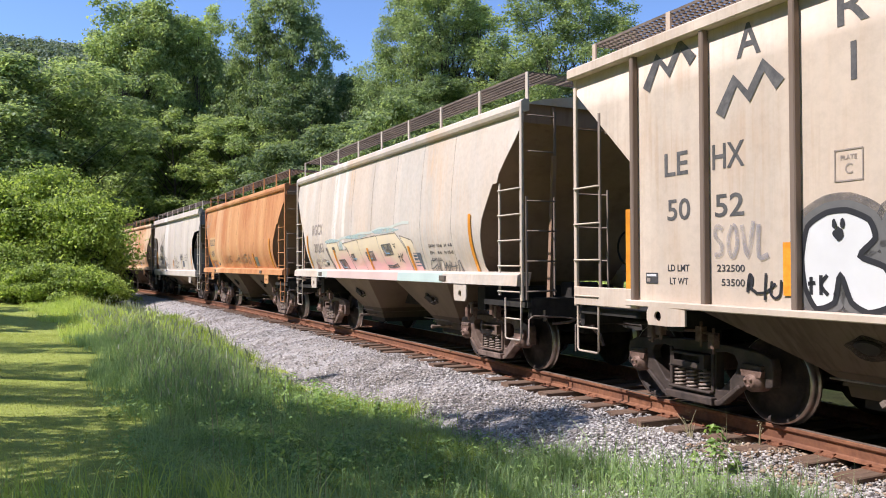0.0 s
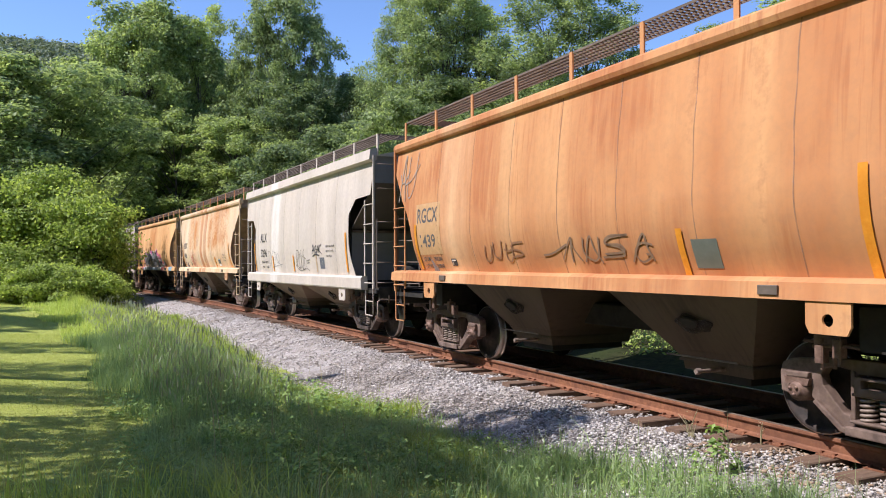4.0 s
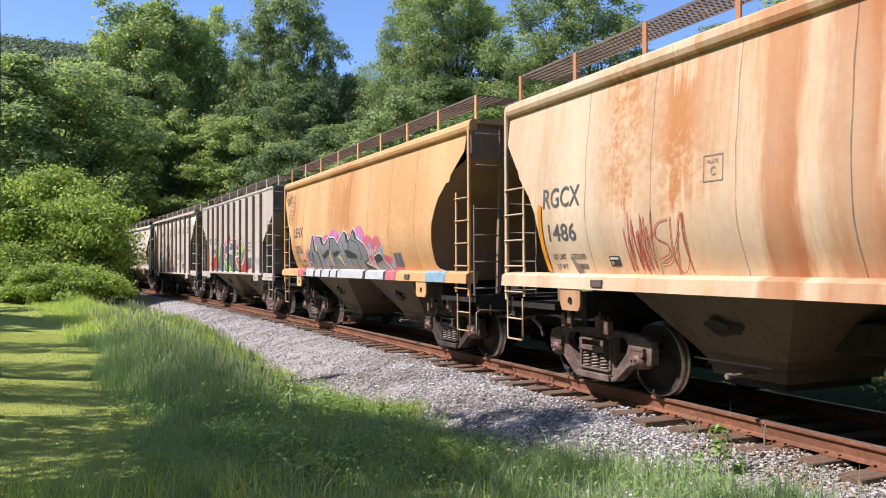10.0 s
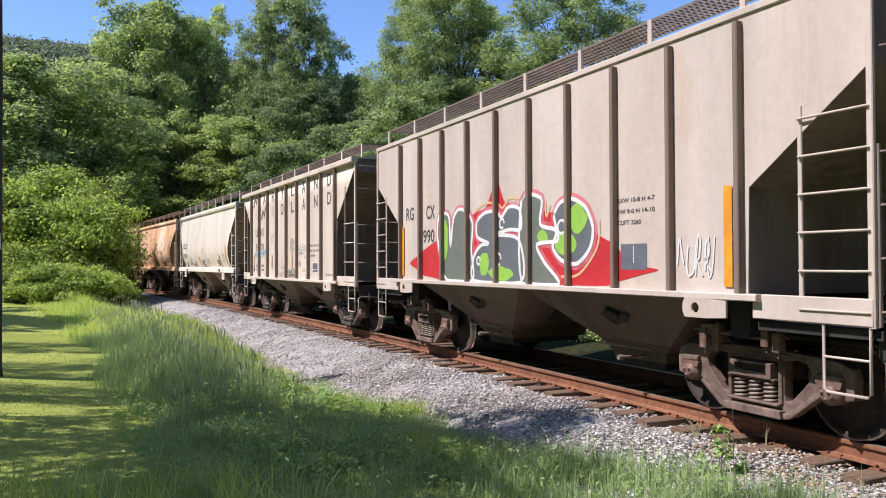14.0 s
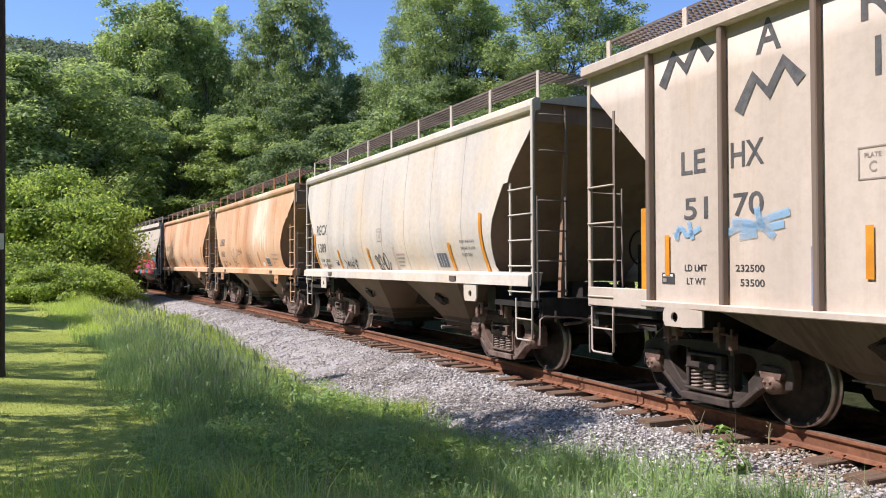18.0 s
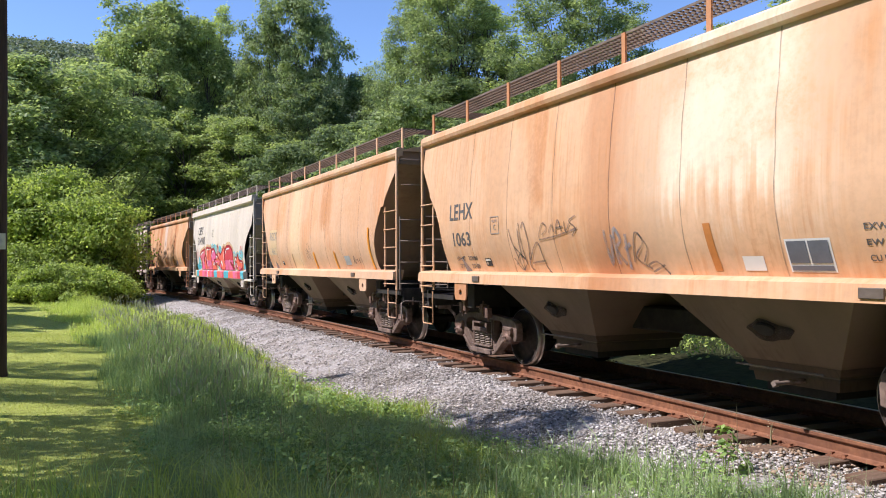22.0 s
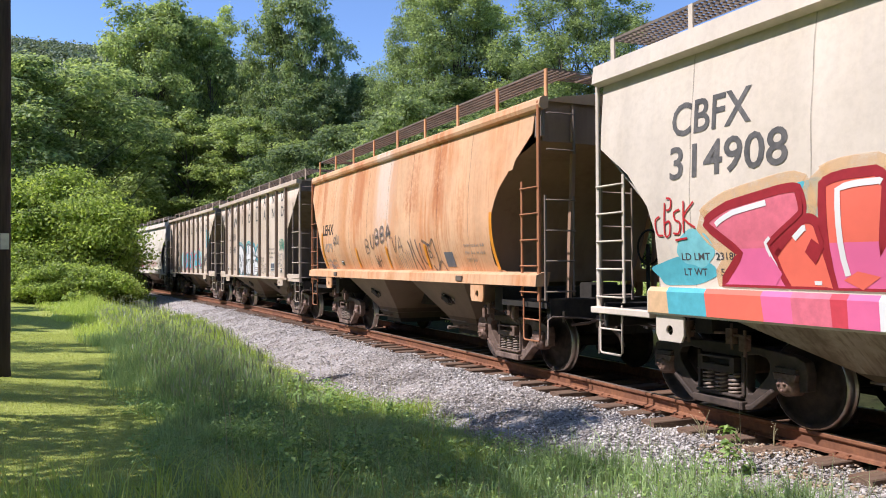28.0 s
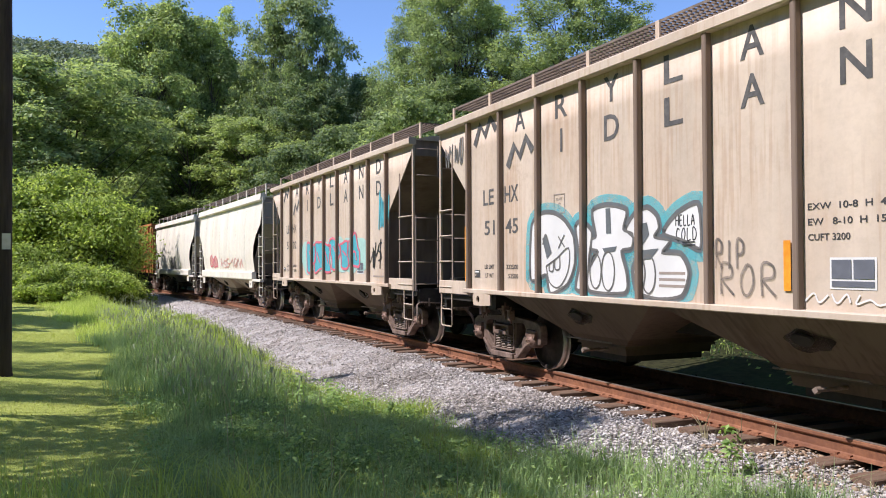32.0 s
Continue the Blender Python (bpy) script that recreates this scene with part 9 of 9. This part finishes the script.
    a = blades("long_blades", x, y, r.uniform(0.22, 0.62, len(x)) * r.uniform(0.6, 1.1, k.max() + 1)[k] * np.where(lateral(x, y) > -3.6, 1.0, 0.75), r.uniform(0.006, 0.012, len(x)), GRASS_TALL, 38, 0.45)
    tagged(new("long_blades", a), "long arching grass blades", "grass", kind="stuff")
    x, y, k = tufts(620, 3.2, 5.9, 3.8, 6.7, lambda x, y: near(x, y) & (lateral(x, y) > -3.9), 0.08, 16)
    a = blades("front_grass", x, y, r.uniform(0.14, 0.46, len(x)) * r.uniform(0.6, 1.15, k.max() + 1)[k], r.uniform(0.006, 0.013, len(x)), GRASS_TALL, 42, 0.6)
    tagged(new("front_grass", a), "shaded grass tufts at the ballast's foot", "grass", kind="stuff")
    x, y, k = tufts(70, -0.9, 1.8, 5.7, 6.8, lambda x, y: x > -9, 0.07, 8)
    a = blades("pale_blades", x, y, r.uniform(0.28, 0.62, len(x)), r.uniform(0.008, 0.015, len(x)), GRASS_LUSH, 43, 0.55)
    tagged(new("pale_blades", a), "long pale arching grass blades on the lawn's edge", "grass", kind="stuff")
    # broad-leaved weeds low in it
    x, y = scatter(34000, 0.4, 5.6, 3.0, 11.5, lambda x, y: near(x, y) & (patchy(x, y * 1.3) > -0.4), r)
    n = len(x)
    nrm = np.stack([r.normal(-0.15, 0.4, n), r.normal(0, 0.4, n), np.full(n, 0.9)], 1)
    nrm /= np.linalg.norm(nrm, axis=1)[:, None]
    v, f = leaf_cards(np.stack([x, y, soil_z(x, y) + r.uniform(0.03, 0.24, n)], 1), nrm, r.uniform(0.012, 0.036, n), r)
    tagged(new("broad_weeds", indexed_mesh("broad_weeds", v, f, WEED)), "low broad-leaved weeds among the rough grass", "weeds", kind="stuff")
    # knee-high leafy weeds in clumps
    x, y, k = tufts(220, 1.2, 5.2, 6.8, 13.5, lambda x, y: (lateral(x, y) < ballast_edge(y) - 0.1) & (lateral(x, y) > -6.0), 0.10, 70)
    n = len(x)
    hi = r.uniform(0.12, 0.42, k.max() + 1)[k]
    nrm = np.stack([r.normal(-0.1, 0.45, n), r.normal(-0.1, 0.45, n), np.full(n, 0.8)], 1)
    nrm /= np.linalg.norm(nrm, axis=1)[:, None]
    v, f = leaf_cards(np.stack([x, y, soil_z(x, y) + hi * r.uniform(0.1, 1.0, n)], 1), nrm, r.uniform(0.016, 0.042, n), r)
    tagged(new("leafy_weeds", indexed_mesh("leafy_weeds", v, f, WEED)), "knee-high leafy weeds between verge and ballast", "weeds", kind="stuff")
    # lawn
    def lawn(x, y):
        return lateral(x, y) < lawn_edge(y) + 0.3
    x, y = scatter(80000, -3.5, 1.2, 6, 24, lawn, r)
    a = blades("lawn_grass", x, y, r.uniform(0.02, 0.06, len(x)), r.uniform(0.006, 0.013, len(x)), GRASS_LAWN, 34, 0.8)
    tagged(new("lawn_grass", a), "short mown lawn grass", "grass", kind="stuff")
    x, y = scatter(36000, -6, 0.6, 24, 46, lawn, r)
    a = blades("far_lawn_grass", x, y, r.uniform(0.02, 0.06, len(x)), r.uniform(0.012, 0.026, len(x)), GRASS_LAWN, 39, 0.8)
    tagged(new("far_lawn_grass", a), "short sunlit lawn grass by the thicket", "grass", kind="stuff")
    # beyond the line
    def over(x, y):
        l = lateral(x, y)
        return (l > 5.3 + 0.5 * np.sin(y * 1.3)) & (l < 12)
    x, y = scatter(45000, 8, 22, -6, 40, over, r)
    a = blades("bank_grass", x, y, r.uniform(0.06, 0.30, len(x)), r.uniform(0.012, 0.03, len(x)), GRASS_FAR, 35, 0.5)
    tagged(new("bank_grass", a), "bright green grass on the bank beyond the line", "grass", kind="stuff")
    x, y, k = tufts(1000, 8, 21, -6, 42, lambda x, y: (lateral(x, y) > 4.2) & (lateral(x, y) < 10.5), 0.24, 80)
    n = len(x)
    hi = r.uniform(0.25, 1.1, k.max() + 1)[k]
    nrm = np.stack([r.normal(-0.35, 0.45, n), r.normal(-0.1, 0.45, n), np.full(n, 0.7)], 1)
    nrm /= np.linalg.norm(nrm, axis=1)[:, None]
    v, f = leaf_cards(np.stack([x, y, soil_z(x, y) + hi * r.uniform(0.1, 1.0, n)], 1), nrm, r.uniform(0.03, 0.075, n), r)
    tagged(new("bank_weeds", indexed_mesh("bank_weeds", v, f, GRASS_BANK)), "sunlit leafy weeds on the bank beyond the line", "weeds", kind="stuff")
    # pale seed heads over the verge's ridge
    x, y = scatter(9000, -1, 4, 10, 27, lambda x, y: verge(x, y) & (np.abs(lateral(x, y) + 5.5 + 0.03 * (y - 14)) < 0.9), r)
    z = soil_z(x, y) + r.uniform(0.35, 0.95, len(x)) * slim(x, y)
    a = blades("grass_heads", x, y, r.uniform(0.07, 0.16, len(x)), r.uniform(0.010, 0.022, len(x)), SEED, 40, 0.5, z)
    tagged(new("grass_heads", a), "silvery grass heads over the tall verge", "grass", kind="stuff")
    # dry grass by the tie ends
    x, y = scatter(900, 5.2, 6.6, 3.8, 7.2, lambda x, y: (lateral(x, y) > -2.3) & (lateral(x, y) < -0.95), r)
    a = blades("dry_grass", x, y, r.uniform(0.04, 0.16, len(x)), r.uniform(0.003, 0.006, len(x)), STRAW, 44, 1.1)
    tagged(new("dry_grass", a), "short dry straw-coloured grass by the tie ends", "grass", kind="stuff")
    # seed heads
    x, y = scatter(420, -1, 5.6, 4.0, 14, lambda x, y: near(x, y) & (lateral(x, y) > np.where(y < 6.2, -8.0, -6.4)), r)
    a = blades("seed_stalks", x, y, r.uniform(0.5, 0.95, len(x)), r.uniform(0.004, 0.009, len(x)), STRAW, 36, 0.25)
    tagged(new("seed_stalks", a), "pale dry seed stalks among the grass", "grass", kind="stuff")


make_grass()


def weed_plant(x, y, z, height, leaves, seed, label, dry=False):
    r = np.random.RandomState(seed)
    w = tagged(new("weed_plant"), label, "weed", "weeds beside the track")
    w.matrix_basis = pose(x, y, z)
    for k in range(3 if not dry else 4):
        dx, dy = r.normal(0, 0.16 * height, 2)
        pts = [(0.01 * k, 0.0, -0.03), (dx * 0.3, dy * 0.3, height * 0.5), (dx, dy, height * r.uniform(0.75, 1.0))]
        part("stem", Geo().rod(pts, [0.006, 0.005, 0.002], 5), STRAW if dry else WEED, w)
    n = leaves
    u = r.uniform(0.1, 1.0, n)
    t = r.uniform(0, 2 * np.pi, n)
    rad = height * (0.12 + 0.22 * (1 - u)) * r.uniform(0.3, 1.0, n)
    c = np.stack([rad * np.cos(t), rad * np.sin(t), u * height], 1)
    nrm = np.stack([np.cos(t) * 0.5, np.sin(t) * 0.5, np.full(n, 0.8)], 1) + r.normal(0, 0.2, (n, 3))
    nrm /= np.linalg.norm(nrm, axis=1)[:, None]
    v, f = leaf_cards(c, nrm, r.uniform(0.5, 1.0, n) * (0.012 if dry else 0.055), r)
    head = part("seed_head" if dry else "foliage", indexed_mesh("weed_leaves", v, f, None), STRAW if dry else WEED, w)
    head["kind"] = "stuff"


for x, y, z, h, n, seed, dry in ((5.30, 5.36, -0.40, 0.58, 90, 1, False), (5.22, 5.5, -0.42, 0.34, 40, 2, False), (5.5, 5.3, -0.38, 0.30, 36, 3, False), (2.95, 11.5, -0.60, 0.45, 50, 4, False), (3.3, 11.1, -0.60, 0.42, 46, 5, False), (3.75, 9.9, -0.58, 0.36, 40, 6, False),
                                 (6.02, 6.45, -0.26, 0.34, 18, 7, True), (5.92, 6.3, -0.27, 0.26, 14, 8, True), (6.3, 5.75, -0.24, 0.30, 16, 9, True), (6.15, 6.1, -0.26, 0.22, 12, 10, True)):
    weed_plant(x, y, z, h, n, seed, "dry pale weed stalks in the ballast" if dry else "broad-leaved green weed at the ballast's edge", dry)

# utility pole on the lawn
pole = tagged(new("utility_pole"), "dark creosoted wooden utility pole with a white tag", "pole")
POLE_X, POLE_Y = -1.315, 15.2
pole.matrix_basis = pose(POLE_X, POLE_Y, float(ground_z(np.array(POLE_X), np.array(POLE_Y))))
part("shaft", Geo().rod([(0, 0, z) for z in (-0.5, 0.0, 0.15, 2.6, 5.2, 7.4)], [0.19, 0.185, 0.17, 0.16, 0.15, 0.125], 14), M_POLE, pole)
part("tag", Geo().box(0.02, 0.15, -0.172, -0.163, 2.15, 2.42), M_TAG, pole, "white tag nailed to the pole")


def gone(t):
    """Metres run since the start: the train gathers speed very slowly."""
    return 4.953 * t + 0.00504 * t * t


def motions():
    for car, a0 in TRAIN:
        walk(car, [(float(t), line_pose(a0 - gone(t))) for t in range(33)])
    for w, sx in WHEELSETS:
        walk(w, [(0.125 * k, pose(sx, 0, WHEEL_R, 0, math.degrees(gone(0.125 * k) / WHEEL_R) % 360, 0)) for k in range(257)])


motions()
